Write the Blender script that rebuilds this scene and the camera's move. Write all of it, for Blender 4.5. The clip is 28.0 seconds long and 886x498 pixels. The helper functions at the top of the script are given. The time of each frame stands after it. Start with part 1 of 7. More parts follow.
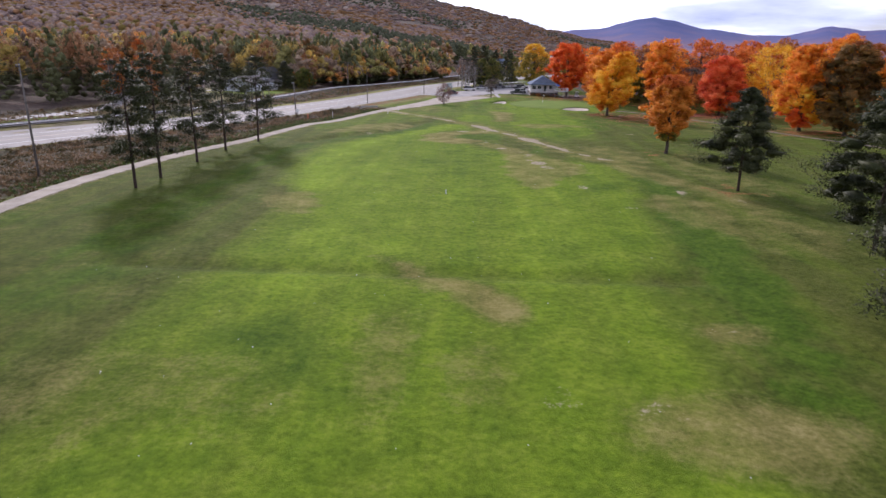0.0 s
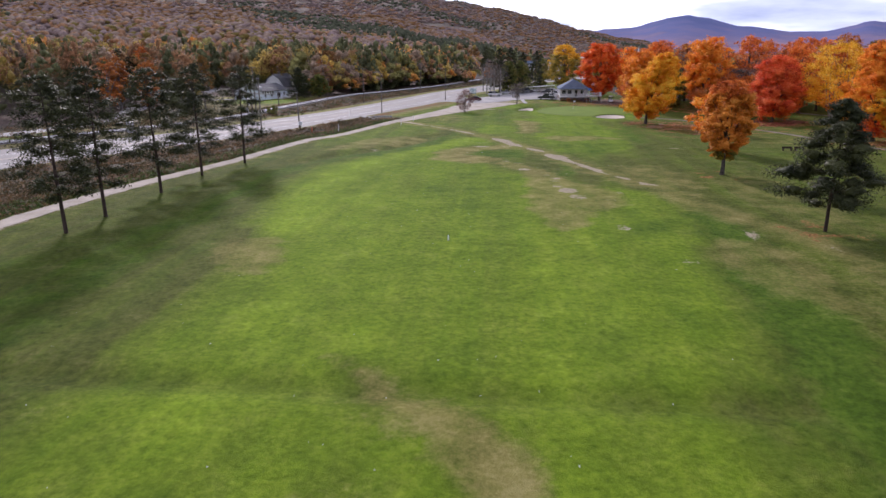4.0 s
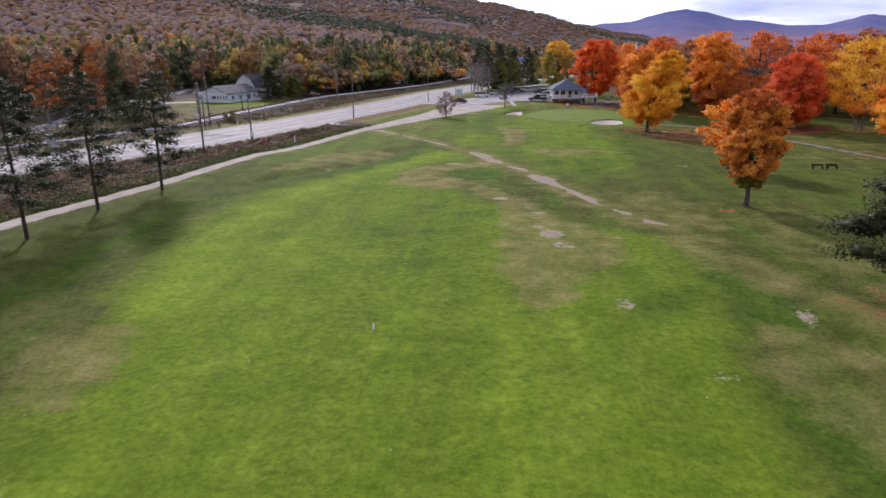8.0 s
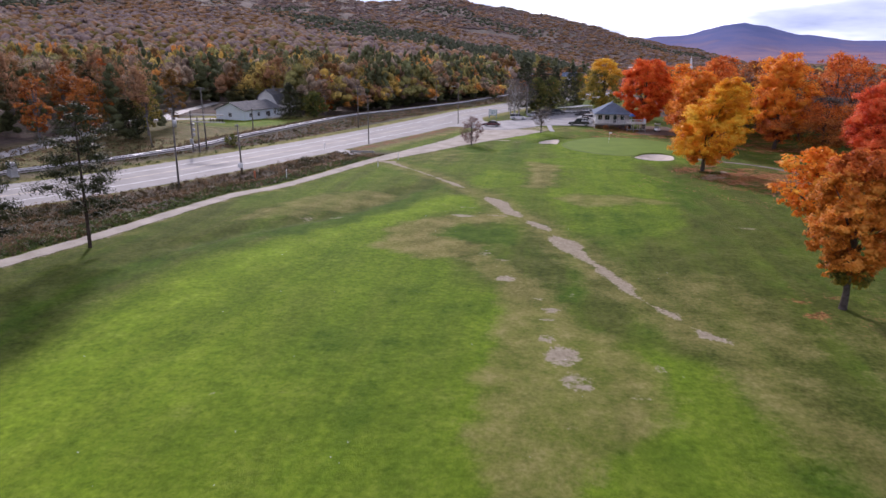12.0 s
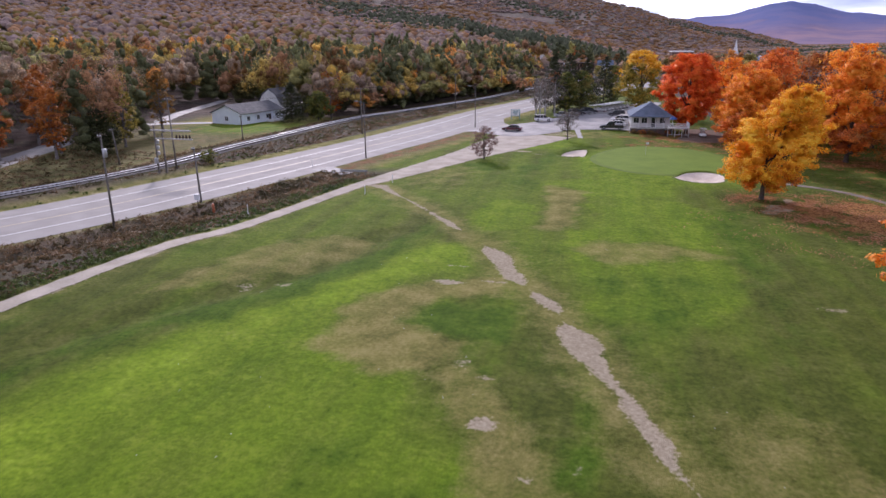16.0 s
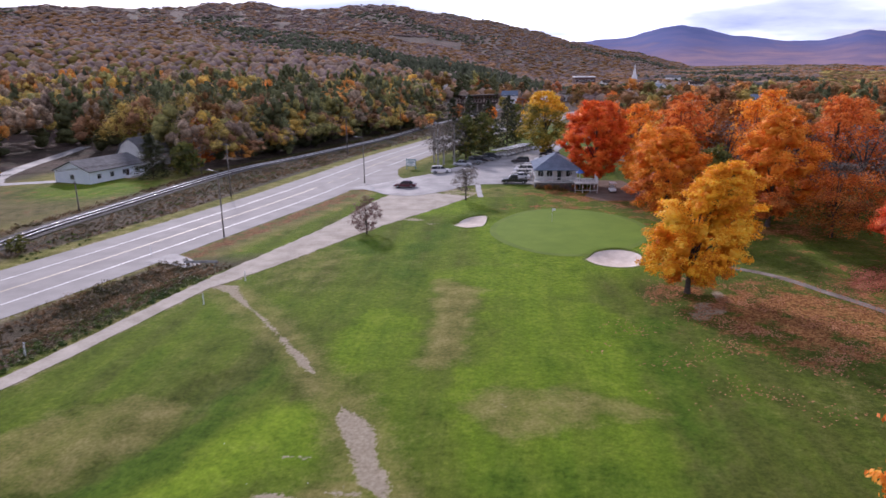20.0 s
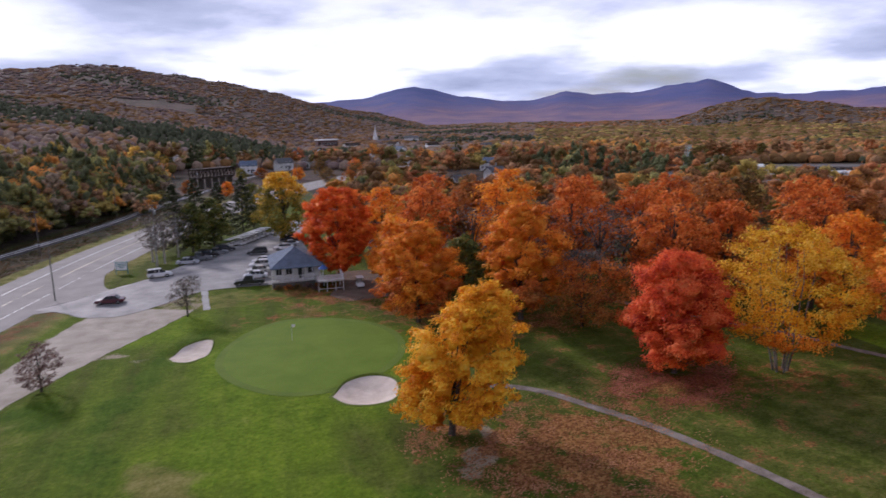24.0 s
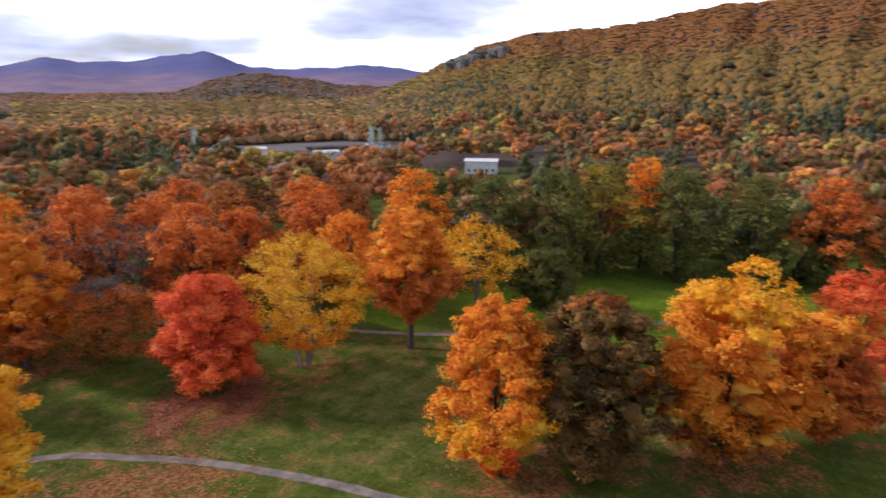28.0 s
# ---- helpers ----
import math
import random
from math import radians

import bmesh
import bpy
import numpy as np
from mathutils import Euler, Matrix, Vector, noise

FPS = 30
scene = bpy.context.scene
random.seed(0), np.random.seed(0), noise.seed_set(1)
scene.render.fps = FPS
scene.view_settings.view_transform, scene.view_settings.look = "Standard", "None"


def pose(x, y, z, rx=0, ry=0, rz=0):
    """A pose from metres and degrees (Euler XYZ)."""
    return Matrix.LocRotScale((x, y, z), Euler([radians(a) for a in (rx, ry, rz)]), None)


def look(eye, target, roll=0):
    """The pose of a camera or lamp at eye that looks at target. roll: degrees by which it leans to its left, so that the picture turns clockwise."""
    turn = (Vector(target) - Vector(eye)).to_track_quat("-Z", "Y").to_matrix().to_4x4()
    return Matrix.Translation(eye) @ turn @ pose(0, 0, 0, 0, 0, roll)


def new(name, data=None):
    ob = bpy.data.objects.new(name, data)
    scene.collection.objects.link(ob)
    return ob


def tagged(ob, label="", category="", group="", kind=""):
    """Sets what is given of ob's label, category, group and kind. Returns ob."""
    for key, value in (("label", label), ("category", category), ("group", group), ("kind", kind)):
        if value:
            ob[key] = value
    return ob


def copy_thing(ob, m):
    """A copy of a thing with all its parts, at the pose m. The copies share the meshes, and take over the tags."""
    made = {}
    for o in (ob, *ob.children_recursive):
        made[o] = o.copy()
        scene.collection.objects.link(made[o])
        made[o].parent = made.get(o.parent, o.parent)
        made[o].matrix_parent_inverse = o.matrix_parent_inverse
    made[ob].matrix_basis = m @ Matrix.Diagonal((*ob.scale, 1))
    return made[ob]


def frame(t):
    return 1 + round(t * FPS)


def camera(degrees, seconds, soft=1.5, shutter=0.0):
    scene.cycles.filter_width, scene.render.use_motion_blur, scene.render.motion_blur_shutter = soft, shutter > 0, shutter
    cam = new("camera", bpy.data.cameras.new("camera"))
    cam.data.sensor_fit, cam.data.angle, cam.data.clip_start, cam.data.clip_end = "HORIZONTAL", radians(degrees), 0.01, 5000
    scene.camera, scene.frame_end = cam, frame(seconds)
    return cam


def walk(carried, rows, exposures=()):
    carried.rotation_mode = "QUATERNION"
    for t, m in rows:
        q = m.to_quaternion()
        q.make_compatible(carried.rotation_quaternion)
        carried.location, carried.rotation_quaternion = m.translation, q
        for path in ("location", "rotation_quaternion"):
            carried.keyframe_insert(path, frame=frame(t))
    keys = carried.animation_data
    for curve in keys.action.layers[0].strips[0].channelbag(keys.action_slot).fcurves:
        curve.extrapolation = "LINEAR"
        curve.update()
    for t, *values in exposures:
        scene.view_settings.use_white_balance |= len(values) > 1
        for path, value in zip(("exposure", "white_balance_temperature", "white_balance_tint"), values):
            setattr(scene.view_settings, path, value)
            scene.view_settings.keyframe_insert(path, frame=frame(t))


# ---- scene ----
cam = camera(66.1, 28.0, shutter=0.5)
PATH = [
    (0, (3.936, 0.864, 15.46), (3.864, 2.781, 14.896), 0.8),
    (0.5, (4.211, 2.973, 15.48), (4.126, 4.888, 14.909), 0.8),
    (1, (4.49, 4.983, 15.582), (4.392, 6.896, 15.007), 0.7),
    (1.5, (4.732, 7.095, 15.621), (4.617, 9.007, 15.046), 0.6),
    (2, (4.911, 9.166, 15.777), (4.782, 11.078, 15.204), 0.4),
    (2.5, (5.062, 11.35, 15.876), (4.922, 13.264, 15.313), 0.2),
    (3, (5.3, 13.499, 15.872), (5.152, 15.414, 15.315), 0.1),
    (3.5, (5.519, 15.671, 15.93), (5.364, 17.585, 15.371), -0.0),
    (5.5, (6.663, 24.901, 15.485), (6.483, 26.813, 14.926), -0.6),
    (6, (7.036, 27.285, 15.567), (6.855, 29.197, 15.009), -0.6),
    (6.5, (7.396, 29.748, 15.717), (7.218, 31.66, 15.157), -0.6),
    (7, (7.804, 32.224, 15.988), (7.626, 34.134, 15.422), -0.6),
    (7.5, (8.235, 34.668, 16.25), (8.064, 36.578, 15.681), -0.6),
    (8, (8.726, 37.061, 16.531), (8.569, 38.971, 15.959), -0.4),
    (8.5, (9.149, 39.412, 16.832), (9.013, 41.324, 16.261), -0.0),
    (9, (9.572, 41.868, 16.929), (9.449, 43.784, 16.367), 0.2),
    (9.5, (10.058, 44.268, 17.1), (9.935, 46.185, 16.546), 0.5),
    (10, (10.656, 46.907, 17.319), (10.518, 48.825, 16.769), 0.6),
    (10.5, (11.059, 49.493, 17.584), (10.893, 51.41, 17.036), 0.6),
    (11, (11.46, 51.93, 17.816), (11.252, 53.842, 17.268), 0.6),
    (11.5, (11.681, 54.539, 18.044), (11.429, 56.446, 17.496), 0.5),
    (12, (12.078, 56.928, 18.333), (11.79, 58.831, 17.788), 0.4),
    (12.5, (12.542, 59.35, 18.544), (12.219, 61.25, 18.01), 0.3),
    (14.5, (13.604, 70.033, 19.843), (13.269, 71.919, 19.266), 0.7),
    (15, (13.775, 72.877, 20.145), (13.429, 74.757, 19.558), 0.5),
    (15.5, (13.919, 75.91, 20.429), (13.544, 77.784, 19.841), -0.0),
    (16, (13.985, 78.567, 21.138), (13.596, 80.439, 20.551), -0.4),
    (16.5, (14.194, 81.389, 21.688), (13.803, 83.264, 21.114), -0.6),
    (17, (14.417, 84.481, 22.253), (14.034, 86.362, 21.691), -0.7),
    (17.5, (14.745, 87.228, 23.061), (14.376, 89.112, 22.498), -0.7),
    (18, (14.997, 89.976, 23.536), (14.645, 91.862, 22.97), -0.5),
    (18.5, (15.242, 93.1, 24.002), (14.914, 94.99, 23.436), -0.5),
    (19, (15.461, 95.582, 24.719), (15.18, 97.483, 24.165), -0.5),
    (19.5, (15.732, 97.919, 25.57), (15.514, 99.831, 25.027), -0.6),
    (20, (15.964, 100.555, 26.1), (15.814, 102.477, 25.567), -0.6),
    (20.5, (16.429, 103.184, 26.699), (16.344, 105.112, 26.172), -0.9),
    (22.5, (19.539, 112.743, 28.857), (19.765, 114.665, 28.35), -0.9),
    (23, (19.696, 114.442, 29.474), (20.025, 116.361, 29.016), -0.9),
    (23.5, (20.126, 116.238, 30.139), (20.561, 118.145, 29.721), -1.2),
    (24, (20.419, 117.524, 30.669), (20.968, 119.409, 30.285), -1.3),
    (24.5, (20.968, 118.358, 31.279), (21.633, 120.21, 30.917), -1.2),
    (25, (21.397, 118.658, 31.863), (22.197, 120.457, 31.51), -1.0),
    (25.5, (21.535, 118.649, 32.7), (22.485, 120.371, 32.338), -0.9),
    (26, (21.399, 118.564, 33.585), (22.5, 120.189, 33.201), -0.8),
    (26.5, (21.499, 118.682, 34.358), (22.737, 120.199, 33.95), -0.8),
    (27, (21.328, 118.597, 35.138), (22.694, 119.993, 34.709), -0.6),
    (27.5, (21.218, 118.482, 35.884), (22.708, 119.738, 35.432), -0.3),
    (28, (21.264, 118.401, 36.459), (22.873, 119.488, 35.982), 0.1),
]
walk(cam, [(t, look(eye, target, roll)) for t, eye, target, roll in PATH], exposures=[(0.0, -0.16, 5760, 25), (6.0, -0.2, 5740, 26), (12.0, -0.22, 5700, 28), (16.0, -0.14, 5680, 29), (20.0, -0.2, 5620, 29), (23.0, -0.5, 5620, 27), (24.0, -0.7, 5650, 25), (25.0, -0.78, 5680, 24), (26.5, -0.58, 5720, 24), (28.0, -0.26, 5800, 22)])

# ---- world and light ----
SUN_AZ, SUN_EL = -24.0, 27.0
world = bpy.data.worlds.new("sky")
scene.world = world
world.use_nodes = True


def ramp(nt, fac, stops, x=0, y=0):
    r = nt.nodes.new("ShaderNodeValToRGB")
    r.location = (x, y)
    while len(r.color_ramp.elements) < len(stops):
        r.color_ramp.elements.new(0.5)
    for e, (p, c) in zip(r.color_ramp.elements, stops):
        e.position = p
        e.color = (*c, 1) if len(c) == 3 else c
    nt.links.new(fac, r.inputs[0])
    return r.outputs[0]


def mixc(nt, fac, a, b, mode="MIX"):
    m = nt.nodes.new("ShaderNodeMix")
    m.data_type, m.blend_type = "RGBA", mode
    for sock, v in ((m.inputs[0], fac), (m.inputs[6], a), (m.inputs[7], b)):
        if isinstance(v, bpy.types.NodeSocket):
            nt.links.new(v, sock)
        elif isinstance(v, (int, float)):
            sock.default_value = v
        else:
            sock.default_value = (*v, 1)
    return m.outputs[2]


def calc(nt, op, a, b=0.0, clamp=False):
    m = nt.nodes.new("ShaderNodeMath")
    m.operation, m.use_clamp = op, clamp
    for sock, v in ((m.inputs[0], a), (m.inputs[1], b)):
        if isinstance(v, bpy.types.NodeSocket):
            nt.links.new(v, sock)
        else:
            sock.default_value = v
    return m.outputs[0]


def noise_tex(nt, vec, scale, detail=4.0, rough=0.55, dims="3D"):
    n = nt.nodes.new("ShaderNodeTexNoise")
    n.noise_dimensions = dims
    n.inputs["Scale"].default_value = scale
    n.inputs["Detail"].default_value = detail
    n.inputs["Roughness"].default_value = rough
    if vec is not None:
        nt.links.new(vec, n.inputs["Vector"])
    return n.outputs["Fac"]


def make_sky():
    nt = world.node_tree
    bg = nt.nodes["Background"]
    sky = nt.nodes.new("ShaderNodeTexSky")
    sky.sky_type, sky.sun_disc = "NISHITA", False
    sky.sun_elevation, sky.sun_rotation = radians(SUN_EL), radians(SUN_AZ)
    tc = nt.nodes.new("ShaderNodeTexCoord")
    sep = nt.nodes.new("ShaderNodeSeparateXYZ")
    nt.links.new(tc.outputs["Generated"], sep.inputs[0])
    up = calc(nt, "ADD", calc(nt, "MAXIMUM", sep.outputs[2], 0.0), 0.16)
    comb = nt.nodes.new("ShaderNodeCombineXYZ")
    nt.links.new(calc(nt, "ADD", calc(nt, "DIVIDE", sep.outputs[0], up), 5.3), comb.inputs[0])
    nt.links.new(calc(nt, "DIVIDE", sep.outputs[1], up), comb.inputs[1])
    f1 = noise_tex(nt, comb.outputs[0], 0.35, 6.0, 0.55)
    f2 = noise_tex(nt, comb.outputs[0], 0.55, 7.0, 0.52)
    # the cloud deck thins and greys overhead and closes up, bright, towards the horizon
    f1 = calc(nt, "SUBTRACT", f1, calc(nt, "MULTIPLY", calc(nt, "MAXIMUM", sep.outputs[2], 0.0), 0.10))
    cover = ramp(nt, f1, [(0.30, (0, 0, 0)), (0.42, (1, 1, 1))])
    cloud = ramp(nt, f2, [(0.32, (0.55, 0.62, 0.78)), (0.42, (0.90, 0.97, 1.12)), (0.50, (1.60, 1.63, 1.70)), (0.70, (2.4, 2.36, 2.32))])
    cloud = mixc(nt, 1.0, cloud, ramp(nt, sep.outputs[2], [(0.0, (1.12, 1.12, 1.12)), (0.13, (1.0, 1.0, 1.0)), (0.34, (0.52, 0.53, 0.55)), (1.0, (0.34, 0.35, 0.37))]), "MULTIPLY")
    blue = mixc(nt, 1.0, sky.outputs[0], (0.10, 0.10, 0.10), "MULTIPLY")
    nt.links.new(mixc(nt, cover, blue, cloud), bg.inputs[0])
    bg.inputs[1].default_value = 1.0


make_sky()
sun_data = bpy.data.lights.new("sun", "SUN")
sun_data.energy, sun_data.angle, sun_data.color = 4.4, radians(6.0), (1.0, 0.90, 0.76)
sun = new("sun", sun_data)
sa, se = radians(SUN_AZ), radians(SUN_EL)
sun_dir = Vector((math.sin(sa) * math.cos(se), math.cos(sa) * math.cos(se), math.sin(se)))
sun.matrix_world = look(sun_dir * 100, (0, 0, 0))


# ---- materials ----
def material(name, rough=0.8, metal=0.0):
    m = bpy.data.materials.new(name)
    m.use_nodes = True
    nt = m.node_tree
    b = nt.nodes["Principled BSDF"]
    b.inputs["Roughness"].default_value = rough
    b.inputs["Metallic"].default_value = metal
    return m, nt, b


def bump(nt, b, height, strength=0.4, distance=0.05):
    n = nt.nodes.new("ShaderNodeBump")
    n.inputs["Strength"].default_value = strength
    n.inputs["Distance"].default_value = distance
    nt.links.new(height, n.inputs["Height"])
    nt.links.new(n.outputs[0], b.inputs["Normal"])


def coords(nt, which="Object"):
    return nt.nodes.new("ShaderNodeTexCoord").outputs[which]


def mottled(name, c1, c2, scale=1.0, rough=0.8, metal=0.0, fine=12.0, relief=0.3, dist=0.02):
    """A surface of two colours with coarse stains and fine grain."""
    m, nt, b = material(name, rough, metal)
    if rough > 0.8:
        b.inputs["Specular IOR Level"].default_value = 0.12
    v = coords(nt)
    coarse = noise_tex(nt, v, scale, 4)
    grain = noise_tex(nt, v, scale * fine, 3)
    f = calc(nt, "ADD", calc(nt, "MULTIPLY", coarse, 0.65), calc(nt, "MULTIPLY", grain, 0.35))
    nt.links.new(ramp(nt, f, [(0.35, c1), (0.65, c2)]), b.inputs["Base Color"])
    if relief:
        bump(nt, b, grain, relief, dist)
    return m


def foliage(name, stops, scale=0.42, through_light=0.40, rough=0.6):
    """Leaves: colour by leaf and by bough, with light passing through."""
    m, nt, b = material(name, rough)
    geo = nt.nodes.new("ShaderNodeNewGeometry")
    v = coords(nt)
    big = noise_tex(nt, v, scale, 3)
    f = calc(nt, "ADD", calc(nt, "MULTIPLY", big, 1.75), calc(nt, "MULTIPLY", geo.outputs["Random Per Island"], 0.42))
    f = calc(nt, "SUBTRACT", f, 0.58)
    col = ramp(nt, f, [(0.22 + 0.56 * i / (len(stops) - 1), c) for i, c in enumerate(stops)])
    nt.links.new(col, b.inputs["Base Color"])
    b.inputs["Specular IOR Level"].default_value = 0.2
    tr = nt.nodes.new("ShaderNodeBsdfTranslucent")
    nt.links.new(col, tr.inputs[0])
    mx = nt.nodes.new("ShaderNodeMixShader")
    mx.inputs[0].default_value = through_light
    nt.links.new(b.outputs[0], mx.inputs[1])
    nt.links.new(tr.outputs[0], mx.inputs[2])
    nt.links.new(mx.outputs[0], nt.nodes["Material Output"].inputs[0])
    return m


def attr(nt, name):
    a = nt.nodes.new("ShaderNodeAttribute")
    a.attribute_name = name
    return a


def make_ground_material():
    m, nt, b = material("grassland", 0.9)
    b.inputs["Specular IOR Level"].default_value = 0.07
    v = coords(nt)
    big = noise_tex(nt, v, 0.055, 5, 0.6)
    mid = noise_tex(nt, v, 0.35, 5, 0.6)
    fine = noise_tex(nt, v, 3.5, 5, 0.7)
    tiny = noise_tex(nt, v, 14.0, 3, 0.7)
    lush = attr(nt, "lush").outputs["Fac"]
    dry = attr(nt, "dry").outputs["Fac"]
    off = calc(nt, "ABSOLUTE", attr(nt, "trail").outputs["Fac"])
    worn = calc(nt, "DIVIDE", calc(nt, "SUBTRACT", calc(nt, "ADD", attr(nt, "trail_half").outputs["Fac"], 0.85), off), 1.4, True)
    dirt = calc(nt, "MAXIMUM", attr(nt, "dirt").outputs["Fac"], calc(nt, "MULTIPLY", worn, 0.86))
    leafy = attr(nt, "leafy").outputs["Fac"]
    woods = attr(nt, "woods").outputs["Fac"]
    # mown grass and longer rough
    tone = calc(nt, "ADD", calc(nt, "MULTIPLY", mid, 0.5), calc(nt, "MULTIPLY", fine, 0.5))
    rough_grass = ramp(nt, tone, [(0.33, (0.056, 0.074, 0.010)), (0.50, (0.096, 0.120, 0.018)), (0.68, (0.154, 0.160, 0.042))])
    fairway = ramp(nt, tone, [(0.33, (0.110, 0.190, 0.008)), (0.50, (0.160, 0.250, 0.012)), (0.68, (0.224, 0.304, 0.026))])
    dark_turf = ramp(nt, tone, [(0.33, (0.042, 0.086, 0.005)), (0.50, (0.074, 0.138, 0.008)), (0.68, (0.118, 0.188, 0.016))])
    bleached = ramp(nt, tone, [(0.33, (0.172, 0.285, 0.012)), (0.50, (0.232, 0.350, 0.017)), (0.68, (0.305, 0.408, 0.040))])
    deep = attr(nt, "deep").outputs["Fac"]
    wave = nt.nodes.new("ShaderNodeTexWave")
    wave.inputs["Scale"].default_value = 0.055
    wave.inputs["Distortion"].default_value = 1.2
    wave.inputs["Detail"].default_value = 2.0
    nt.links.new(v, wave.inputs["Vector"])
    mp = nt.nodes.new("ShaderNodeMapping")
    mp.inputs["Scale"].default_value = (1.0, 0.05, 1.0)
    nt.links.new(v, mp.inputs["Vector"])
    streak = noise_tex(nt, mp.outputs[0], 0.55, 5, 0.65)
    lf = calc(nt, "ADD", lush, calc(nt, "MULTIPLY", calc(nt, "SUBTRACT", big, 0.5), 1.4), True)
    lf = calc(nt, "ADD", lf, calc(nt, "MULTIPLY", calc(nt, "SUBTRACT", wave.outputs["Fac"], 0.5), 0.22), True)
    lf = calc(nt, "ADD", lf, calc(nt, "MULTIPLY", calc(nt, "SUBTRACT", streak, 0.5), 0.9), True)
    col = mixc(nt, lf, rough_grass, fairway)
    # darker green and sun-bleached mown turf, both drawn out along the mowing
    blotch = noise_tex(nt, v, 0.16, 6, 0.68)
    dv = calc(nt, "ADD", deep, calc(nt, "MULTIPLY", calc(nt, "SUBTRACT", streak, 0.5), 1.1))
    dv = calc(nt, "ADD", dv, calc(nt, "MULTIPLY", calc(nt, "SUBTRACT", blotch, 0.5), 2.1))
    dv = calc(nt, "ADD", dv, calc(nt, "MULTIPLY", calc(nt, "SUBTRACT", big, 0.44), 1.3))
    col = mixc(nt, ramp(nt, dv, [(0.15, (0, 0, 0)), (0.75, (0.92, 0.92, 0.92))]), col, dark_turf)
    col = mixc(nt, calc(nt, "MULTIPLY", ramp(nt, calc(nt, "MULTIPLY", dv, -1.0), [(0.12, (0, 0, 0)), (0.75, (0.9, 0.9, 0.9))]), lf), col, bleached)
    tuft = noise_tex(nt, v, 1.7, 8, 0.80)
    col = mixc(nt, 1.0, col, ramp(nt, tuft, [(0.34, (0.58, 0.62, 0.54)), (0.50, (0.98, 0.98, 0.98)), (0.66, (1.36, 1.30, 1.32))]), "MULTIPLY")
    rows = noise_tex(nt, mp.outputs[0], 0.9, 2, 0.5)
    col = mixc(nt, 1.0, col, ramp(nt, rows, [(0.36, (0.94, 0.97, 0.95)), (0.50, (1.0, 1.0, 1.0)), (0.64, (1.06, 1.04, 1.05))]), "MULTIPLY")
    # dry straw-coloured turf
    straw = ramp(nt, tone, [(0.3, (0.150, 0.138, 0.032)), (0.5, (0.285, 0.248, 0.078)), (0.7, (0.43, 0.365, 0.150))])
    dn = calc(nt, "ADD", calc(nt, "MULTIPLY", calc(nt, "SUBTRACT", mid, 0.5), 1.5), calc(nt, "MULTIPLY", calc(nt, "SUBTRACT", fine, 0.5), 1.0))
    dn = calc(nt, "ADD", dn, calc(nt, "MULTIPLY", calc(nt, "SUBTRACT", big, 0.5), 0.8))
    df = calc(nt, "ADD", calc(nt, "MULTIPLY", dry, 1.25), calc(nt, "SUBTRACT", dn, 0.30), True)
    df = calc(nt, "MULTIPLY", df, 0.80)
    col = mixc(nt, df, col, straw)
    # bare earth
    earth = ramp(nt, fine, [(0.3, (0.27, 0.222, 0.148)), (0.7, (0.52, 0.445, 0.325))])
    ef = calc(nt, "ADD", dirt, calc(nt, "MULTIPLY", calc(nt, "SUBTRACT", mid, 0.54), 1.1))
    ef = calc(nt, "ADD", ef, calc(nt, "MULTIPLY", calc(nt, "SUBTRACT", fine, 0.5), 0.9))
    ef = ramp(nt, ef, [(0.40, (0, 0, 0)), (0.56, (1, 1, 1))])
    ef = calc(nt, "MULTIPLY", ef, calc(nt, "GREATER_THAN", dirt, 0.04))
    col = mixc(nt, ef, col, earth)
    # fallen leaves
    vor = nt.nodes.new("ShaderNodeTexVoronoi")
    vor.inputs["Scale"].default_value = 4.5
    nt.links.new(v, vor.inputs["Vector"])
    litter = ramp(nt, vor.outputs["Color"], [(0.2, (0.15, 0.052, 0.020)), (0.5, (0.29, 0.12, 0.040)), (0.8, (0.44, 0.22, 0.085))])
    gf = calc(nt, "ADD", leafy, calc(nt, "MULTIPLY", calc(nt, "SUBTRACT", fine, 0.5), 1.6))
    gf = calc(nt, "ADD", gf, calc(nt, "MULTIPLY", calc(nt, "SUBTRACT", mid, 0.5), 2.4))
    gf = ramp(nt, gf, [(0.42, (0, 0, 0)), (0.62, (0.9, 0.9, 0.9))])
    gf = calc(nt, "MULTIPLY", gf, calc(nt, "GREATER_THAN", leafy, 0.03))
    col = mixc(nt, gf, col, litter)
    # woodland floor, and distant wooded ridges with aerial haze put into their colour
    wn = noise_tex(nt, v, 0.018, 6, 0.65)
    wn2 = noise_tex(nt, v, 0.11, 4, 0.6)
    wood = ramp(nt, calc(nt, "ADD", calc(nt, "MULTIPLY", wn, 0.6), calc(nt, "MULTIPLY", wn2, 0.4)),
                [(0.36, (0.060, 0.062, 0.046)), (0.47, (0.100, 0.078, 0.062)), (0.56, (0.132, 0.096, 0.084)), (0.66, (0.160, 0.110, 0.078))])
    wood = mixc(nt, 1.0, wood, ramp(nt, noise_tex(nt, v, 0.5, 7, 0.8), [(0.34, (0.45, 0.46, 0.46)), (0.5, (0.95, 0.95, 0.95)), (0.68, (1.55, 1.5, 1.4))]), "MULTIPLY")
    col = mixc(nt, woods, col, wood)
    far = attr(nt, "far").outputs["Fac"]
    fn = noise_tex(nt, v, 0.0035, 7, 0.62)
    hazy_wood = ramp(nt, fn, [(0.36, (0.080, 0.105, 0.250)), (0.52, (0.110, 0.124, 0.275)), (0.66, (0.150, 0.138, 0.265))])
    # bare hardwoods on the lower flanks, evergreens towards the summits, both haze-tinted
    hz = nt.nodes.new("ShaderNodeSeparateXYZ")
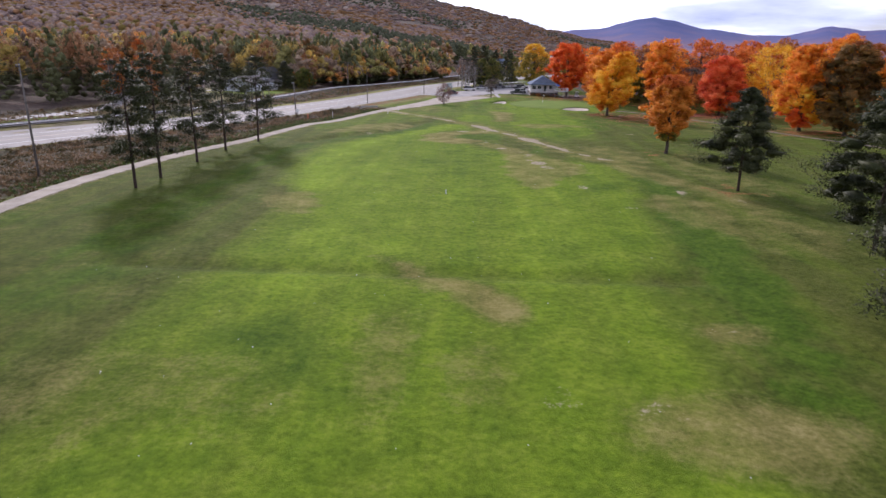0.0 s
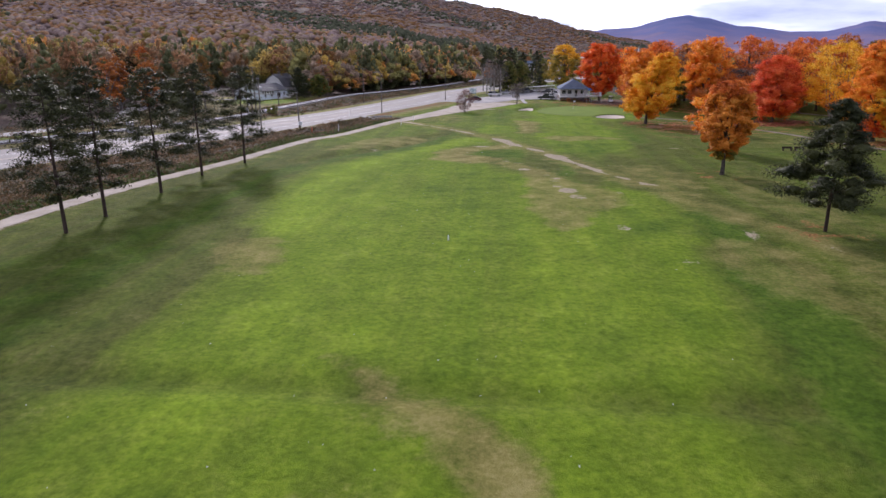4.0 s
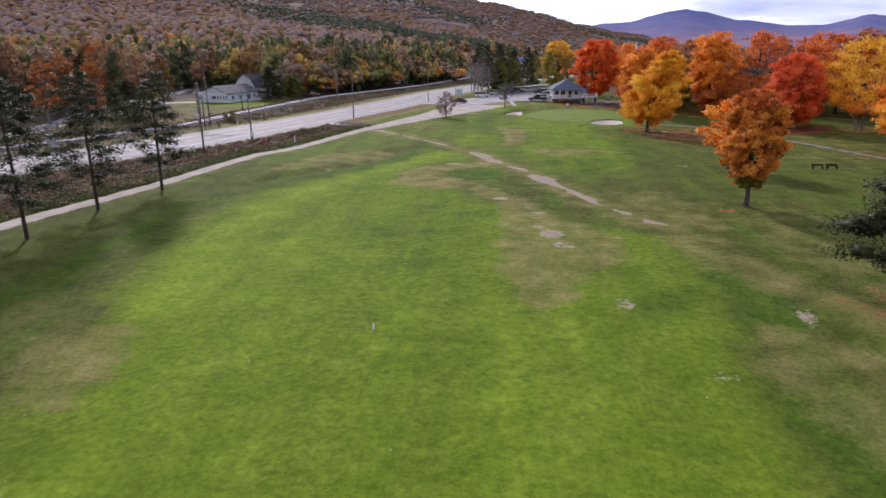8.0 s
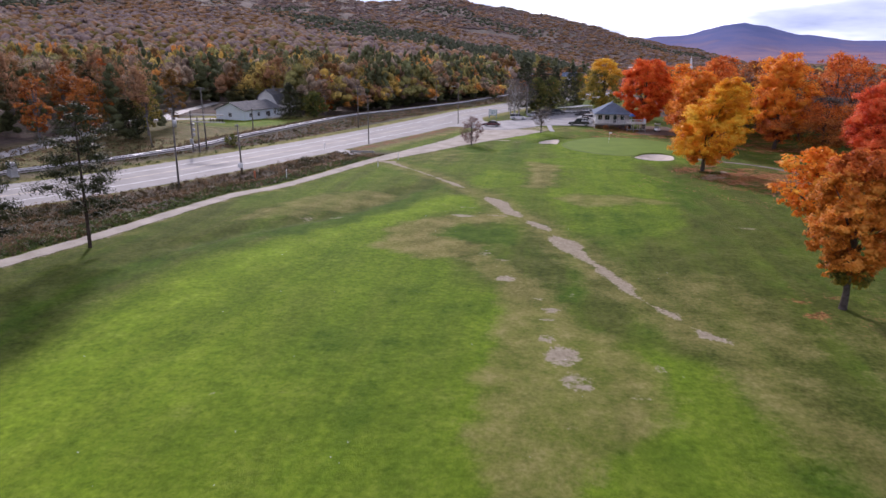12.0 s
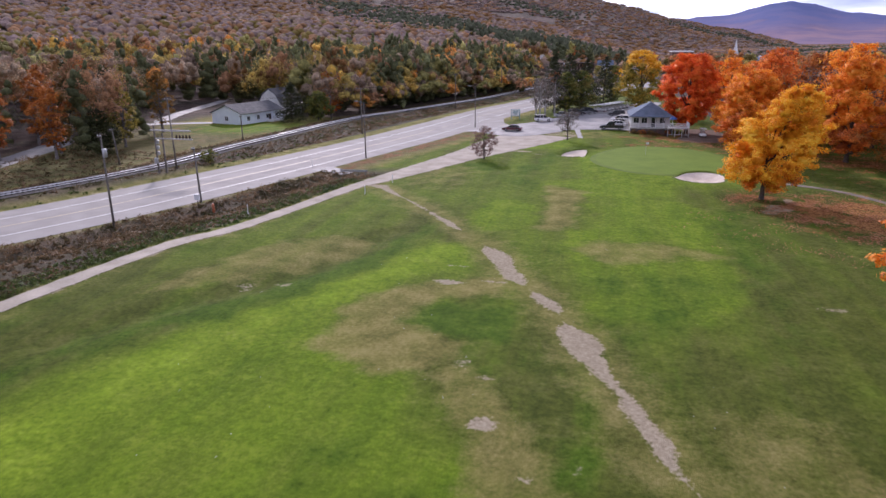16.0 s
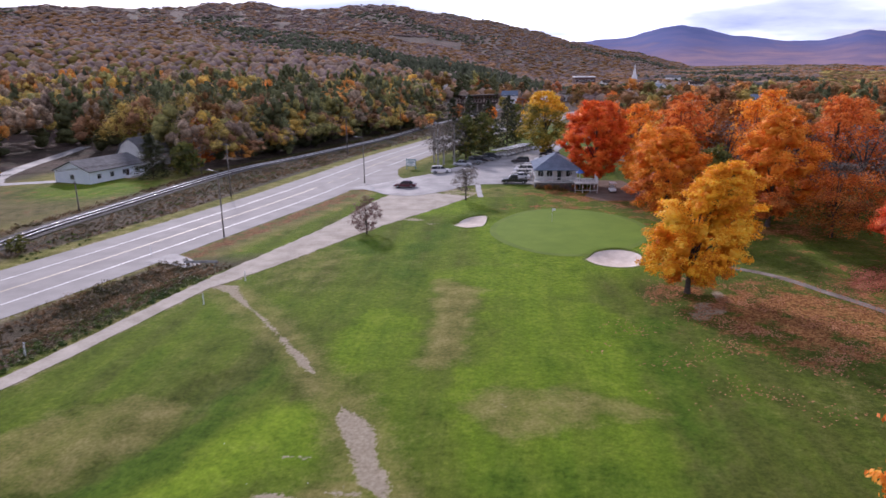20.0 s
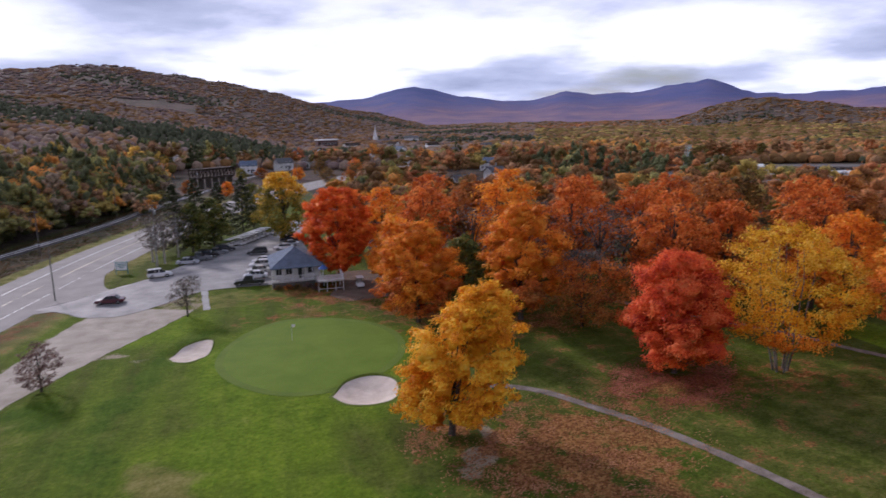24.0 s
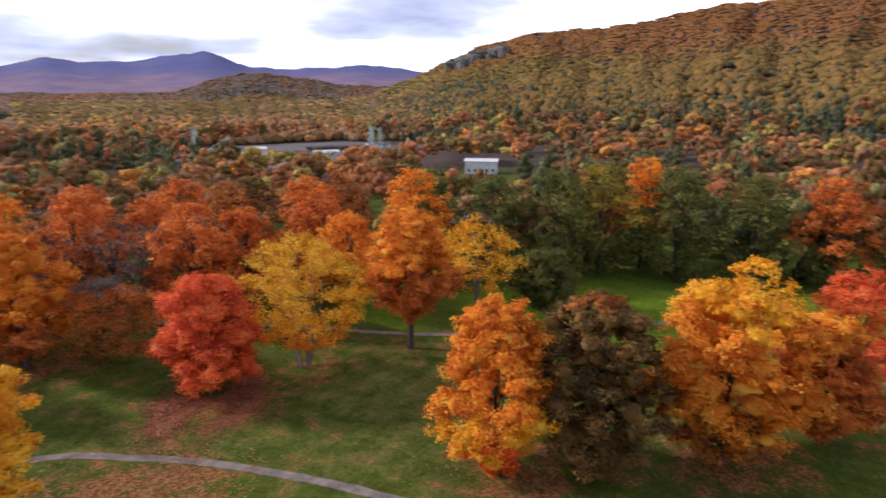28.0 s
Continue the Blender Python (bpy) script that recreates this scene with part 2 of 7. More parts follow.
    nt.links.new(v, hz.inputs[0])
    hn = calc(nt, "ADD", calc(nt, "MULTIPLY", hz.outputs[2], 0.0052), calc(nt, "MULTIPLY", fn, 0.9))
    hazy_low = ramp(nt, noise_tex(nt, v, 0.006, 6, 0.65), [(0.38, (0.170, 0.132, 0.225)), (0.62, (0.285, 0.190, 0.235))])
    hazy_wood = mixc(nt, ramp(nt, hn, [(0.62, (0, 0, 0)), (1.05, (1, 1, 1))]), hazy_low, hazy_wood)
    col = mixc(nt, far, col, hazy_wood)
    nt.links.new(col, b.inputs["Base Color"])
    bump(nt, b, calc(nt, "ADD", calc(nt, "ADD", fine, tiny), calc(nt, "MULTIPLY", tuft, 1.6)), 0.7, 0.16)
    return m


M_GROUND = make_ground_material()
M_ASPHALT = mottled("asphalt", (0.285, 0.268, 0.250), (0.375, 0.354, 0.332), 0.25, 0.85, fine=60, relief=0.15)
M_LOT = mottled("worn_asphalt", (0.165, 0.160, 0.160), (0.36, 0.345, 0.335), 0.22, 0.75, fine=30, relief=0.2)
M_GRAVEL = mottled("pale_gravel", (0.33, 0.29, 0.235), (0.52, 0.465, 0.39), 0.35, 0.95, fine=14, relief=0.6, dist=0.05)
M_TRACK = mottled("worn_track", (0.13, 0.105, 0.085), (0.33, 0.285, 0.25), 0.7, 0.95, fine=18, relief=0.6, dist=0.05)
M_BALLAST = mottled("ballast", (0.05, 0.046, 0.042), (0.15, 0.14, 0.13), 1.5, 0.95, fine=6, relief=0.9, dist=0.1)
M_LINE_W = mottled("white_line", (0.60, 0.60, 0.60), (0.82, 0.82, 0.81), 1.2, 0.6, relief=0)
M_LINE_Y = mottled("yellow_line", (0.40, 0.34, 0.24), (0.58, 0.48, 0.32), 1.2, 0.6, relief=0)
M_SAND = mottled("bunker_sand", (0.55, 0.46, 0.38), (0.74, 0.65, 0.56), 0.8, 0.95, fine=14, relief=0.5, dist=0.05)
M_ROCK = mottled("cliff_rock", (0.075, 0.072, 0.068), (0.20, 0.19, 0.175), 0.12, 0.95, fine=8, relief=0.8, dist=0.8)
M_GREEN = mottled("putting_green", (0.108, 0.172, 0.014), (0.150, 0.222, 0.022), 0.22, 0.85, fine=30, relief=0.1)
M_LIP = mottled("bunker_lip", (0.085, 0.125, 0.015), (0.15, 0.19, 0.032), 1.5, 0.95)
M_BARK = mottled("bark", (0.045, 0.036, 0.030), (0.13, 0.11, 0.095), 3.0, 0.95, fine=5, relief=0.8, dist=0.05)
M_BARK_RED = mottled("pine_bark", (0.040, 0.030, 0.025), (0.095, 0.068, 0.055), 3.0, 0.95, fine=5, relief=0.8, dist=0.05)
M_BARK_GREY = mottled("grey_bark", (0.11, 0.10, 0.095), (0.26, 0.24, 0.23), 3.0, 0.95, fine=5, relief=0.8, dist=0.05)
M_BIRCH = mottled("birch_bark", (0.20, 0.19, 0.18), (0.46, 0.44, 0.42), 2.5, 0.8, fine=4)
M_POLE = mottled("weathered_pole", (0.10, 0.085, 0.075), (0.24, 0.22, 0.20), 2.0, 0.95)
M_STEEL = mottled("galvanised_steel", (0.30, 0.31, 0.32), (0.45, 0.46, 0.47), 2.0, 0.45, 0.6, relief=0.05)
M_RAIL = mottled("polished_rail", (0.45, 0.43, 0.42), (0.66, 0.64, 0.62), 1.0, 0.35, 0.8, relief=0)
M_TIE = mottled("timber_tie", (0.04, 0.034, 0.03), (0.10, 0.085, 0.07), 2.0, 0.95)
M_WHITE = mottled("white_paint", (0.62, 0.63, 0.64), (0.80, 0.80, 0.80), 0.8, 0.6, relief=0.05)
M_ROOF_BLUE = mottled("slate_blue_shingle", (0.10, 0.13, 0.18), (0.17, 0.21, 0.28), 1.0, 0.85, fine=10)
M_ROOF_GREY = mottled("grey_shingle", (0.085, 0.085, 0.092), (0.16, 0.16, 0.168), 1.0, 0.85, fine=10)
M_SIDING = mottled("pale_siding", (0.55, 0.55, 0.53), (0.70, 0.70, 0.68), 0.7, 0.7, relief=0.05)
M_GLASS = mottled("window_glass", (0.02, 0.025, 0.03), (0.04, 0.045, 0.05), 0.5, 0.08, relief=0)
M_TYRE = mottled("tyre_rubber", (0.015, 0.015, 0.016), (0.03, 0.03, 0.03), 4.0, 0.85)
M_WOODTRIM = mottled("grey_deck_timber", (0.34, 0.33, 0.31), (0.52, 0.51, 0.49), 1.5, 0.85)
M_STAIN = mottled("tarred_timber", (0.03, 0.022, 0.018), (0.07, 0.05, 0.04), 1.0, 0.9)

LEAF = {
    "gold": foliage("gold_leaves", [(0.68, 0.25, 0.006), (0.90, 0.42, 0.010), (0.95, 0.56, 0.020), (0.96, 0.68, 0.07)]),
    "amber": foliage("amber_leaves", [(0.52, 0.140, 0.010), (0.82, 0.258, 0.016), (0.93, 0.370, 0.026), (0.95, 0.52, 0.06)]),
    "orange": foliage("orange_leaves", [(0.36, 0.080, 0.016), (0.62, 0.160, 0.024), (0.78, 0.235, 0.036), (0.86, 0.34, 0.07)]),
    "flame": foliage("flame_leaves", [(0.56, 0.074, 0.012), (0.82, 0.150, 0.018), (0.92, 0.225, 0.026), (0.94, 0.32, 0.05)]),
    "red": foliage("red_leaves", [(0.50, 0.056, 0.020), (0.78, 0.122, 0.030), (0.88, 0.190, 0.042), (0.92, 0.28, 0.08)]),
    "rust": foliage("rust_leaves", [(0.20, 0.062, 0.018), (0.36, 0.115, 0.024), (0.50, 0.18, 0.034), (0.60, 0.26, 0.06)]),
    "olive": foliage("olive_leaves", [(0.105, 0.110, 0.020), (0.23, 0.20, 0.028), (0.38, 0.28, 0.034), (0.58, 0.38, 0.05)]),
    "green": foliage("green_leaves", [(0.070, 0.092, 0.024), (0.130, 0.150, 0.034), (0.20, 0.20, 0.044), (0.32, 0.26, 0.06)]),
    "brown": foliage("bronze_leaves", [(0.085, 0.060, 0.024), (0.165, 0.102, 0.032), (0.26, 0.145, 0.040), (0.38, 0.20, 0.05)]),
    "lemon": foliage("lemon_leaves", [(0.50, 0.25, 0.008), (0.78, 0.42, 0.012), (0.90, 0.56, 0.03), (0.94, 0.68, 0.11)]),
    "maroon": foliage("maroon_leaves", [(0.125, 0.072, 0.064), (0.20, 0.115, 0.100), (0.28, 0.175, 0.150)]),
    "needle": foliage("pine_needles", [(0.022, 0.027, 0.010), (0.044, 0.051, 0.017), (0.078, 0.084, 0.028)], through_light=0.1),
    "brush": foliage("brush_leaves", [(0.054, 0.054, 0.018), (0.108, 0.080, 0.034), (0.180, 0.112, 0.054), (0.27, 0.18, 0.10)], scale=0.25),
    "weeds": foliage("verge_weeds", [(0.045, 0.080, 0.016), (0.085, 0.13, 0.026), (0.13, 0.15, 0.04)]),
    "litter": foliage("leaf_litter", [(0.26, 0.10, 0.045), (0.44, 0.19, 0.085), (0.56, 0.28, 0.14)], through_light=0.1),
    "dusty": foliage("dusty_orange_leaves", [(0.36, 0.135, 0.018), (0.64, 0.235, 0.026), (0.80, 0.320, 0.036), (0.86, 0.42, 0.07)]),
    "scarlet_litter": foliage("scarlet_litter", [(0.20, 0.060, 0.034), (0.33, 0.098, 0.055), (0.44, 0.16, 0.095)], through_light=0.1),
    "poplar": foliage("poplar_leaves", [(0.130, 0.120, 0.030), (0.24, 0.205, 0.042), (0.38, 0.31, 0.06), (0.50, 0.40, 0.09)]),
    "twig": foliage("bare_twigs", [(0.09, 0.072, 0.056), (0.15, 0.122, 0.096), (0.22, 0.18, 0.145)], through_light=0.05),
}


def make_far_leaf():
    m, nt, b = material("woodland_canopy", 0.8)
    b.inputs["Specular IOR Level"].default_value = 0.1
    geo = nt.nodes.new("ShaderNodeNewGeometry")
    c = attr(nt, "tint").outputs["Color"]
    v = coords(nt)
    leaf = noise_tex(nt, v, 1.5, 5, 0.75)
    f = calc(nt, "ADD", 1.08, calc(nt, "MULTIPLY", geo.outputs["Random Per Island"], 0.40))
    comb = nt.nodes.new("ShaderNodeCombineColor")
    for i in range(3):
        nt.links.new(f, comb.inputs[i])
    col = mixc(nt, 1.0, c, comb.outputs[0], "MULTIPLY")
    col = mixc(nt, 1.0, col, ramp(nt, leaf, [(0.34, (0.50, 0.50, 0.52)), (0.5, (1.0, 1.0, 1.0)), (0.66, (1.6, 1.55, 1.45))]), "MULTIPLY")
    bump(nt, b, leaf, 1.0, 0.7)
    nt.links.new(col, b.inputs["Base Color"])
    tr = nt.nodes.new("ShaderNodeBsdfTranslucent")
    nt.links.new(col, tr.inputs[0])
    mx = nt.nodes.new("ShaderNodeMixShader")
    mx.inputs[0].default_value = 0.25
    nt.links.new(b.outputs[0], mx.inputs[1])
    nt.links.new(tr.outputs[0], mx.inputs[2])
    nt.links.new(mx.outputs[0], nt.nodes["Material Output"].inputs[0])
    return m


M_FAR = make_far_leaf()


def make_canopy():
    m, nt, b = material("distant_canopy", 0.9)
    b.inputs["Specular IOR Level"].default_value = 0.05
    v = coords(nt)
    leaf = noise_tex(nt, v, 0.9, 4, 0.7)
    c = mixc(nt, 1.0, attr(nt, "tint").outputs["Color"], ramp(nt, leaf, [(0.32, (0.74, 0.74, 0.75)), (0.5, (1.0, 1.0, 1.0)), (0.68, (1.28, 1.26, 1.22))]), "MULTIPLY")
    nt.links.new(c, b.inputs["Base Color"])
    bump(nt, b, leaf, 0.6, 0.8)
    return m


M_CANOPY = make_canopy()


# ---- mesh helpers ----
def np_mesh(name, verts, faces, mat):
    """A mesh from arrays; all faces have the same number of corners."""
    me = bpy.data.meshes.new(name)
    verts = np.asarray(verts, dtype=np.float32)
    faces = np.asarray(faces, dtype=np.int32)
    n, k = faces.shape
    me.vertices.add(len(verts))
    me.vertices.foreach_set("co", verts.ravel())
    me.loops.add(n * k)
    me.loops.foreach_set("vertex_index", faces.ravel())
    me.polygons.add(n)
    me.polygons.foreach_set("loop_start", np.arange(0, n * k, k, dtype=np.int32))
    me.update(calc_edges=True)
    me.materials.append(mat)
    return me


def thing(name, label, category, x, y, z=None, rz=0.0, group="", kind=""):
    """An Empty at a thing's base, which its parts hang from."""
    ob = new(name)
    ob.empty_display_size = 0.3
    ob.matrix_basis = pose(x, y, terrain1(x, y) if z is None else z, 0, 0, rz)
    return tagged(ob, label, category, group, kind)


def part(name, data, mat=None, parent=None, label="", smooth=False):
    """Links a bmesh or a mesh as one mesh object under its thing."""
    if isinstance(data, bmesh.types.BMesh):
        me = bpy.data.meshes.new(name)
        data.to_mesh(me)
        data.free()
        me.materials.append(mat)
    else:
        me = data
    if smooth:
        me.polygons.foreach_set("use_smooth", [True] * len(me.polygons))
    ob = new(name, me)
    ob.parent = parent
    return tagged(ob, label)


def box(bm, x0, y0, z0, x1, y1, z1, bevel=0.0):
    r = bmesh.ops.create_cube(bm, size=1.0)
    vs = r["verts"]
    for v in vs:
        v.co = Vector((x0 + (v.co.x + 0.5) * (x1 - x0), y0 + (v.co.y + 0.5) * (y1 - y0), z0 + (v.co.z + 0.5) * (z1 - z0)))
    if bevel:
        es = list({e for v in vs for e in v.link_edges})
        bmesh.ops.bevel(bm, geom=es, offset=bevel, segments=1, affect="EDGES")
    return bm


def tube(bm, pts, radii, sides=8):
    """A tapering tube along points."""
    rings = []
    pts = [Vector(p) for p in pts]
    for i, p in enumerate(pts):
        d = (pts[min(i + 1, len(pts) - 1)] - pts[max(i - 1, 0)]).normalized()
        a = d.orthogonal().normalized()
        b = d.cross(a)
        rings.append([bm.verts.new(p + radii[i] * (math.cos(2 * math.pi * k / sides) * a + math.sin(2 * math.pi * k / sides) * b)) for k in range(sides)])
    for r0, r1 in zip(rings, rings[1:]):
        # keep the rings in step
        off = min(range(sides), key=lambda k: (r1[k].co - r0[0].co).length)
        r1[:] = r1[off:] + r1[:off]
        for k in range(sides):
            bm.faces.new((r0[k], r0[(k + 1) % sides], r1[(k + 1) % sides], r1[k]))
    bm.faces.new(rings[0][::-1])
    bm.faces.new(rings[-1])
    return bm


def smooth_line(pts, step):
    """A Catmull-Rom line through points (any number of columns), sampled about every step metres."""
    p = np.array(pts, dtype=float)
    p = np.vstack([2 * p[0] - p[1], p, 2 * p[-1] - p[-2]])
    out = []
    for i in range(1, len(p) - 2):
        n = max(1, int(np.linalg.norm(p[i + 1, :2] - p[i, :2]) / step))
        t = np.linspace(0, 1, n, endpoint=False)[:, None]
        a, b, c, d = p[i - 1], p[i], p[i + 1], p[i + 2]
        out.append(0.5 * (2 * b + (c - a) * t + (2 * a - 5 * b + 4 * c - d) * t ** 2 + (3 * b - a - 3 * c + d) * t ** 3))
    out.append(p[-2][None])
    return np.vstack(out)


def line_distance(x, y, line):
    """Distance from each (x, y) to a polyline, and the signed side (right is plus)."""
    best = np.full(np.shape(x), 1e9)
    side = np.zeros(np.shape(x))
    for (ax, ay), (bx, by) in zip(line[:-1, :2], line[1:, :2]):
        dx, dy = bx - ax, by - ay
        L = dx * dx + dy * dy + 1e-9
        t = np.clip(((x - ax) * dx + (y - ay) * dy) / L, 0, 1)
        ex, ey = x - ax - t * dx, y - ay - t * dy
        d = np.hypot(ex, ey)
        m = d < best
        best = np.where(m, d, best)
        side = np.where(m, np.sign(ex * dy - ey * dx), side)
    return best, side


# ---- the plan ----
ROAD = smooth_line([(-112, 20), (-96, 60), (-79, 97), (-62.5, 129), (-47.6, 157.8), (-33, 205.2), (-25, 232.3), (-15.5, 272.8), (-7, 308), (6, 350), (26, 395), (70, 470), (140, 560)], 4.0)
RAIL = smooth_line([(-128, 20), (-108, 62), (-87, 110), (-60.0, 171.5), (-55.3, 208), (-46.8, 259), (-40, 280), (-32, 302), (-23.5, 327), (-11, 372), (2, 420), (30, 500)], 3.0)
CART_TRACK = smooth_line([(-24, -40, 1.3), (-31, -8, 1.3), (-36, 20, 1.3), (-40.5, 52, 1.3), (-41.6, 75.5, 1.3), (-39.2, 97.5, 1.25), (-34.3, 118, 1.15), (-29.8, 141, 1.1), (-25.4, 150.8, 1.05), (-20, 173.8, 1.25), (-18.2, 179, 1.7), (-14.9, 187, 2.5), (-12, 194.6, 3.0), (-8.5, 204.3, 3.7), (-5.0, 214, 4.9), (-1, 225, 7.0), (4, 236, 8.0)], 1.2)
LOOP_TRACK = smooth_line([(38, 190.5, 0.6), (49.6, 185.8, 0.6), (55, 178.6, 0.6), (58.5, 172.0, 0.6), (61, 164.5, 0.6), (62.8, 157.5, 0.6), (64.3, 150, 0.6), (68, 138, 0.6), (80, 112, 0.6)], 1.2)
BACK_TRACK = smooth_line([(78, 214, 0.6), (87.1, 198, 0.6), (92, 189.6, 0.6), (94.5, 182.6, 0.6), (101, 170.6, 0.6), (112, 157, 0.6), (130, 140, 0.6)], 1.5)
SIDE_ROAD = smooth_line([(-134, 60, 3), (-112, 105, 3), (-96, 138, 3), (-89, 163, 3), (-92, 188, 3), (-101, 215, 3)], 3.0)
DIRT = smooth_line([(-17.4, 177.2, 1.5), (-15.7, 175.6, 0.9), (-14.0, 173.4, 0.45), (-9.9, 168.3, 0.22), (-6.0, 163.0, 0.10), (-2.7, 158.2, 0.36), (0.2, 154.0, 0.20), (1.4, 152.2, -0.45), (3.4, 149.4, -0.5), (4.8, 147.0, 0.6), (5.9, 145.3, 1.15), (7.0, 141.8, 0.9), (8.7, 137.9, 0.75), (9.8, 136.0, -0.5), (11.1, 134.0, 0.75), (12.4, 131.6, 0.6), (12.9, 129.7, -0.6), (14.0, 126.8, 1.2), (14.9, 123.8, 1.25), (16.0, 120.5, 0.50), (17.4, 117.4, 0.45), (18.9, 112.1, 0.60), (20.1, 108.8, -0.10), (21.6, 106.3, 0.6), (22.6, 104.2, -0.4), (23.8, 102.0, 0.6), (25.4, 100.2, -0.6), (26.3, 93.5, -0.75), (28.6, 86.0, -0.7), (31.4, 81.0, -0.8), (34, 74, -0.2)], 0.8)
DITCH = smooth_line([(-24, 118), (-20.9, 123.8), (-17.1, 128.8), (-12.6, 134.6), (-10.4, 139.3), (-8.4, 146.3), (-7.5, 152)], 2.0)
GREEN = (27.7, 206.2, 11.0, 14.2)
BUNKERS = [[(28.1, 189.7), (30.3, 193.5), (33.7, 194.4), (36.0, 192.2), (35.2, 187.9), (32.9, 186.5), (29.7, 187.2)],
           [(9.1, 211.0), (10.7, 214.9), (14.0, 216.3), (14.7, 214.0), (12.8, 207.7), (10.4, 207.9)]]
CENTRE = (20.0, 112.0)
# ridges: distance, foot, steepness of the rise, azimuths and elevation angles of the crest
# crest distance, foot distance, steepness, then bearings and their crest elevations
MOUNTAINS = (4300, 2300, 1.6, [-180, -60, 0, 6.6, 10.4, 13.9, 17.2, 23.5, 26.3, 28.7, 31.9, 37.3, 40.6, 47, 50.8, 54, 70, 120, 180],
    [2, 2, 1.0, 1.39, 1.7, 2.4, 1.75, 1.0, 1.64, 1.5, 1.66, 2.26, 1.24, 1.15, 1.37, 1.0, 1.0, 2, 2])
WEST_RIDGE = (2100, 700, 1.3, [-180, -60, -36, -24, -19, -15, -9, -4, 1, 7, 12, 15, 120, 180],
    [4, 4, 3.7, 4.0, 4.4, 3.9, 4.2, 3.6, 2.5, 1.15, 0.0, -0.8, -0.8, 4])
WEST_FOOTHILL = (950, 330, 1.2, [-180, -60, -31, -17, -11, -5, 0, 5, 120, 180],
    [3, 3.6, 3.2, 2.2, 1.9, 1.0, -0.3, -1.7, -1.7, 3])
NORTH_HILL = (1900, 900, 1.2, [-180, 33, 34.5, 36.9, 39.9, 42.5, 47, 55, 180],
    [-0.9, -0.9, -0.8, 0.2, 0.9, 0.6, 0.1, -0.4, -0.9])
EAST_HILL = (1300, 390, 1.05, [-180, 47, 50, 53.4, 55.3, 58.5, 62.5, 67.8, 74, 77.5, 90, 120, 180],
    [-1.3, -1.3, -0.8, 0.5, 1.4, 3.0, 3.85, 4.4, 5.2, 5.85, 6.8, 6, 3])
RIDGES = [MOUNTAINS, WEST_RIDGE, WEST_FOOTHILL, NORTH_HILL, EAST_HILL]


def inside_polygon(x, y, poly):
    r = np.zeros(np.shape(x), bool)
    n = len(poly)
    for i in range(n):
        (x0, y0), (x1, y1) = poly[i], poly[(i + 1) % n]
        c = ((y0 > y) != (y1 > y)) & (x < (x1 - x0) * (y - y0) / (y1 - y0 + 1e-12) + x0)
        r ^= c
    return r


def blob(x, y, cx, cy, rx, ry, turn=0.0):
    """A soft round patch: 1 at its middle, 0 beyond its edge."""
    a = radians(turn)
    dx, dy = x - cx, y - cy
    u, w = dx * math.cos(a) + dy * math.sin(a), -dx * math.sin(a) + dy * math.cos(a)
    return np.clip(1.0 - np.hypot(u / rx, w / ry), 0, 1)


def wander(x, y):
    """Shifts places by a metre or so, so that patches get ragged outlines."""
    u = 0.8 * np.sin(0.9 * y + 1.3 * np.sin(0.5 * x)) + 0.6 * np.sin(1.9 * y - 0.7 * x) + 0.5 * np.sin(2.9 * x + 1.1 * y)
    w = 0.9 * np.sin(0.8 * x + 1.7 * np.sin(0.45 * y)) + 0.7 * np.sin(1.7 * x + 0.9 * y) + 0.5 * np.sin(3.1 * y - 1.3 * x)
    return x + 0.45 * u, y + 0.5 * w


def area(x, y, outline, soft):
    """A soft-edged patch inside an outline: 1 well inside, 0 well outside."""
    p = np.array(outline, float)
    out = np.zeros(np.shape(x))
    x, y = wander(x, y)
    near = (x > p[:, 0].min() - soft) & (x < p[:, 0].max() + soft) & (y > p[:, 1].min() - soft) & (y < p[:, 1].max() + soft)
    line = smooth_line([(*q, 0) for q in list(outline) + [outline[0]]], 1.5)
    d, _ = line_distance(x[near], y[near], line)
    out[near] = np.clip(0.5 + np.where(inside_polygon(x[near], y[near], line[:-1, :2]), d, -d) / soft, 0, 1)
    return out


def band(x, y, pts, half, soft):
    """A soft-edged strip along a line."""
    x, y = wander(x, y)
    d, _ = line_distance(x, y, smooth_line([(*q, 0) for q in pts], 3.0))
    return np.clip(0.5 + (half - d) / soft, 0, 1)


def hills(x, y):
    dx, dy = x - CENTRE[0], y - CENTRE[1]
    r = np.hypot(dx, dy)
    az = np.degrees(np.arctan2(dx, dy))
    valley = -20.0 * np.clip((r - 420) / 900, 0, 1)
    z = valley
    for k, (R, foot, power, azs, els) in enumerate(RIDGES):
        el = np.interp(az, azs, els)
        wob = 0.10 * np.sin(az * 0.55 + k) + 0.05 * np.sin(az * 1.7 + 2 * k) + 0.03 * np.sin(az * 4.1)
        H = R * np.tan(np.radians(el + wob)) + 29.0
        t = np.clip((r - foot) / (R - foot), 0, 1)
        rise = t ** power
        fold = 1 + 0.10 * np.sin(az * 0.9 + r * 0.004 + k) * (1 - t) + 0.05 * np.sin(az * 2.3 - r * 0.007) * (1 - t)
        after = np.clip((r - R) / (R * 0.5), 0, 1)
        z = np.maximum(z, valley * (1 - rise) + H * rise * fold * (1 - 0.5 * after))
    return z


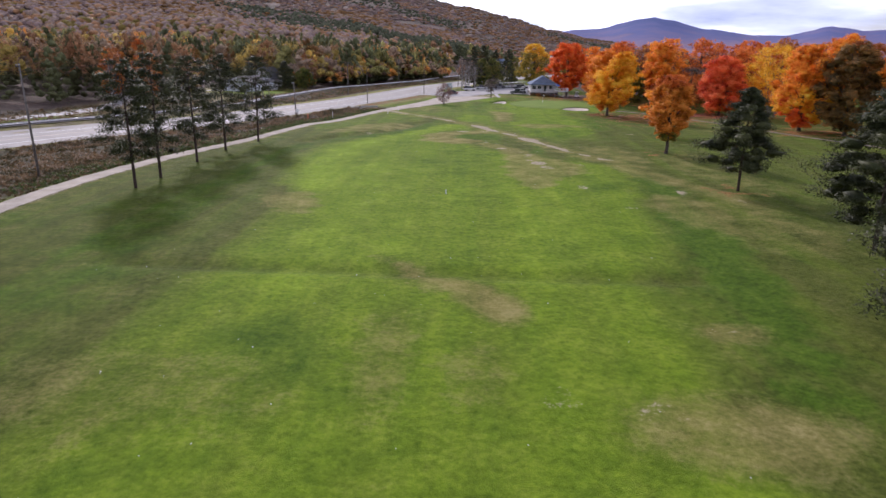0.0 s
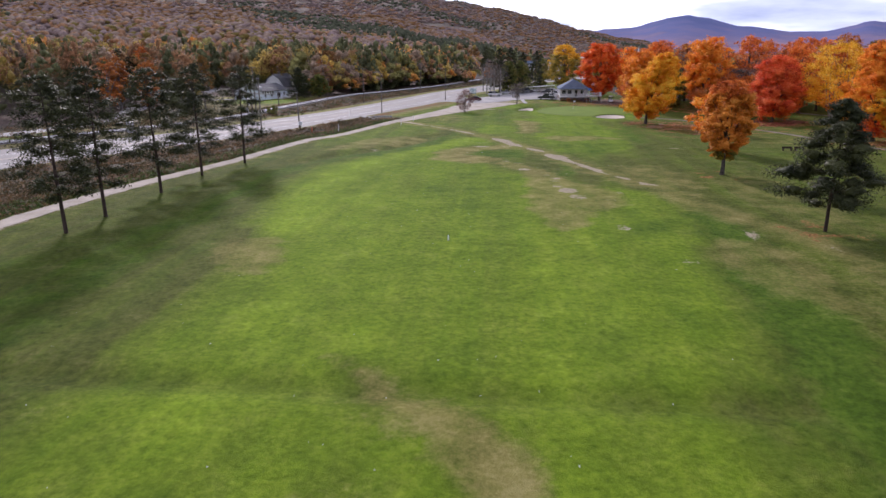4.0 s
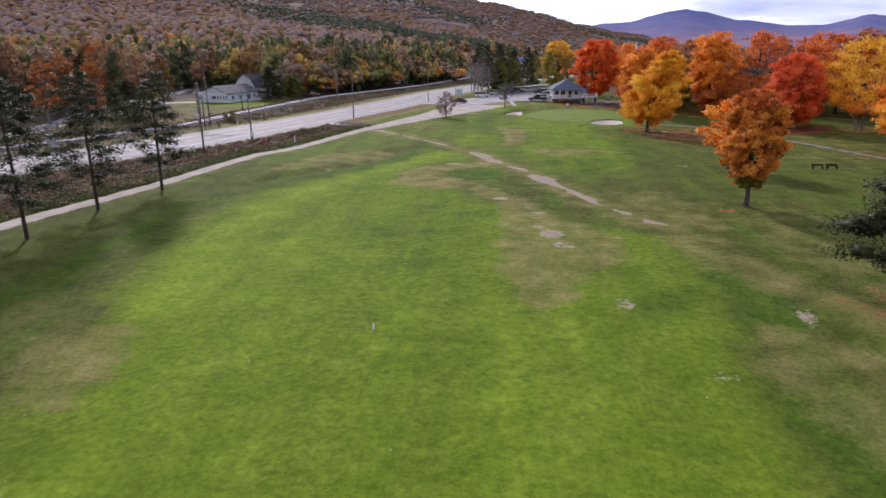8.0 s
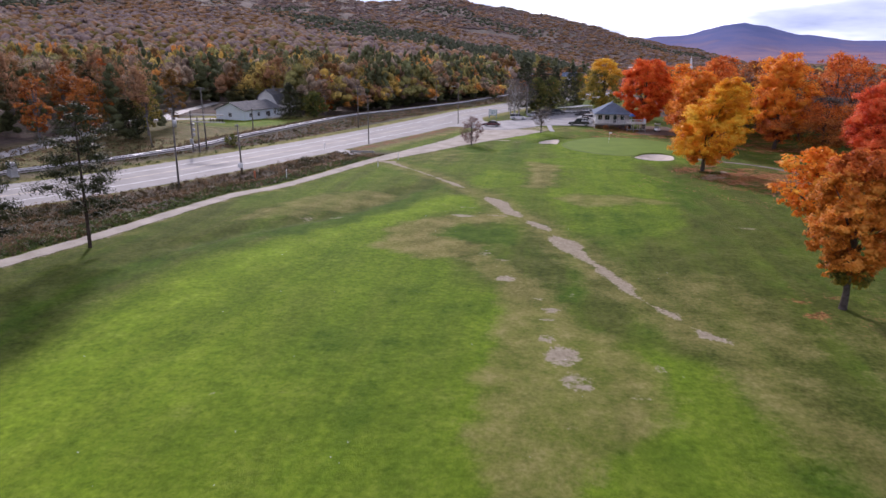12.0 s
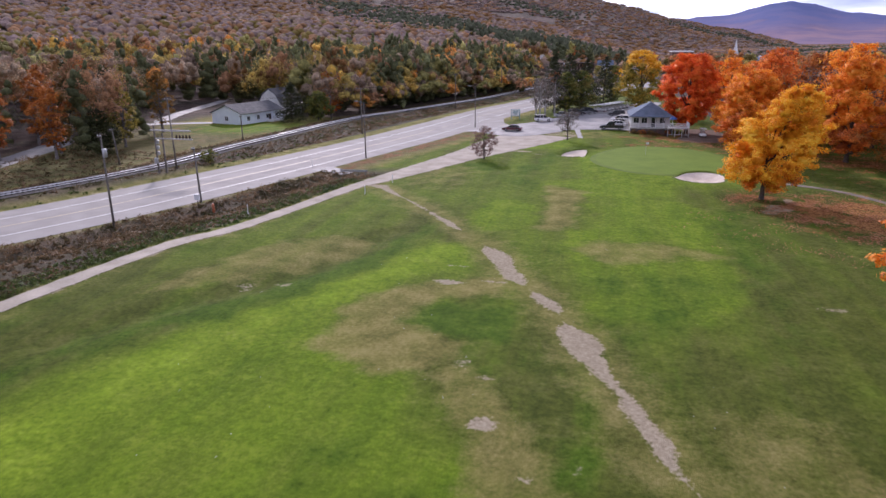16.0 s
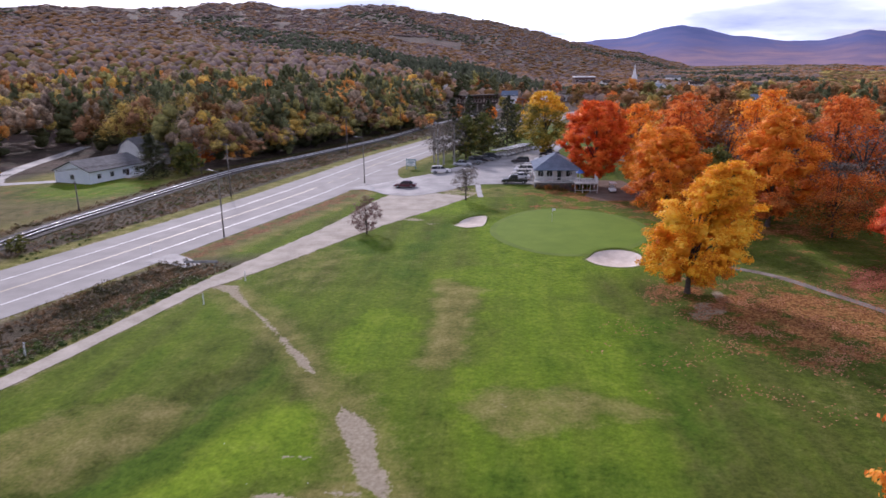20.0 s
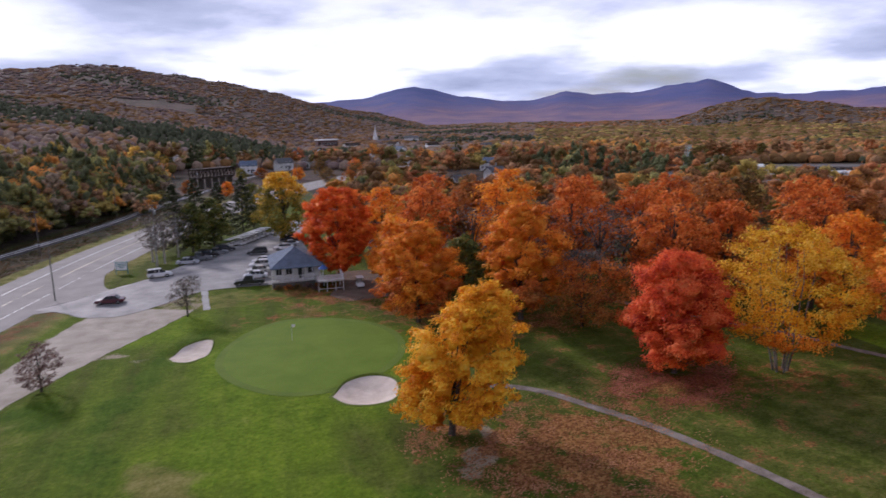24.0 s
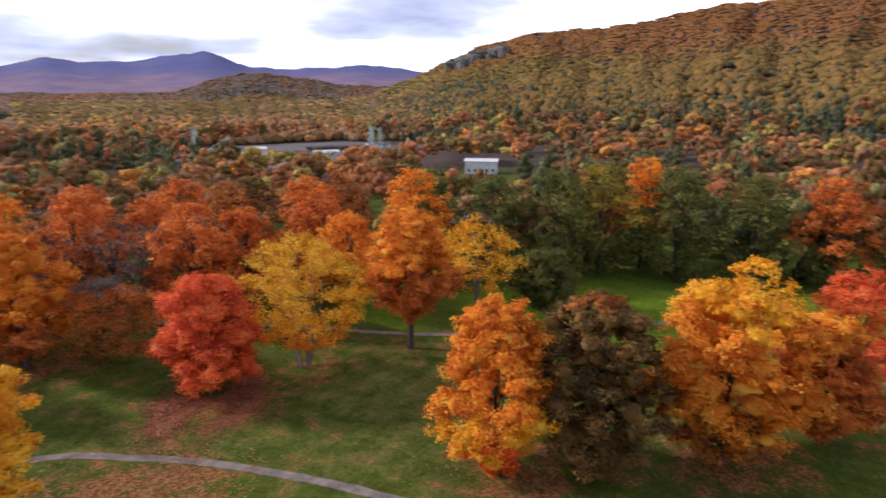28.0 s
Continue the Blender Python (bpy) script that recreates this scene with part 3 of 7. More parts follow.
def terrain(x, y):
    x, y = np.asarray(x, float), np.asarray(y, float)
    z = 0.10 * np.sin(x * 0.11 + 0.4) * np.cos(y * 0.075) + 0.08 * np.sin(x * 0.043 - y * 0.061)
    z = z - 0.5 * np.exp(-(((x - 60) / 15) ** 2 + ((y - 176) / 22) ** 2))
    z = z + 0.8 * np.exp(-(((x - 18) / 26) ** 2 + ((y - 262) / 30) ** 2)) + 0.25 * np.exp(-(((x - 27.7) / 14) ** 2 + ((y - 206) / 17) ** 2))
    # cross swale and mounds on the fairway
    z = z - 0.35 * np.exp(-((y - 47.7) / 1.3) ** 2) * np.clip((24 - np.abs(x)) / 4, 0, 1)
    d, side = line_distance(x, y, RAIL)
    z = z + 0.7 * np.clip((7 - d) / 4, 0, 1)
    d, side = line_distance(x, y, DITCH)
    z = z - 0.45 * np.exp(-(d / 1.8) ** 2)
    d, side = line_distance(x, y, ROAD)
    z = z - 0.7 * np.exp(-((d - 13.5) / 2.3) ** 2) * (side > 0) * np.clip((190 - y) / 14, 0, 1)
    for poly in BUNKERS:
        cx, cy = np.mean([p[0] for p in poly]), np.mean([p[1] for p in poly])
        z = z - 0.8 * np.exp(-(((x - cx) / 3.2) ** 2 + ((y - cy) / 3.2) ** 2) ** 2)
    return z + hills(x, y)


def terrain1(x, y):
    return float(terrain(np.array([x]), np.array([y]))[0])


def axis(lo, a, b, hi, step, cell_lo, cell_hi, grow=1.07):
    fine = list(np.arange(a, b + step / 2, step))
    up, c = [], step
    v = fine[-1]
    while v < hi:
        c = min(c * grow, cell_hi)
        v += c
        up.append(v)
    down, c = [], step
    v = fine[0]
    while v > lo:
        c = min(c * grow, cell_lo)
        v -= c
        down.append(v)
    return np.array(down[::-1] + fine + up)


def build_ground():
    xs = axis(-3600, -50, 100, 4600, 0.75, 90, 52, 1.09)
    ys = axis(-3200, 6, 245, 4900, 0.75, 200, 52, 1.09)
    X, Y = np.meshgrid(xs, ys)
    Z = terrain(X, Y)
    nx, ny = len(xs), len(ys)
    idx = np.arange(nx * ny).reshape(ny, nx)
    F = np.stack([idx[:-1, :-1], idx[:-1, 1:], idx[1:, 1:], idx[1:, :-1]], -1).reshape(-1, 4)
    me = np_mesh("ground", np.stack([X, Y, Z], -1).reshape(-1, 3), F, M_GROUND)
    me.polygons.foreach_set("use_smooth", [True] * len(me.polygons))
    x, y = X.ravel(), Y.ravel()
    r = np.hypot(x - CENTRE[0], y - CENTRE[1])
    road, rside = line_distance(x, y, ROAD)
    track, tside = line_distance(x, y, CART_TRACK)
    dpath, dside = line_distance(x, y, DIRT)
    # mown areas
    xl = np.interp(y, [-20, 45, 62, 75, 82, 97, 113, 124, 134, 144, 155], [-14, -15, -14.5, -16, -19.5, -20.5, -20.5, -15, -9.6, -5, 3])
    xr = np.interp(y, [-20, 46, 57, 74, 90, 97, 101, 110, 119, 124, 135, 141, 148], [17, 18, 20.9, 23, 24.5, 23.5, 16, 8, 3, -3, -1.5, 4.7, 3.5])
    lush = np.clip(np.minimum(x - xl, xr - x) / 5.0 + 0.4, -0.2, 1) * np.clip((153 - y) / 6, 0, 1)
    for cx, cy, rx, ry, tn in ((26, 200, 21, 26, 0), (5, 225, 13, 12, 0), (122, 158, 28, 26, 40), (146, 118, 18, 30, 0), (100, 184, 10, 10, 0), (18, 180, 14, 10, 0)):
        lush = np.maximum(lush, np.clip(blob(x, y, cx, cy, rx, ry, tn) * 2.2, 0, 1))
    approach = ([(-0.8, 159.5), (2.8, 169.5), (8.2, 167), (8.6, 156), (5.4, 153.4), (1.5, 154)], [(11, 151), (15.6, 161), (14.8, 173), (25.3, 174), (30.7, 167), (29.2, 157), (28.8, 138), (24, 130.5), (15.5, 130.5), (14.3, 139)], [(16.8, 90), (19.8, 97), (23.8, 96.5), (24.5, 86), (22.8, 74), (17, 74)])
    lush = np.maximum(lush, 0.42 * np.clip((y - 118) / 14, 0, 1) * np.clip((250 - y) / 14, 0, 1) * np.clip((38 - x) / 12, 0, 1) * np.clip((x + 30) / 8, 0, 1))
    for outline in approach:
        lush = np.maximum(lush, 0.9 * area(x, y, outline, 2.0))
    # darker green is plus, bleached mown turf minus
    deep = np.zeros_like(x)
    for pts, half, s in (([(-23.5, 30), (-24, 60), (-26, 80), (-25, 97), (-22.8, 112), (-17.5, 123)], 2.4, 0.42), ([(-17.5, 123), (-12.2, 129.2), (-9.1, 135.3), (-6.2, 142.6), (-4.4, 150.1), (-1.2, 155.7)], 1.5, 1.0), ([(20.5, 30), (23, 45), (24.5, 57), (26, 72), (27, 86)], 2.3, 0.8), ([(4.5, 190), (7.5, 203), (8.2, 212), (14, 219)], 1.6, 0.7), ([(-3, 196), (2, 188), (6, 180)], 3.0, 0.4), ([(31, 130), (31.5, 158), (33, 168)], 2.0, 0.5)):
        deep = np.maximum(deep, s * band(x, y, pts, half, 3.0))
    for outline, s in (([(0.7, 128.3), (2, 130.8), (6, 131), (9.3, 132.6), (9.6, 127.3), (8.4, 123.8), (2.8, 126.4)], 0.9), ([(3, 86), (6, 97), (8, 108), (3, 112), (-3, 104), (-3, 92)], 0.28), ([(16, 130), (15, 140), (19, 143), (27, 140), (24, 131)], 0.45), ([(13, 108.5), (13.4, 111.5), (15.2, 111), (15, 108)], 0.8), ([(17.5, 78), (18.5, 92), (23, 92), (22.5, 80)], 0.35), ([(-13, 27), (-9, 39), (-3, 36), (-4, 27)], 0.45)):
        deep = np.maximum(deep, s * area(x, y, outline, 2.2))
    for pts, half, s in (([(-14.5, 78), (-16.5, 95), (-16.5, 107), (-13, 118), (-8, 129), (-3, 139), (2, 149)], 2.6, 0.75), ([(-7, 45), (-8, 70), (-9, 92)], 4.0, 0.45), ([(9, 50), (11, 66), (12, 76)], 3.5, 0.4), ([(0, 55), (1.5, 75), (1, 84)], 1.6, 0.4)):
        deep = deep - s * band(x, y, pts, half, 5.0) * (deep < 0.3)
    # dull rough among the maples, with some of the shade there put into its colour
    lush = np.where((x > 44) & (x < 98) & (y > 130), np.minimum(lush, -0.8), lush)
    lush = np.where((x < -17) & (y < 78), np.minimum(lush, -0.1), lush)
    lush = lush - 0.5 * np.exp(-((y - 47.7) / 1.5) ** 2) * np.clip((24 - np.abs(x)) / 4, 0, 1)
    dditch, _ = line_distance(x, y, DITCH)
    lush = lush - 0.9 * np.exp(-(dditch / 1.6) ** 2)
    dry = np.zeros_like(x)
    for cx, cy, rx, ry, s, tn in ((5.7, 41.6, 2.6, 4.6, 1.0, 25), (-0.5, 34, 3.0, 9.0, 0.45, 0), (16, 27, 7, 5, 0.8, 0), (4.5, 32, 2.5, 6, 0.42, 0), (-12, 29, 10, 6, 0.45, 0), (19.5, 38, 3.0, 2.0, 0.8, 0), (-26, 168, 7, 20, 0.8, 0), (37, 95, 8, 24, 0.42, 0), (33, 62, 7, 12, 0.4, 0), (-9, 186, 9, 14, 0.5, 0), (12, 237, 15, 7, 0.62, 0), (29, 238, 9, 7, 0.5, 0), (62, 152, 26, 28, 0.34, 0), (58, 178, 20, 22, 0.34, 0), (84, 165, 24, 26, 0.40, 0), (96, 140, 22, 22, 0.35, 0)):
        dry = np.maximum(dry, s * np.clip(blob(x, y, cx, cy, rx, ry, tn) * 1.8, 0, 1))
    for outline, s in (([(-3.5, 51.7), (0.3, 48.8), (3.5, 46.4), (5.7, 45.0), (7.2, 41.6), (7.6, 38.0), (5.5, 38.8), (3.4, 42.3), (1.2, 44.9), (-1.4, 47.6)], 0.95), ([(-18, 69), (-17.5, 74.6), (-13.8, 74.6), (-11.6, 69), (-11.8, 64.5), (-15.5, 65.8)], 0.75), ([(7, 121), (12, 113), (15, 104), (19, 98), (20, 92), (16, 86), (13, 79), (10, 81), (8.4, 92), (9, 102), (8.2, 111), (5, 118)], 0.72), ([(22, 71), (25, 78), (30, 73), (29, 60), (25.5, 61)], 0.55)):
        dry = np.maximum(dry, s * area(x, y, outline, 1.6))
    for outline, s in (([(-4.5, 121), (-4.2, 130.5), (0.9, 135.6), (5.8, 139), (8, 136), (7, 133), (1.5, 131.5), (1.0, 127), (4.2, 125.3), (6, 122.5), (4.5, 119), (0, 118)], 0.95), ([(-24, 128), (-22, 136), (-19, 144), (-12, 149.5), (-7.5, 145.5), (-11.8, 138), (-16, 133)], 0.75), ([(8.5, 181), (14.5, 177), (13.7, 168), (13.2, 157), (9.6, 155.5), (9.6, 166)], 0.9), ([(12.5, 149), (18, 152.5), (25.5, 151), (30, 148.3), (24, 147), (17.8, 144)], 0.75), ([(19.5, 117), (27, 117), (31, 108), (29, 98), (24.5, 103)], 0.6)):
        dry = np.maximum(dry, s * area(x, y, outline, 1.8))
    dry = np.maximum(dry, 0.6 * band(x, y, [(24, 103), (26.3, 93.5), (28.6, 86), (31.5, 80), (34, 70), (36, 58)], 1.6, 3.5))
    dry = np.maximum(dry, np.clip((14.5 - road) / 4, 0, 1) * 0.9 * (rside > 0))
    dry = np.maximum(dry, np.clip((4.0 - track) / 3, 0, 1) * 0.5)
    dry = np.maximum(dry, np.clip((4.0 - dpath) / 3, 0, 1) * 0.7)
    lush = lush * (1 - 0.6 * dry)
    deep = deep * (1 - 0.85 * np.clip(dry, 0, 1))
    trail = np.clip(dpath, 0, 12) * dside
    trail_half = np.interp(y, DIRT[::-1, 1], DIRT[::-1, 2], left=-3.0, right=-3.0)
    dirt = np.zeros_like(x)
    scrapes = ((12.9, 105.6, 0.9, 0.7, 0.95), (12.6, 103.4, 0.7, 0.5, 0.9), (12.6, 100.0, 0.8, 0.9, 0.7), (13.8, 97.2, 1.5, 1.8, 0.85), (14.6, 93.7, 1.3, 1.5, 0.75), (17.9, 92.3, 1.3, 0.7, 0.75), (19.6, 96.3, 0.9, 0.6, 0.7), (13.9, 88.4, 0.8, 0.9, 0.6), (7.1, 94.7, 0.7, 0.5, 0.6), (-5.4, 89.2, 0.8, 0.6, 0.6), (17.2, 80.2, 0.9, 1.5, 0.7), (20.4, 69.8, 1.3, 0.9, 0.75), (6.5, 120.4, 1.0, 0.7, 0.75), (8.4, 118.7, 0.9, 0.6, 0.85), (9.1, 112.9, 1.0, 1.1, 0.95), (14.4, 109.2, 0.8, 0.5, 0.7), (11.9, 107.9, 0.6, 0.9, 0.7))
    scrapes2 = ((2.8, 140.9, 1.6, 0.7, 0.75), (2.6, 136.4, 1.9, 0.8, 0.9), (6.6, 137.2, 1.6, 0.6, 0.75), (-15.6, 132.0, 1.2, 1.0, 0.6), (-12.4, 133.4, 1.4, 0.9, 0.6), (34.4, 135.1, 1.4, 0.9, 0.6), (8.6, 29.5, 1.6, 1.8, 0.5), (12.6, 28.6, 2.0, 1.3, 0.48), (19.2, 38.1, 1.4, 0.9, 0.55), (28.2, 79.0, 0.8, 2.6, 0.65), (1.5, 213.5, 3.2, 1.2, 0.8), (5.5, 210.5, 2.4, 0.7, 0.7), (0.5, 227, 3.0, 2.0, 0.5), (41.8, 176.2, 1.1, 2.4, 1.0), (39.6, 172.3, 2.0, 2.2, 1.0), (37.6, 169.8, 1.6, 1.6, 0.8), (17.3, 149.0, 0.9, 1.8, 0.5), (22.4, 151.0, 2.0, 0.7, 0.5))
    for cx, cy, rx, ry, s in scrapes + scrapes2:
        dirt = np.maximum(dirt, 0.76 * s * np.clip(blob(x, y, cx, cy, 1.3 * rx, 1.3 * ry) * 2.0, 0, 1))
    tw = np.interp(y, CART_TRACK[:, 1], CART_TRACK[:, 2])
    dirt = np.maximum(dirt, np.clip((tw + 0.9 - track) / 0.8, 0, 1) * 0.52)
    dirt = np.maximum(dirt, np.clip((10.6 - road) / 1.6, 0, 1) * 0.46)
    dry = np.maximum(dry, np.clip((15 - road) / 3, 0, 1) * 0.75 * (rside < 0))
    leafy = np.zeros_like(x)
    for cx, cy, rx, ry, s in ((49, 170, 16, 17, 1.05), (39, 177, 8, 8, 0.6), (36, 236, 20, 14, 0.85), (27, 223, 14, 5, 0.55), (44, 214, 12, 10, 0.6), (67, 181, 15, 11, 0.85), (80, 179, 14, 10, 0.6), (60, 168, 26, 18, 0.34), (84, 156, 18, 14, 0.42), (60, 208, 14, 12, 0.8), (93, 172, 11, 10, 0.5), (74, 143, 14, 12, 0.8), (87, 128, 15, 13, 0.8), (52, 225, 25, 25, 0.7), (34.5, 109.5, 6, 6, 0.4), (35.4, 80.6, 6, 5, 0.45), (62, 192, 30, 20, 0.25), (110, 120, 25, 25, 0.6)):
        leafy = np.maximum(leafy, 0.72 * s * np.clip(blob(x, y, cx, cy, rx, ry) * 1.5, 0, 1))
    woods = np.clip((r - 260) / 60, 0, 1)
    west = np.clip((-92 - x) / 6, 0, 1)
    woods = np.maximum(woods, west)
    rd, rs = line_distance(x, y, RAIL)
    woods = np.maximum(woods, np.clip((rd - 7) / 5, 0, 1) * (rs < 0) * np.clip((y - 262) / 8, 0, 1))
    woods = np.maximum(woods, np.clip((y - 238 - 0.15 * (x - 40)) / 20, 0, 1) * (x > 48))
    woods = np.maximum(woods, 0.85 * np.clip((road - 8.8) / 1.0, 0, 1) * np.clip((16.0 - road) / 1.5, 0, 1) * (rside > 0) * np.clip((190 - y) / 10, 0, 1) * np.clip((track - 1.6) / 1.0, 0, 1))
    verge = np.clip((road - 8.6) / 0.6, 0, 1) * np.clip((17.0 - road) / 3.0, 0, 1) * (rside > 0) * np.clip((246 - y) / 5, 0, 1) * np.clip((y - 180) / 10, 0, 1)
    dry = np.maximum(dry, 0.9 * verge)
    dirt = np.maximum(dirt, 0.40 * verge * np.clip((10.8 - road) / 1.2, 0, 1))
    leafy = np.maximum(leafy, 0.58 * verge * np.clip((13.5 - road) / 2, 0.3, 1))
    woods = np.maximum(woods, 0.35 * np.clip((road - 8.6) / 0.6, 0, 1) * np.clip((15.0 - road) / 3.0, 0, 1) * np.clip((track - 3.0) / 2.0, 0, 1) * (rside > 0) * np.clip((246 - y) / 5, 0, 1) * np.clip((y - 180) / 10, 0, 1))
    woods = np.maximum(woods, 0.7 * np.clip((rd - 2.4) / 0.6, 0, 1) * np.clip((6.5 - rd) / 2.0, 0, 1))
    woods = np.maximum(woods, 0.85 * np.clip((road - 12.2) / 0.8, 0, 1) * (rside < 0) * (rs > 0) * np.clip((rd - 2.0) / 0.6, 0, 1) * np.clip((420 - y) / 20, 0, 1))
    woods = np.maximum(woods, 0.8 * np.clip((rd - 2.4) / 0.6, 0, 1) * np.clip((9.5 - rd) / 3.0, 0, 1) * (rs < 0))
    woods = np.maximum(woods, 0.85 * np.clip((road - 8.8) / 1.0, 0, 1) * (rside > 0) * (tside < 0) * np.clip((track - 2.0) / 0.8, 0, 1) * np.clip((192 - y) / 6, 0, 1) * (track < 40))
    meadow = (rs < 0) & (y > 150) & (y < 275) & (x > -112)
    dry = np.where(meadow, np.maximum(dry, 0.80 - 0.75 * np.clip(1.6 * blob(x, y, -72, 240, 20, 18), 0, 1)), dry)
    lush = np.where(meadow, np.maximum(lush, 0.7 * np.clip(1.8 * blob(x, y, -72, 240, 18, 16), 0, 1)), lush)
    woods = np.where(meadow, np.maximum(woods, 0.42 * np.clip((rd - 6) / 6, 0, 1) * np.clip((250 - y) / 20, 0, 1) * (1 - np.clip(1.8 * blob(x, y, -72, 240, 20, 18), 0, 1))), woods)
    leafy = np.where(meadow, np.maximum(leafy, 0.16), leafy)
    # how far the blue haze colour takes over with distance
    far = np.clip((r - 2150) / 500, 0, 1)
    lush[r > 260] = 0
    for nm, val in (("lush", lush), ("deep", deep), ("dry", dry), ("dirt", dirt), ("trail", trail), ("trail_half", trail_half), ("leafy", leafy), ("woods", woods), ("far", far)):
        a = me.attributes.new(nm, "FLOAT", "POINT")
        a.data.foreach_set("value", val.astype(np.float32))
    ob = new("ground", me)
    tagged(ob, "mown golf course turf with dry patches, valley floor and wooded hills", "ground", kind="structure")


build_ground()


def ribbon(name, line, half, lift, mat, label, category, shift=0.0, across=4, parent=None, dash=None):
    """A strip that lies on the ground along a line."""
    p = line[:, :2]
    d = np.gradient(p, axis=0)
    d /= np.linalg.norm(d, axis=1)[:, None]
    nrm = np.stack([d[:, 1], -d[:, 0]], -1)
    h = line[:, 2] if half is None else np.full(len(p), half)
    if half is None:
        k = np.arange(len(p))
        h = h + np.minimum(h, 1.3) * (0.10 * np.sin(k * 1.7) * np.sin(k * 0.61 + 1) + 0.06 * np.sin(k * 3.9))
    us = np.linspace(-1, 1, across + 1)
    pts = p[:, None, :] + nrm[:, None, :] * (shift + us[None, :, None] * h[:, None, None])
    z = terrain(pts[..., 0], pts[..., 1]) + lift
    V = np.concatenate([pts, z[..., None]], -1).reshape(-1, 3)
    n, k = len(p), across + 1
    idx = np.arange(n * k).reshape(n, k)
    F = np.stack([idx[:-1, :-1], idx[:-1, 1:], idx[1:, 1:], idx[1:, :-1]], -1)
    if dash:
        F = F[np.arange(n - 1) % dash[0] < dash[1]]
    ob = new(name, np_mesh(name, V, F.reshape(-1, 4), mat))
    ob.parent = parent
    return tagged(ob, label, category, kind="structure" if parent is None else "")


ROAD_FINE = smooth_line(ROAD[::3], 2.0)
road = ribbon("road", ROAD_FINE, 8.6, 0.06, M_ASPHALT, "two-lane grey asphalt highway with wide paved shoulders", "road", across=10)
ribbon("edge_line", ROAD_FINE, 0.11, 0.075, M_LINE_W, "", "", shift=4.4, across=1, parent=road)
ribbon("edge_line", ROAD_FINE, 0.11, 0.075, M_LINE_W, "", "", shift=-4.3, across=1, parent=road)
ribbon("centre_line", ROAD_FINE, 0.15, 0.075, M_LINE_Y, "worn yellow centre line", "", across=1, parent=road)
ribbon("cart_track", CART_TRACK, None, 0.045, M_GRAVEL, "pale gravel cart track along the course edge", "path")
ribbon("loop_track", LOOP_TRACK, None, 0.045, M_TRACK, "worn gravel cart path curving between maples", "path")
ribbon("back_track", BACK_TRACK, None, 0.045, M_TRACK, "narrow gravel path behind the maples", "path")
ribbon("side_road", SIDE_ROAD, None, 0.05, M_LOT, "narrow paved side road beyond the railway", "road")
RAIL_FINE = smooth_line(RAIL[::2], 1.2)
bed = ribbon("railway_bed", RAIL_FINE, 2.6, 0.12, M_BALLAST, "grey stone ballast bed of a single railway line", "railway", across=6)


# ---- trees ----
def diamonds(rng, P, Nn, length, width, loose=0.42):
    """Leaf-shaped quads at P facing roughly along Nn."""
    n = len(P)
    Nn = Nn + rng.normal(0, loose, (n, 3))
    Nn /= np.linalg.norm(Nn, axis=1)[:, None] + 1e-9
    a = np.cross(Nn, rng.normal(0, 1, (n, 3)))
    a /= np.linalg.norm(a, axis=1)[:, None] + 1e-9
    b = np.cross(Nn, a)
    L = (length * rng.uniform(0.65, 1.25, n))[:, None]
    W = (width * rng.uniform(0.65, 1.25, n))[:, None]
    V = np.stack([P - a * L, P - b * W + Nn * W * 0.25, P + a * L, P + b * W + Nn * W * 0.25], 1).reshape(-1, 3)
    F = np.arange(4 * n).reshape(n, 4)
    return V, F


def darts(rng, P, Nn, length, width, loose=0.5):
    """Three-cornered leaf tufts for the woods farther off."""
    V, _ = diamonds(rng, P, Nn, length, width, loose)
    V = np.delete(V.reshape(-1, 4, 3), 3, axis=1).reshape(-1, 3)
    return V, np.arange(len(V)).reshape(-1, 3)


def directions(rng, n):
    v = rng.normal(0, 1, (n, 3))
    return v / (np.linalg.norm(v, axis=1)[:, None] + 1e-9)


LEAF_LOOK = {"twig": "thin leafless upper twigs", "olive": "yellow-green lower leaves", "amber": "amber leaves", "gold": "golden leaves", "flame": "fiery red leaves", "orange": "deeper orange leaves", "lemon": "yellow leaves", "green": "still green leaves", "rust": "rust-brown leaves"}


def bough_shape():
    """The corners and four-sided faces of a rounded unit lump."""
    bm = bmesh.new()
    bmesh.ops.create_cube(bm, size=1.2)
    bmesh.ops.subdivide_edges(bm, edges=bm.edges[:], cuts=1, use_grid_fill=True)
    bm.verts.index_update()
    B = np.array([v.co.normalized()[:] for v in bm.verts])
    T = np.array([[v.index for v in f.verts] for f in bm.faces])
    bm.free()
    return B, T


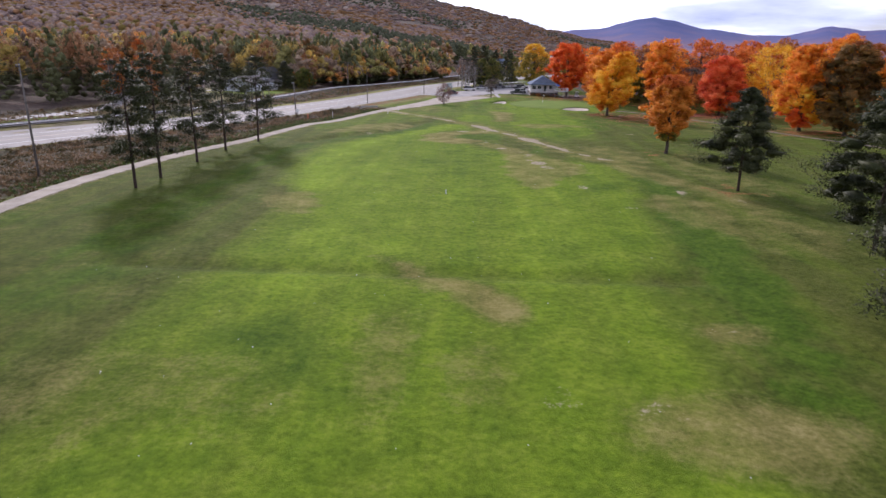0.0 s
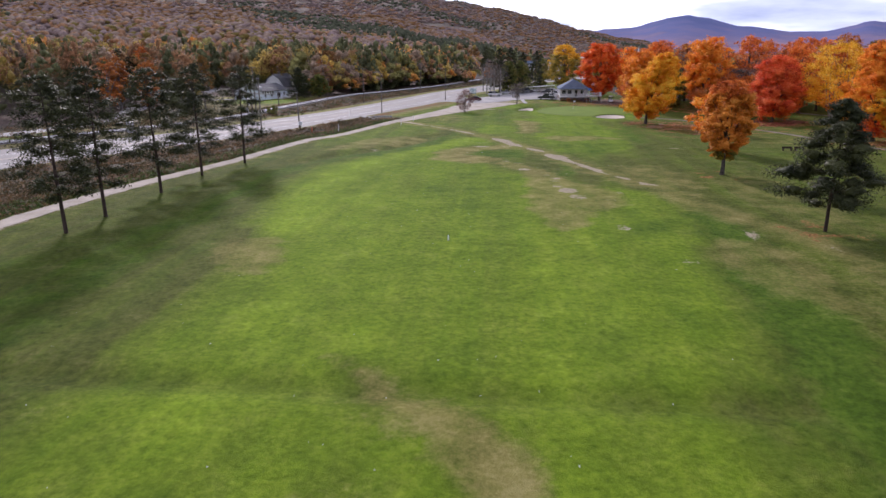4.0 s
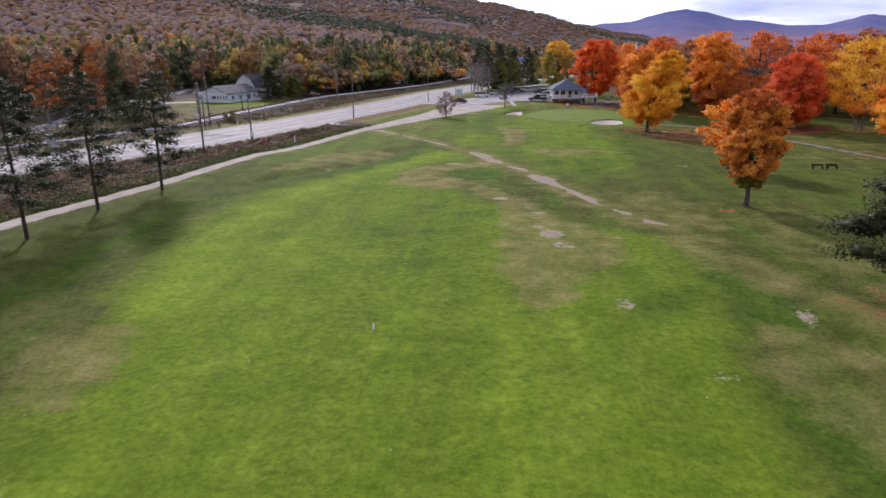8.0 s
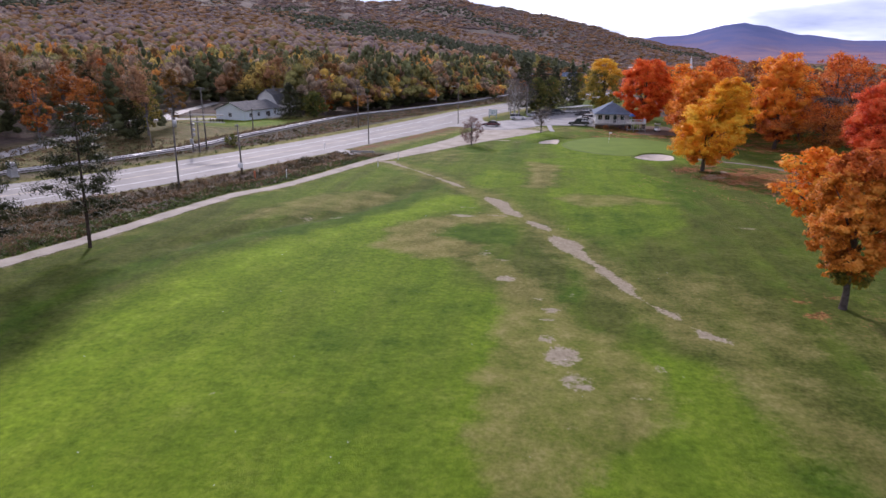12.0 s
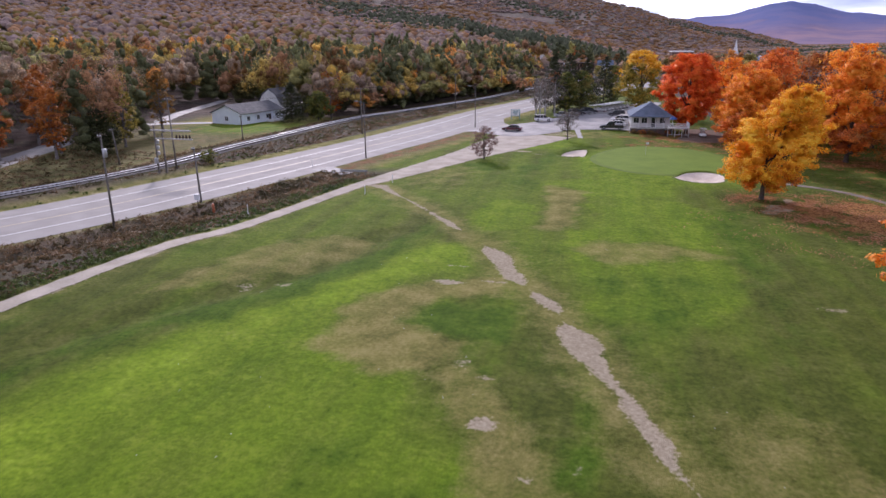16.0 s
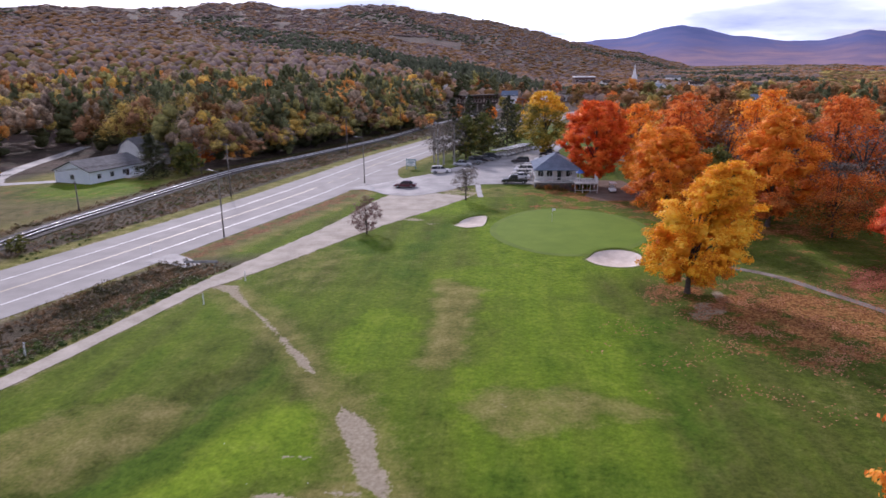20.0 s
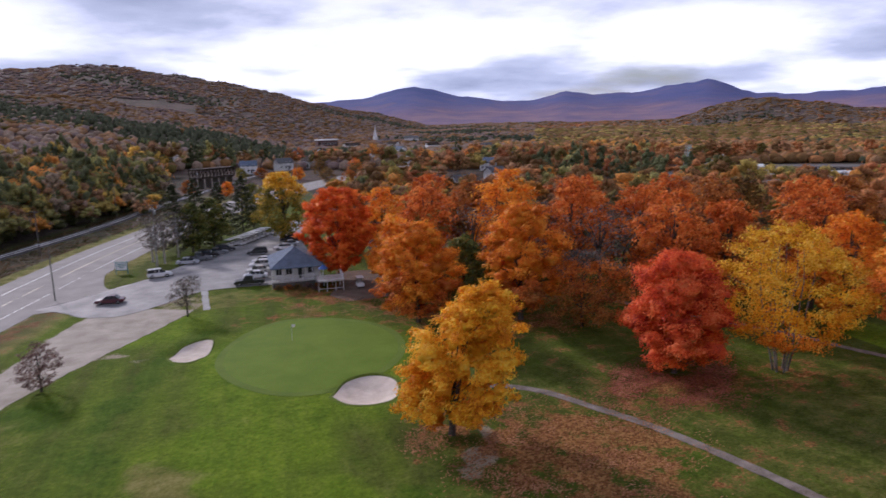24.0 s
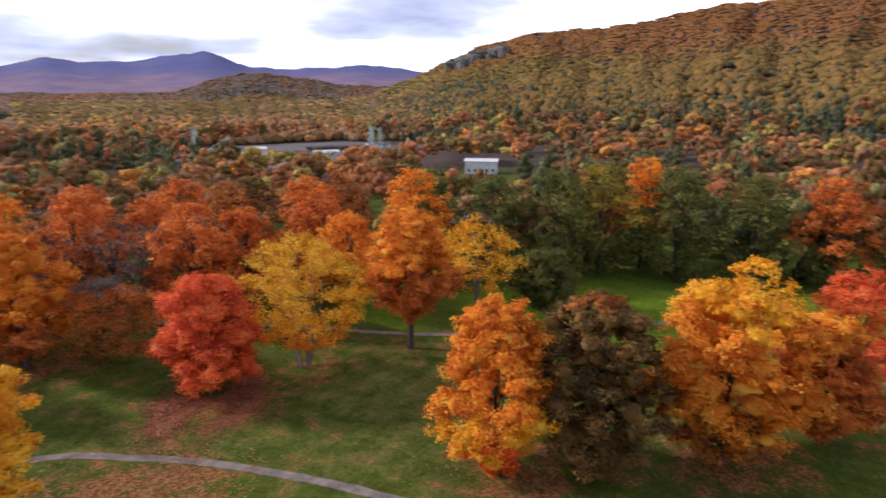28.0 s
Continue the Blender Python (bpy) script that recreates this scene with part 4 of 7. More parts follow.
def broadleaf(name, label, x, y, h, w, leaf, base=0.2, n=6000, size=0.30, seed=1, stems=1, sparse=0.0, lean=(0, 0), bark=None, clumps=70, taper=0.25, peak=0.38, trunk=0.022, category="tree", z=None, group="", low=None, high=None, droop=0.0):
    """A broad-leaved tree: trunk and limbs that fork, and a crown of leaves set in boughs."""
    rng = np.random.default_rng(seed)
    rnd = random.Random(seed)
    t = thing(name, label, category, x, y, z, group=group)
    turn = rnd.uniform(0, 360)
    t.matrix_basis = t.matrix_basis @ pose(0, 0, -0.08, 0, 0, turn)
    ca, sa = math.cos(radians(turn)), math.sin(radians(turn))
    lean = (lean[0] * ca + lean[1] * sa, lean[1] * ca - lean[0] * sa)
    bark = bark or M_BARK
    zc, rz, rxy = h * (base + 1) / 2, h * (1 - base) / 2, w / 2
    k = max(16, int(clumps / 1.35))
    s = np.clip((np.arange(k) + rng.random(k)) / k, 0.02, 0.985) ** 0.92
    wide = np.where(s < peak, (s / peak) ** 0.45, (np.clip(1 - s, 0, 1) / (1 - peak)) ** (0.26 + 0.55 * taper))
    ang = np.arange(k) * 2.39996 + rng.uniform(-0.7, 0.7, k)
    lump = 1 + 0.13 * np.sin(2 * ang + seed) + 0.10 * np.sin(3 * ang + 2 * seed + 5 * s) + rng.normal(0, 0.07, k)
    rad = np.where(rng.random(k) < 0.74, rng.uniform(0.60, 0.86, k), rng.uniform(0.15, 0.55, k)) * wide * lump
    C = np.stack([np.cos(ang) * rad * rxy + lean[0] * s, np.sin(ang) * rad * rxy + lean[1] * s, h * base + s * h * (1 - base) * 0.94], -1)
    big = rng.uniform(0.17, 0.24, k) * w * math.sqrt(min(1.0, 34 / k)) * np.clip(0.55 + 0.6 * wide, 0.5, 1.05)
    bm = bmesh.new()
    r0 = h * trunk
    fork = max(h * base * 1.05, 1.0)
    feet = [(0, 0)] if stems == 1 else [(0.75 * math.cos(6.28 * i / stems), 0.75 * math.sin(6.28 * i / stems)) for i in range(stems)]
    for i, (fx, fy) in enumerate(feet):
        s = 1.0 if stems == 1 else 0.62
        ox, oy = fx * (3.2 if stems > 1 else 0), fy * (3.2 if stems > 1 else 0)
        tube(bm, [(fx, fy, -0.25), (fx * 1.05, fy * 1.05, 0.25), (fx + ox * 0.2 + rnd.uniform(-.1, .1), fy + oy * 0.2, fork * 0.6), (fx + ox * 0.45, fy + oy * 0.45, fork), (fx + ox * 0.9 + lean[0] * 0.5, fy + oy * 0.9 + lean[1] * 0.5, zc + rz * 0.15), (ox + lean[0] * 0.8, oy + lean[1] * 0.8, zc + rz * 0.7)],
             [r0 * 1.45 * s, r0 * 1.08 * s, r0 * 0.9 * s, r0 * 0.8 * s, r0 * 0.4 * s, r0 * 0.10], 9)
    part("trunk", bm, bark, t, smooth=True)
    s_of = (C[:, 2] - h * base) / (h * (1 - base))
    order = sorted(range(k), key=lambda i: C[i][2])
    for j in order[:: max(1, k // 14)]:
        c = Vector(C[j])
        s = Vector((rnd.uniform(-.1, .1), rnd.uniform(-.1, .1), min(fork + (c.z - fork) * 0.35, zc + rz * 0.4) if c.z > fork else fork * rnd.uniform(0.75, 1.0)))
        mid = s.lerp(c, 0.5) + Vector((0, 0, 0.10 * (c - s).length))
        bl = bmesh.new()
        tube(bl, [s, mid, c], [r0 * 0.34, r0 * 0.22, r0 * 0.07], 6)
        part("limb", bl, bark, t, smooth=True)
    # each bough carries a spray of small leaf clumps on its outer side
    twigs = 6
    per = np.maximum(3, (n * big ** 2 / np.sum(big ** 2) / twigs).astype(int))
    sets, masses = {leaf: ([], [])}, {}
    for i in range(k):
        if rng.random() < sparse:
            continue
        kind = leaf
        if low and s_of[i] < low[1] + rng.normal(0, 0.08):
            kind = low[0]
        if high and s_of[i] > high[1] + rng.normal(0, 0.05):
            kind = high[0]
        if kind != "twig":
            masses.setdefault(kind, []).append(i)
        out = C[i] - np.array([lean[0], lean[1], zc - 0.45 * rz])
        out = out / (np.linalg.norm(out) + 1e-6)
        d = directions(rng, twigs) + out * 0.55 + np.array([0, 0, 0.25 - droop])
        d /= np.linalg.norm(d, axis=1)[:, None]
        for j in range(twigs):
            c = C[i] + d[j] * big[i] * rng.uniform(0.45, 1.0) * np.array([1.1, 1.1, 0.8])
            m = max(3, int(per[i] * rng.uniform(0.6, 1.4)))
            u = directions(rng, m)
            q = rng.uniform(0.35, 1.08, m)[:, None] * big[i] * rng.uniform(0.38, 0.55)
            P, Nn = sets.setdefault(kind, ([], []))
            P.append(c + u * q * np.array([1.15, 1.15, 0.62]))
            Nn.append(u * 0.55 + d[j] * 0.5 + np.array([0, 0, 0.4]))
    if sparse < 0.1 and size < 0.26 and n > 9000:
        B, T = bough_shape()
        for kind, chosen in masses.items():
            c = np.array(chosen)
            V = B[None] * (1 + rng.normal(0, 0.36, (len(c), len(B), 1))) * big[c][:, None, None] * np.array([0.48, 0.48, 0.38]) + C[c][:, None, :]
            F = (T[None] + (np.arange(len(c)) * len(B))[:, None, None]).reshape(-1, 4)
            part("inner_foliage", np_mesh("inner_foliage", V.reshape(-1, 3), F, LEAF[kind]), parent=t)
    for kind, (P, Nn) in sets.items():
        if P:
            V, F = (darts if size > 0.3 else diamonds)(rng, np.vstack(P), np.vstack(Nn), size, size * (1.1 if size > 0.3 else 0.66))
            part("crown", np_mesh("crown", V, F, LEAF[kind]), parent=t, label="" if kind == leaf else LEAF_LOOK[kind])
    return t


def pine(name, label, x, y, h, w, base=0.35, seed=1, pads=60, n=5200, size=0.34, trunk=0.014, shape=0.6, slim=0.32, bark=None, category="conifer", group="", z=None, clump=1.0, solid=0.0):
    """A pine: a straight trunk with boughs that end in pads of needles."""
    rng = np.random.default_rng(seed)
    rnd = random.Random(seed)
    t = thing(name, label, category, x, y, z, group=group)
    t.matrix_basis = t.matrix_basis @ pose(0, 0, -0.08, rnd.uniform(-1.2, 1.2), rnd.uniform(-1.2, 1.2), rnd.uniform(0, 360))
    r0 = h * trunk
    bm = bmesh.new()
    tube(bm, [(0, 0, -0.3), (0, 0, 0.2), (0.03, 0.02, h * 0.3), (-0.04, 0.03, h * 0.65), (0, 0, h * 0.97)], [r0 * 1.3, r0, r0 * 0.85, r0 * 0.5, r0 * 0.12], 9)
    part("trunk", bm, bark or M_BARK_RED, t, smooth=True)
    P, Nn, K = [], [], []
    for i in range(pads):
        f = (i + rnd.random()) / pads
        zz = h * (base + (1 - base) * f ** 0.9)
        reach = w / 2 * (1 - f) ** shape * rnd.uniform(0.45, 1.05) * (0.72 + 0.5 * min(1, f * 5)) + 0.15
        a = i * 2.4 + rnd.uniform(-0.5, 0.5)
        c = np.array([math.cos(a) * reach, math.sin(a) * reach, zz + reach * rnd.uniform(-0.10, 0.16)])
        if i % 3 == 0:
            bl = bmesh.new()
            tube(bl, [(0, 0, zz - 0.12 * reach), tuple(c * np.array([0.55, 0.55, 1]) - np.array([0, 0, 0.05])), tuple(c)], [r0 * 0.26, r0 * 0.17, r0 * 0.05], 5)
            part("bough", bl, bark or M_BARK_RED, t, smooth=True)
        m = max(8, int(n / pads * (0.5 + 0.8 * reach / (w / 2))))
        spread = (0.24 * reach + 0.42) * clump
        K.append((c - 0.2 * reach * np.array([math.cos(a), math.sin(a), 0.0]), spread))
        u = directions(rng, m)
        along = rng.uniform(-0.55, 0.25, m)[:, None] * reach * np.array([math.cos(a), math.sin(a), 0.0])
        P.append(c + along + u * rng.uniform(0.3, 1.0, m)[:, None] * spread * np.array([1, 1, 0.55]))
        Nn.append(u * 0.6 + np.array([0, 0, 0.8]))
    V, F = diamonds(rng, np.vstack(P), np.vstack(Nn), size, size * slim)
    part("crown", np_mesh("crown", V, F, LEAF["needle"]), parent=t)
    if solid:
        B, T = bough_shape()
        V = np.vstack([B * (1 + rng.normal(0, 0.30, (len(B), 1))) * r * solid * np.array([1, 1, 0.6]) + c for c, r in K])
        F = (T[None] + (np.arange(len(K)) * len(B))[:, None, None]).reshape(-1, 4)
        part("inner_foliage", np_mesh("inner_foliage", V, F, LEAF["needle"]), parent=t)
    return t


def bare_tree(name, label, x, y, h, w, seed=1, leaf="twig", n=900, bark=None, size=0.22):
    return broadleaf(name, label, x, y, h, w, leaf, base=0.32, n=n, size=size, seed=seed, bark=bark or M_BARK, clumps=46, taper=0.1)


# the row of pines beside the cart track
for i, (px, py, ph) in enumerate(((-33.4, 74.6, 14.0), (-33.5, 81.2, 14.6), (-33.8, 93.4, 14.2), (-33.9, 105.0, 14.4), (-32.0, 115.6, 14.0))):
    pine("pine_tree", "tall red pine with a bare trunk beside the cart track", px, py, ph, 6.8, base=0.22, seed=20 + i, pads=46, n=12500, size=0.17, slim=0.28, shape=0.42, clump=1.05, solid=0.30, trunk=0.013, group="row of pines along the cart track")
pine("pine_tree", "dark bushy pine standing alone on the rough", 35.4, 80.7, 11.8, 8.0, base=0.20, seed=31, pads=62, n=26000, size=0.16, slim=0.28, shape=0.62, clump=1.0, solid=0.62)
pine("pine_tree", "large dark pine at the edge of the fairway", 37.6, 56.4, 14.0, 9.6, base=0.16, seed=32, pads=66, n=30000, size=0.16, slim=0.28, clump=1.0, solid=0.62)
pine("pine_tree", "dark pine with low drooping boughs by the fairway", 30.6, 37.6, 10.0, 7.6, base=0.14, seed=33, pads=62, n=28000, size=0.15, slim=0.28, clump=0.95, solid=0.62)

broadleaf("maple_tree", "rounded orange maple standing alone on the rough", 34.8, 109.4, 12.4, 7.6, "dusty", base=0.17, peak=0.50, n=30600, size=0.130, low=("olive", 0.10), high=("orange", 0.78), seed=41, taper=0.02, clumps=210)
broadleaf("maple_tree", "smaller amber maple on the rough", 40.2, 132.6, 9.5, 6.8, "amber", base=0.24, n=6075, size=0.22, seed=42)
broadleaf("maple_tree", "golden yellow maple beside the greenside bunker", 38.3, 177.2, 15.8, 12.8, "gold", base=0.10, n=40800, peak=0.34, size=0.144, low=("amber", 0.13), lean=(3.0, -1.4), seed=43, clumps=120, taper=0.45)
broadleaf("maple_tree", "orange maple with fiery crown near the clubhouse lawn", 44.3, 213.6, 15.8, 12.6, "amber", base=0.10, n=28900, size=0.158, low=("orange", 0.25), seed=44, clumps=95, taper=0.3)
broadleaf("maple_tree", "round flame-red maple shading the clubhouse deck", 37.0, 245.5, 18.2, 15.6, "flame", base=0.12, peak=0.50, n=46000, size=0.165, seed=245, clumps=240, taper=0.02)
broadleaf("maple_tree", "tall orange maple with thinning top", 59.6, 210.3, 18.4, 13.0, "amber", base=0.12, n=29000, size=0.166, low=("orange", 0.25), seed=46, clumps=90, sparse=0.06)
broadleaf("maple_tree", "scarlet maple in full autumn colour", 68.6, 184.4, 15.2, 14.4, "red", base=0.10, n=34000, size=0.151, low=("flame", 0.12), seed=47, clumps=95, taper=0.3)
broadleaf("maple_tree", "low spreading rust-coloured maple with open boughs", 66.5, 204.0, 11.0, 15.0, "orange", base=0.16, n=15300, size=0.151, low=("rust", 0.5), high=("twig", 0.8), seed=48, sparse=0.15)
broadleaf("maple_tree", "many-stemmed yellow maple with drooping boughs", 80.4, 180.4, 18.0, 17.0, "gold", base=0.20, n=25000, size=0.158, seed=49, stems=6, sparse=0.16, clumps=120, trunk=0.0115, bark=M_BARK_GREY, low=("amber", 0.16), high=("lemon", 0.5), droop=0.5)
broadleaf("maple_tree", "tall orange maple on a straight bare trunk", 93.4, 172.6, 20.5, 14.0, "amber", base=0.26, n=27200, size=0.158, seed=50, clumps=110, low=("orange", 0.45))
broadleaf("maple_tree", "pale yellow maple with thin crown", 109.0, 171.3, 17.0, 12.5, "gold", base=0.28, n=7000, size=0.21, seed=51, sparse=0.22, high=("twig", 0.9), bark=M_BARK_GREY)
broadleaf("shade_tree", "low olive-green tree beyond the path", 119.0, 165.0, 10.0, 11.5, "green", base=0.08, n=9500, size=0.22, seed=52)
broadleaf("maple_tree", "orange and yellow maple at the course edge", 72.3, 147.0, 18.0, 13.5, "gold", base=0.06, n=34000, size=0.151, low=("flame", 0.16), high=("amber", 0.4), seed=53, peak=0.42, clumps=180, taper=0.15)
broadleaf("oak_tree", "dark bronze oak with dense crown", 77.6, 139.2, 18.5, 15.5, "brown", base=0.06, n=37400, size=0.151, high=("rust", 0.92), seed=54, clumps=190)
broadleaf("maple_tree", "broad orange maple with heavy crown", 86.2, 129.4, 18.6, 17.0, "amber", base=0.08, n=40800, size=0.158, low=("rust", 0.14), high=("gold", 0.82), seed=55, clumps=190, taper=0.08, peak=0.45)
broadleaf("maple_tree", "broad orange-red maple close behind another", 96.0, 122.0, 14.5, 11.0, "orange", base=0.08, n=28900, size=0.166, high=("amber", 0.7), seed=56, clumps=110)
broadleaf("maple_tree", "tall gold maple with bare upper limbs", 103.5, 130.0, 17.0, 10.5, "gold", base=0.30, n=7500, size=0.22, seed=57, sparse=0.3)
broadleaf("maple_tree", "dusky red maple with thinning top", 109.0, 120.5, 16.5, 12.0, "red", base=0.10, n=17000, size=0.180, seed=58, sparse=0.15)
broadleaf("ornamental_tree", "small maroon-leaved ornamental tree by the gravel track", -4.0, 203.0, 6.2, 5.4, "maroon", base=0.12, n=4200, size=0.105, seed=59, clumps=110)
bare_tree("young_tree", "small leafless tree beside the putting green", 10.4, 229.6, 6.4, 5.2, seed=60, n=3200, size=0.10)
broadleaf("oak_tree", "tall olive and yellow oak behind the clubhouse", 29.5, 292.0, 18.0, 15.0, "lemon", base=0.10, low=("olive", 0.62), n=14000, size=0.26, seed=61, clumps=90)
broadleaf("bush", "dark green shrub between the maples", 54.0, 221.5, 11.5, 9.0, "green", base=0.03, n=4500, size=0.30, seed=62, category="shrub")
for i, (tx, ty, th, tw, leaf) in enumerate(((52.5, 238, 18, 13, "orange"), (64, 232, 19, 14, "amber"), (76, 226, 20, 14, "orange"), (86, 220, 18.5, 13, "orange"), (97, 214, 20, 14, "rust"), (104, 200, 20, 14, "orange"), (92, 205, 17, 13, "orange"), (118, 190, 22, 13, "amber"), (47, 252, 17, 12, "amber"), (58, 254, 19, 14, "orange"), (72, 246, 20, 14, "amber"), (111, 210, 20, 14, "orange"), (83, 206, 19, 13, "orange"), (100, 190, 17, 12, "amber"), (64, 246, 18, 12, "rust"), (84, 238, 19, 13, "orange"), (98, 230, 19, 14, "orange"), (110, 224, 19, 13, "brown"), (122, 212, 19, 13, "rust"), (45, 232, 14, 10, "amber"))):
    broadleaf("maple_tree", "orange-brown maple in the grove behind the lawn", tx, ty, th, tw, leaf, base=0.12, n=6500, size=0.33, seed=70 + i, clumps=75, sparse=0.05, group="grove of maples")
for i, (tx, ty, th, tw, leaf) in enumerate(((131, 181, 20, 15, "green"), (137.5, 171, 21, 17, "green"), (144.5, 165, 22, 17, "olive"), (149.5, 152, 22, 16, "green"), (154, 160, 23, 13, "amber"), (152, 139, 21, 16, "green"), (157, 127, 21, 15, "orange"), (160, 114, 21, 16, "brown"), (126, 192, 21, 15, "green"), (165, 100, 21, 16, "green"))):
    broadleaf("oak_tree", "tall oak turning yellow along the far fairway", tx, ty, th, tw, leaf, base=0.06, n=8500, size=0.33, low=("green", 0.3), seed=90 + i, clumps=85, group="oaks along the far fairway")

for i, (tx, ty) in enumerate(((76, 216), (70, 228), (90, 212), (58, 228), (63.5, 220), (80, 212), (88, 228))):
    bare_tree("bare_tree", "leafless grey tree among the maples", tx, ty, 15.5, 12, seed=150 + i, n=1300, size=0.2)
for i, (tx, ty, th, leaf) in enumerate(((-107, 214, 17, "rust"), (-96, 212, 16, "brown"), (-101, 205, 15, "rust"), (-88, 196, 13, "brown"), (-90, 219.5, 17, "poplar"), (-103, 224, 18, "orange"), (-84, 190, 14, "rust"), (-87, 229, 15, "brown"), (-93, 186, 15, "rust"), (-80, 205, 13, "poplar"))):
    broadleaf("poplar_tree", "tall thin poplar with sparse browning leaves at the wood's edge", tx, ty, th, 6.4, leaf, base=0.14, n=5200, size=0.22, seed=160 + i, sparse=0.22, peak=0.5, bark=M_BARK_GREY)
# conifers and birches beside the car park
for i, (tx, ty, th) in enumerate(((4.8, 284.5, 14.5), (9.0, 293, 15), (14.0, 301, 13.5), (19.5, 314, 14))):
    pine("spruce_tree", "dark pine at the edge of the car park", tx, ty, th * 1.12, 9.0, base=0.05, seed=110 + i, pads=70, n=6000, size=0.30, shape=0.8, group="conifers beside the car park")
for i, (tx, ty, th) in enumerate(((8.0, 286, 12), (22.5, 322, 13), (12.5, 293, 12))):
    broadleaf("shade_tree", "green tree among the car park conifers", tx, ty, th, 8.0, "green", base=0.1, n=4200, size=0.29, seed=116 + i)
for i, (tx, ty) in enumerate(((1.6, 271.0), (2.9, 273.4), (5.2, 280.0), (0.2, 276.5))):
    bare_tree("birch_tree", "leafless white-barked birch beside the road", tx, ty, 10.5, 6.0, seed=120 + i, n=420, bark=M_BIRCH, size=0.2)
# trees by the house beyond the railway
for i, (tx, ty, th, tw, leaf) in enumerate(((-64.3, 254.2, 10.5, 8.0, "needle"), (-58.3, 258.5, 8.0, 7, "green"), (-61, 275, 13, 9, "orange"), (-84, 287, 12, 9, "olive"), (-74, 289, 13, 9, "green"))):
    if leaf == "needle":
        pine("spruce_tree", "dense dark spruce beside the white house", tx, ty, th, tw, base=0.03, seed=130, pads=70, n=6000, size=0.3, shape=0.7)
    else:
        broadleaf("shade_tree", "leafy tree at the edge of the house lawn", tx, ty, th, tw, leaf, base=0.1, n=2800, size=0.36, seed=131 + i)


# ---- woodland: too many trees to count ----
CLEARING = [(-57, 150), (-64, 172), (-76, 182), (-76, 206), (-74, 212), (-86, 226), (-98, 236), (-112, 252), (-124, 318), (-112, 318), (-98, 278), (-84, 278), (-66, 272), (-52, 256), (-52, 215), (-55, 180)]
TOWN_EDGE = [(-2, 330), (40, 335), (75, 400), (92, 470), (72, 545), (10, 532), (-28, 474), (-9, 420)]
OFFICE = [(185, 205), (262, 240), (290, 270), (262, 290), (180, 235)]
MILL = [(205, 330), (260, 300), (350, 330), (350, 420), (270, 460), (205, 420)]
# crown colours; browns 10 and 11 lean mauve with distance haze mixed in
TINTS = np.array([(0.330, 0.185, 0.095), (0.440, 0.195, 0.075), (0.600, 0.275, 0.062), (0.440, 0.330, 0.088), (0.285, 0.265, 0.090), (0.128, 0.138, 0.062), (0.104, 0.114, 0.054), (0.320, 0.240, 0.165), (0.580, 0.385, 0.080), (0.420, 0.160, 0.066), (0.290, 0.210, 0.155), (0.255, 0.186, 0.166), (0.225, 0.122, 0.048), (0.178, 0.134, 0.038)])


HOMES = ((138, 428), (109, 392))


def wood_allowed(x, y):
    homes = np.zeros(np.shape(x), bool)
    for hx, hy in HOMES:
        homes |= line_distance(x, y, np.array([(hx, hy), (hx - 20, hy - 55)]))[0] < 14
    road, _ = line_distance(x, y, ROAD)
    rail, rs = line_distance(x, y, RAIL)
    side, _ = line_distance(x, y, SIDE_ROAD)
    west = (rs < 0) & (rail > 9) & ~inside_polygon(x, y, CLEARING) & (side > 6)
    west &= ~((y < 176) & (x > -104))
    east = (rs > 0) & (road > 14) & (((x > 48) & (y > 236 + 0.10 * (x - 48)) & (x < 130)) | (y > 335) | (x > 128 + np.clip((190 - y) * 0.45, 0, 40)))
    return (west | east) & ~homes & ~inside_polygon(x, y, MILL) & ~inside_polygon(x, y, OFFICE) & ~inside_polygon(x, y, TOWN_EDGE)


def lump_shape(detail):
    """The corners and faces of a unit ball, for boughs and far crowns."""
    bm = bmesh.new()
    bmesh.ops.create_icosphere(bm, subdivisions=detail, radius=1.0)
    B = np.array([v.co[:] for v in bm.verts])
    T = np.array([[v.index for v in f.verts] for f in bm.faces])
    bm.free()
    return B, T


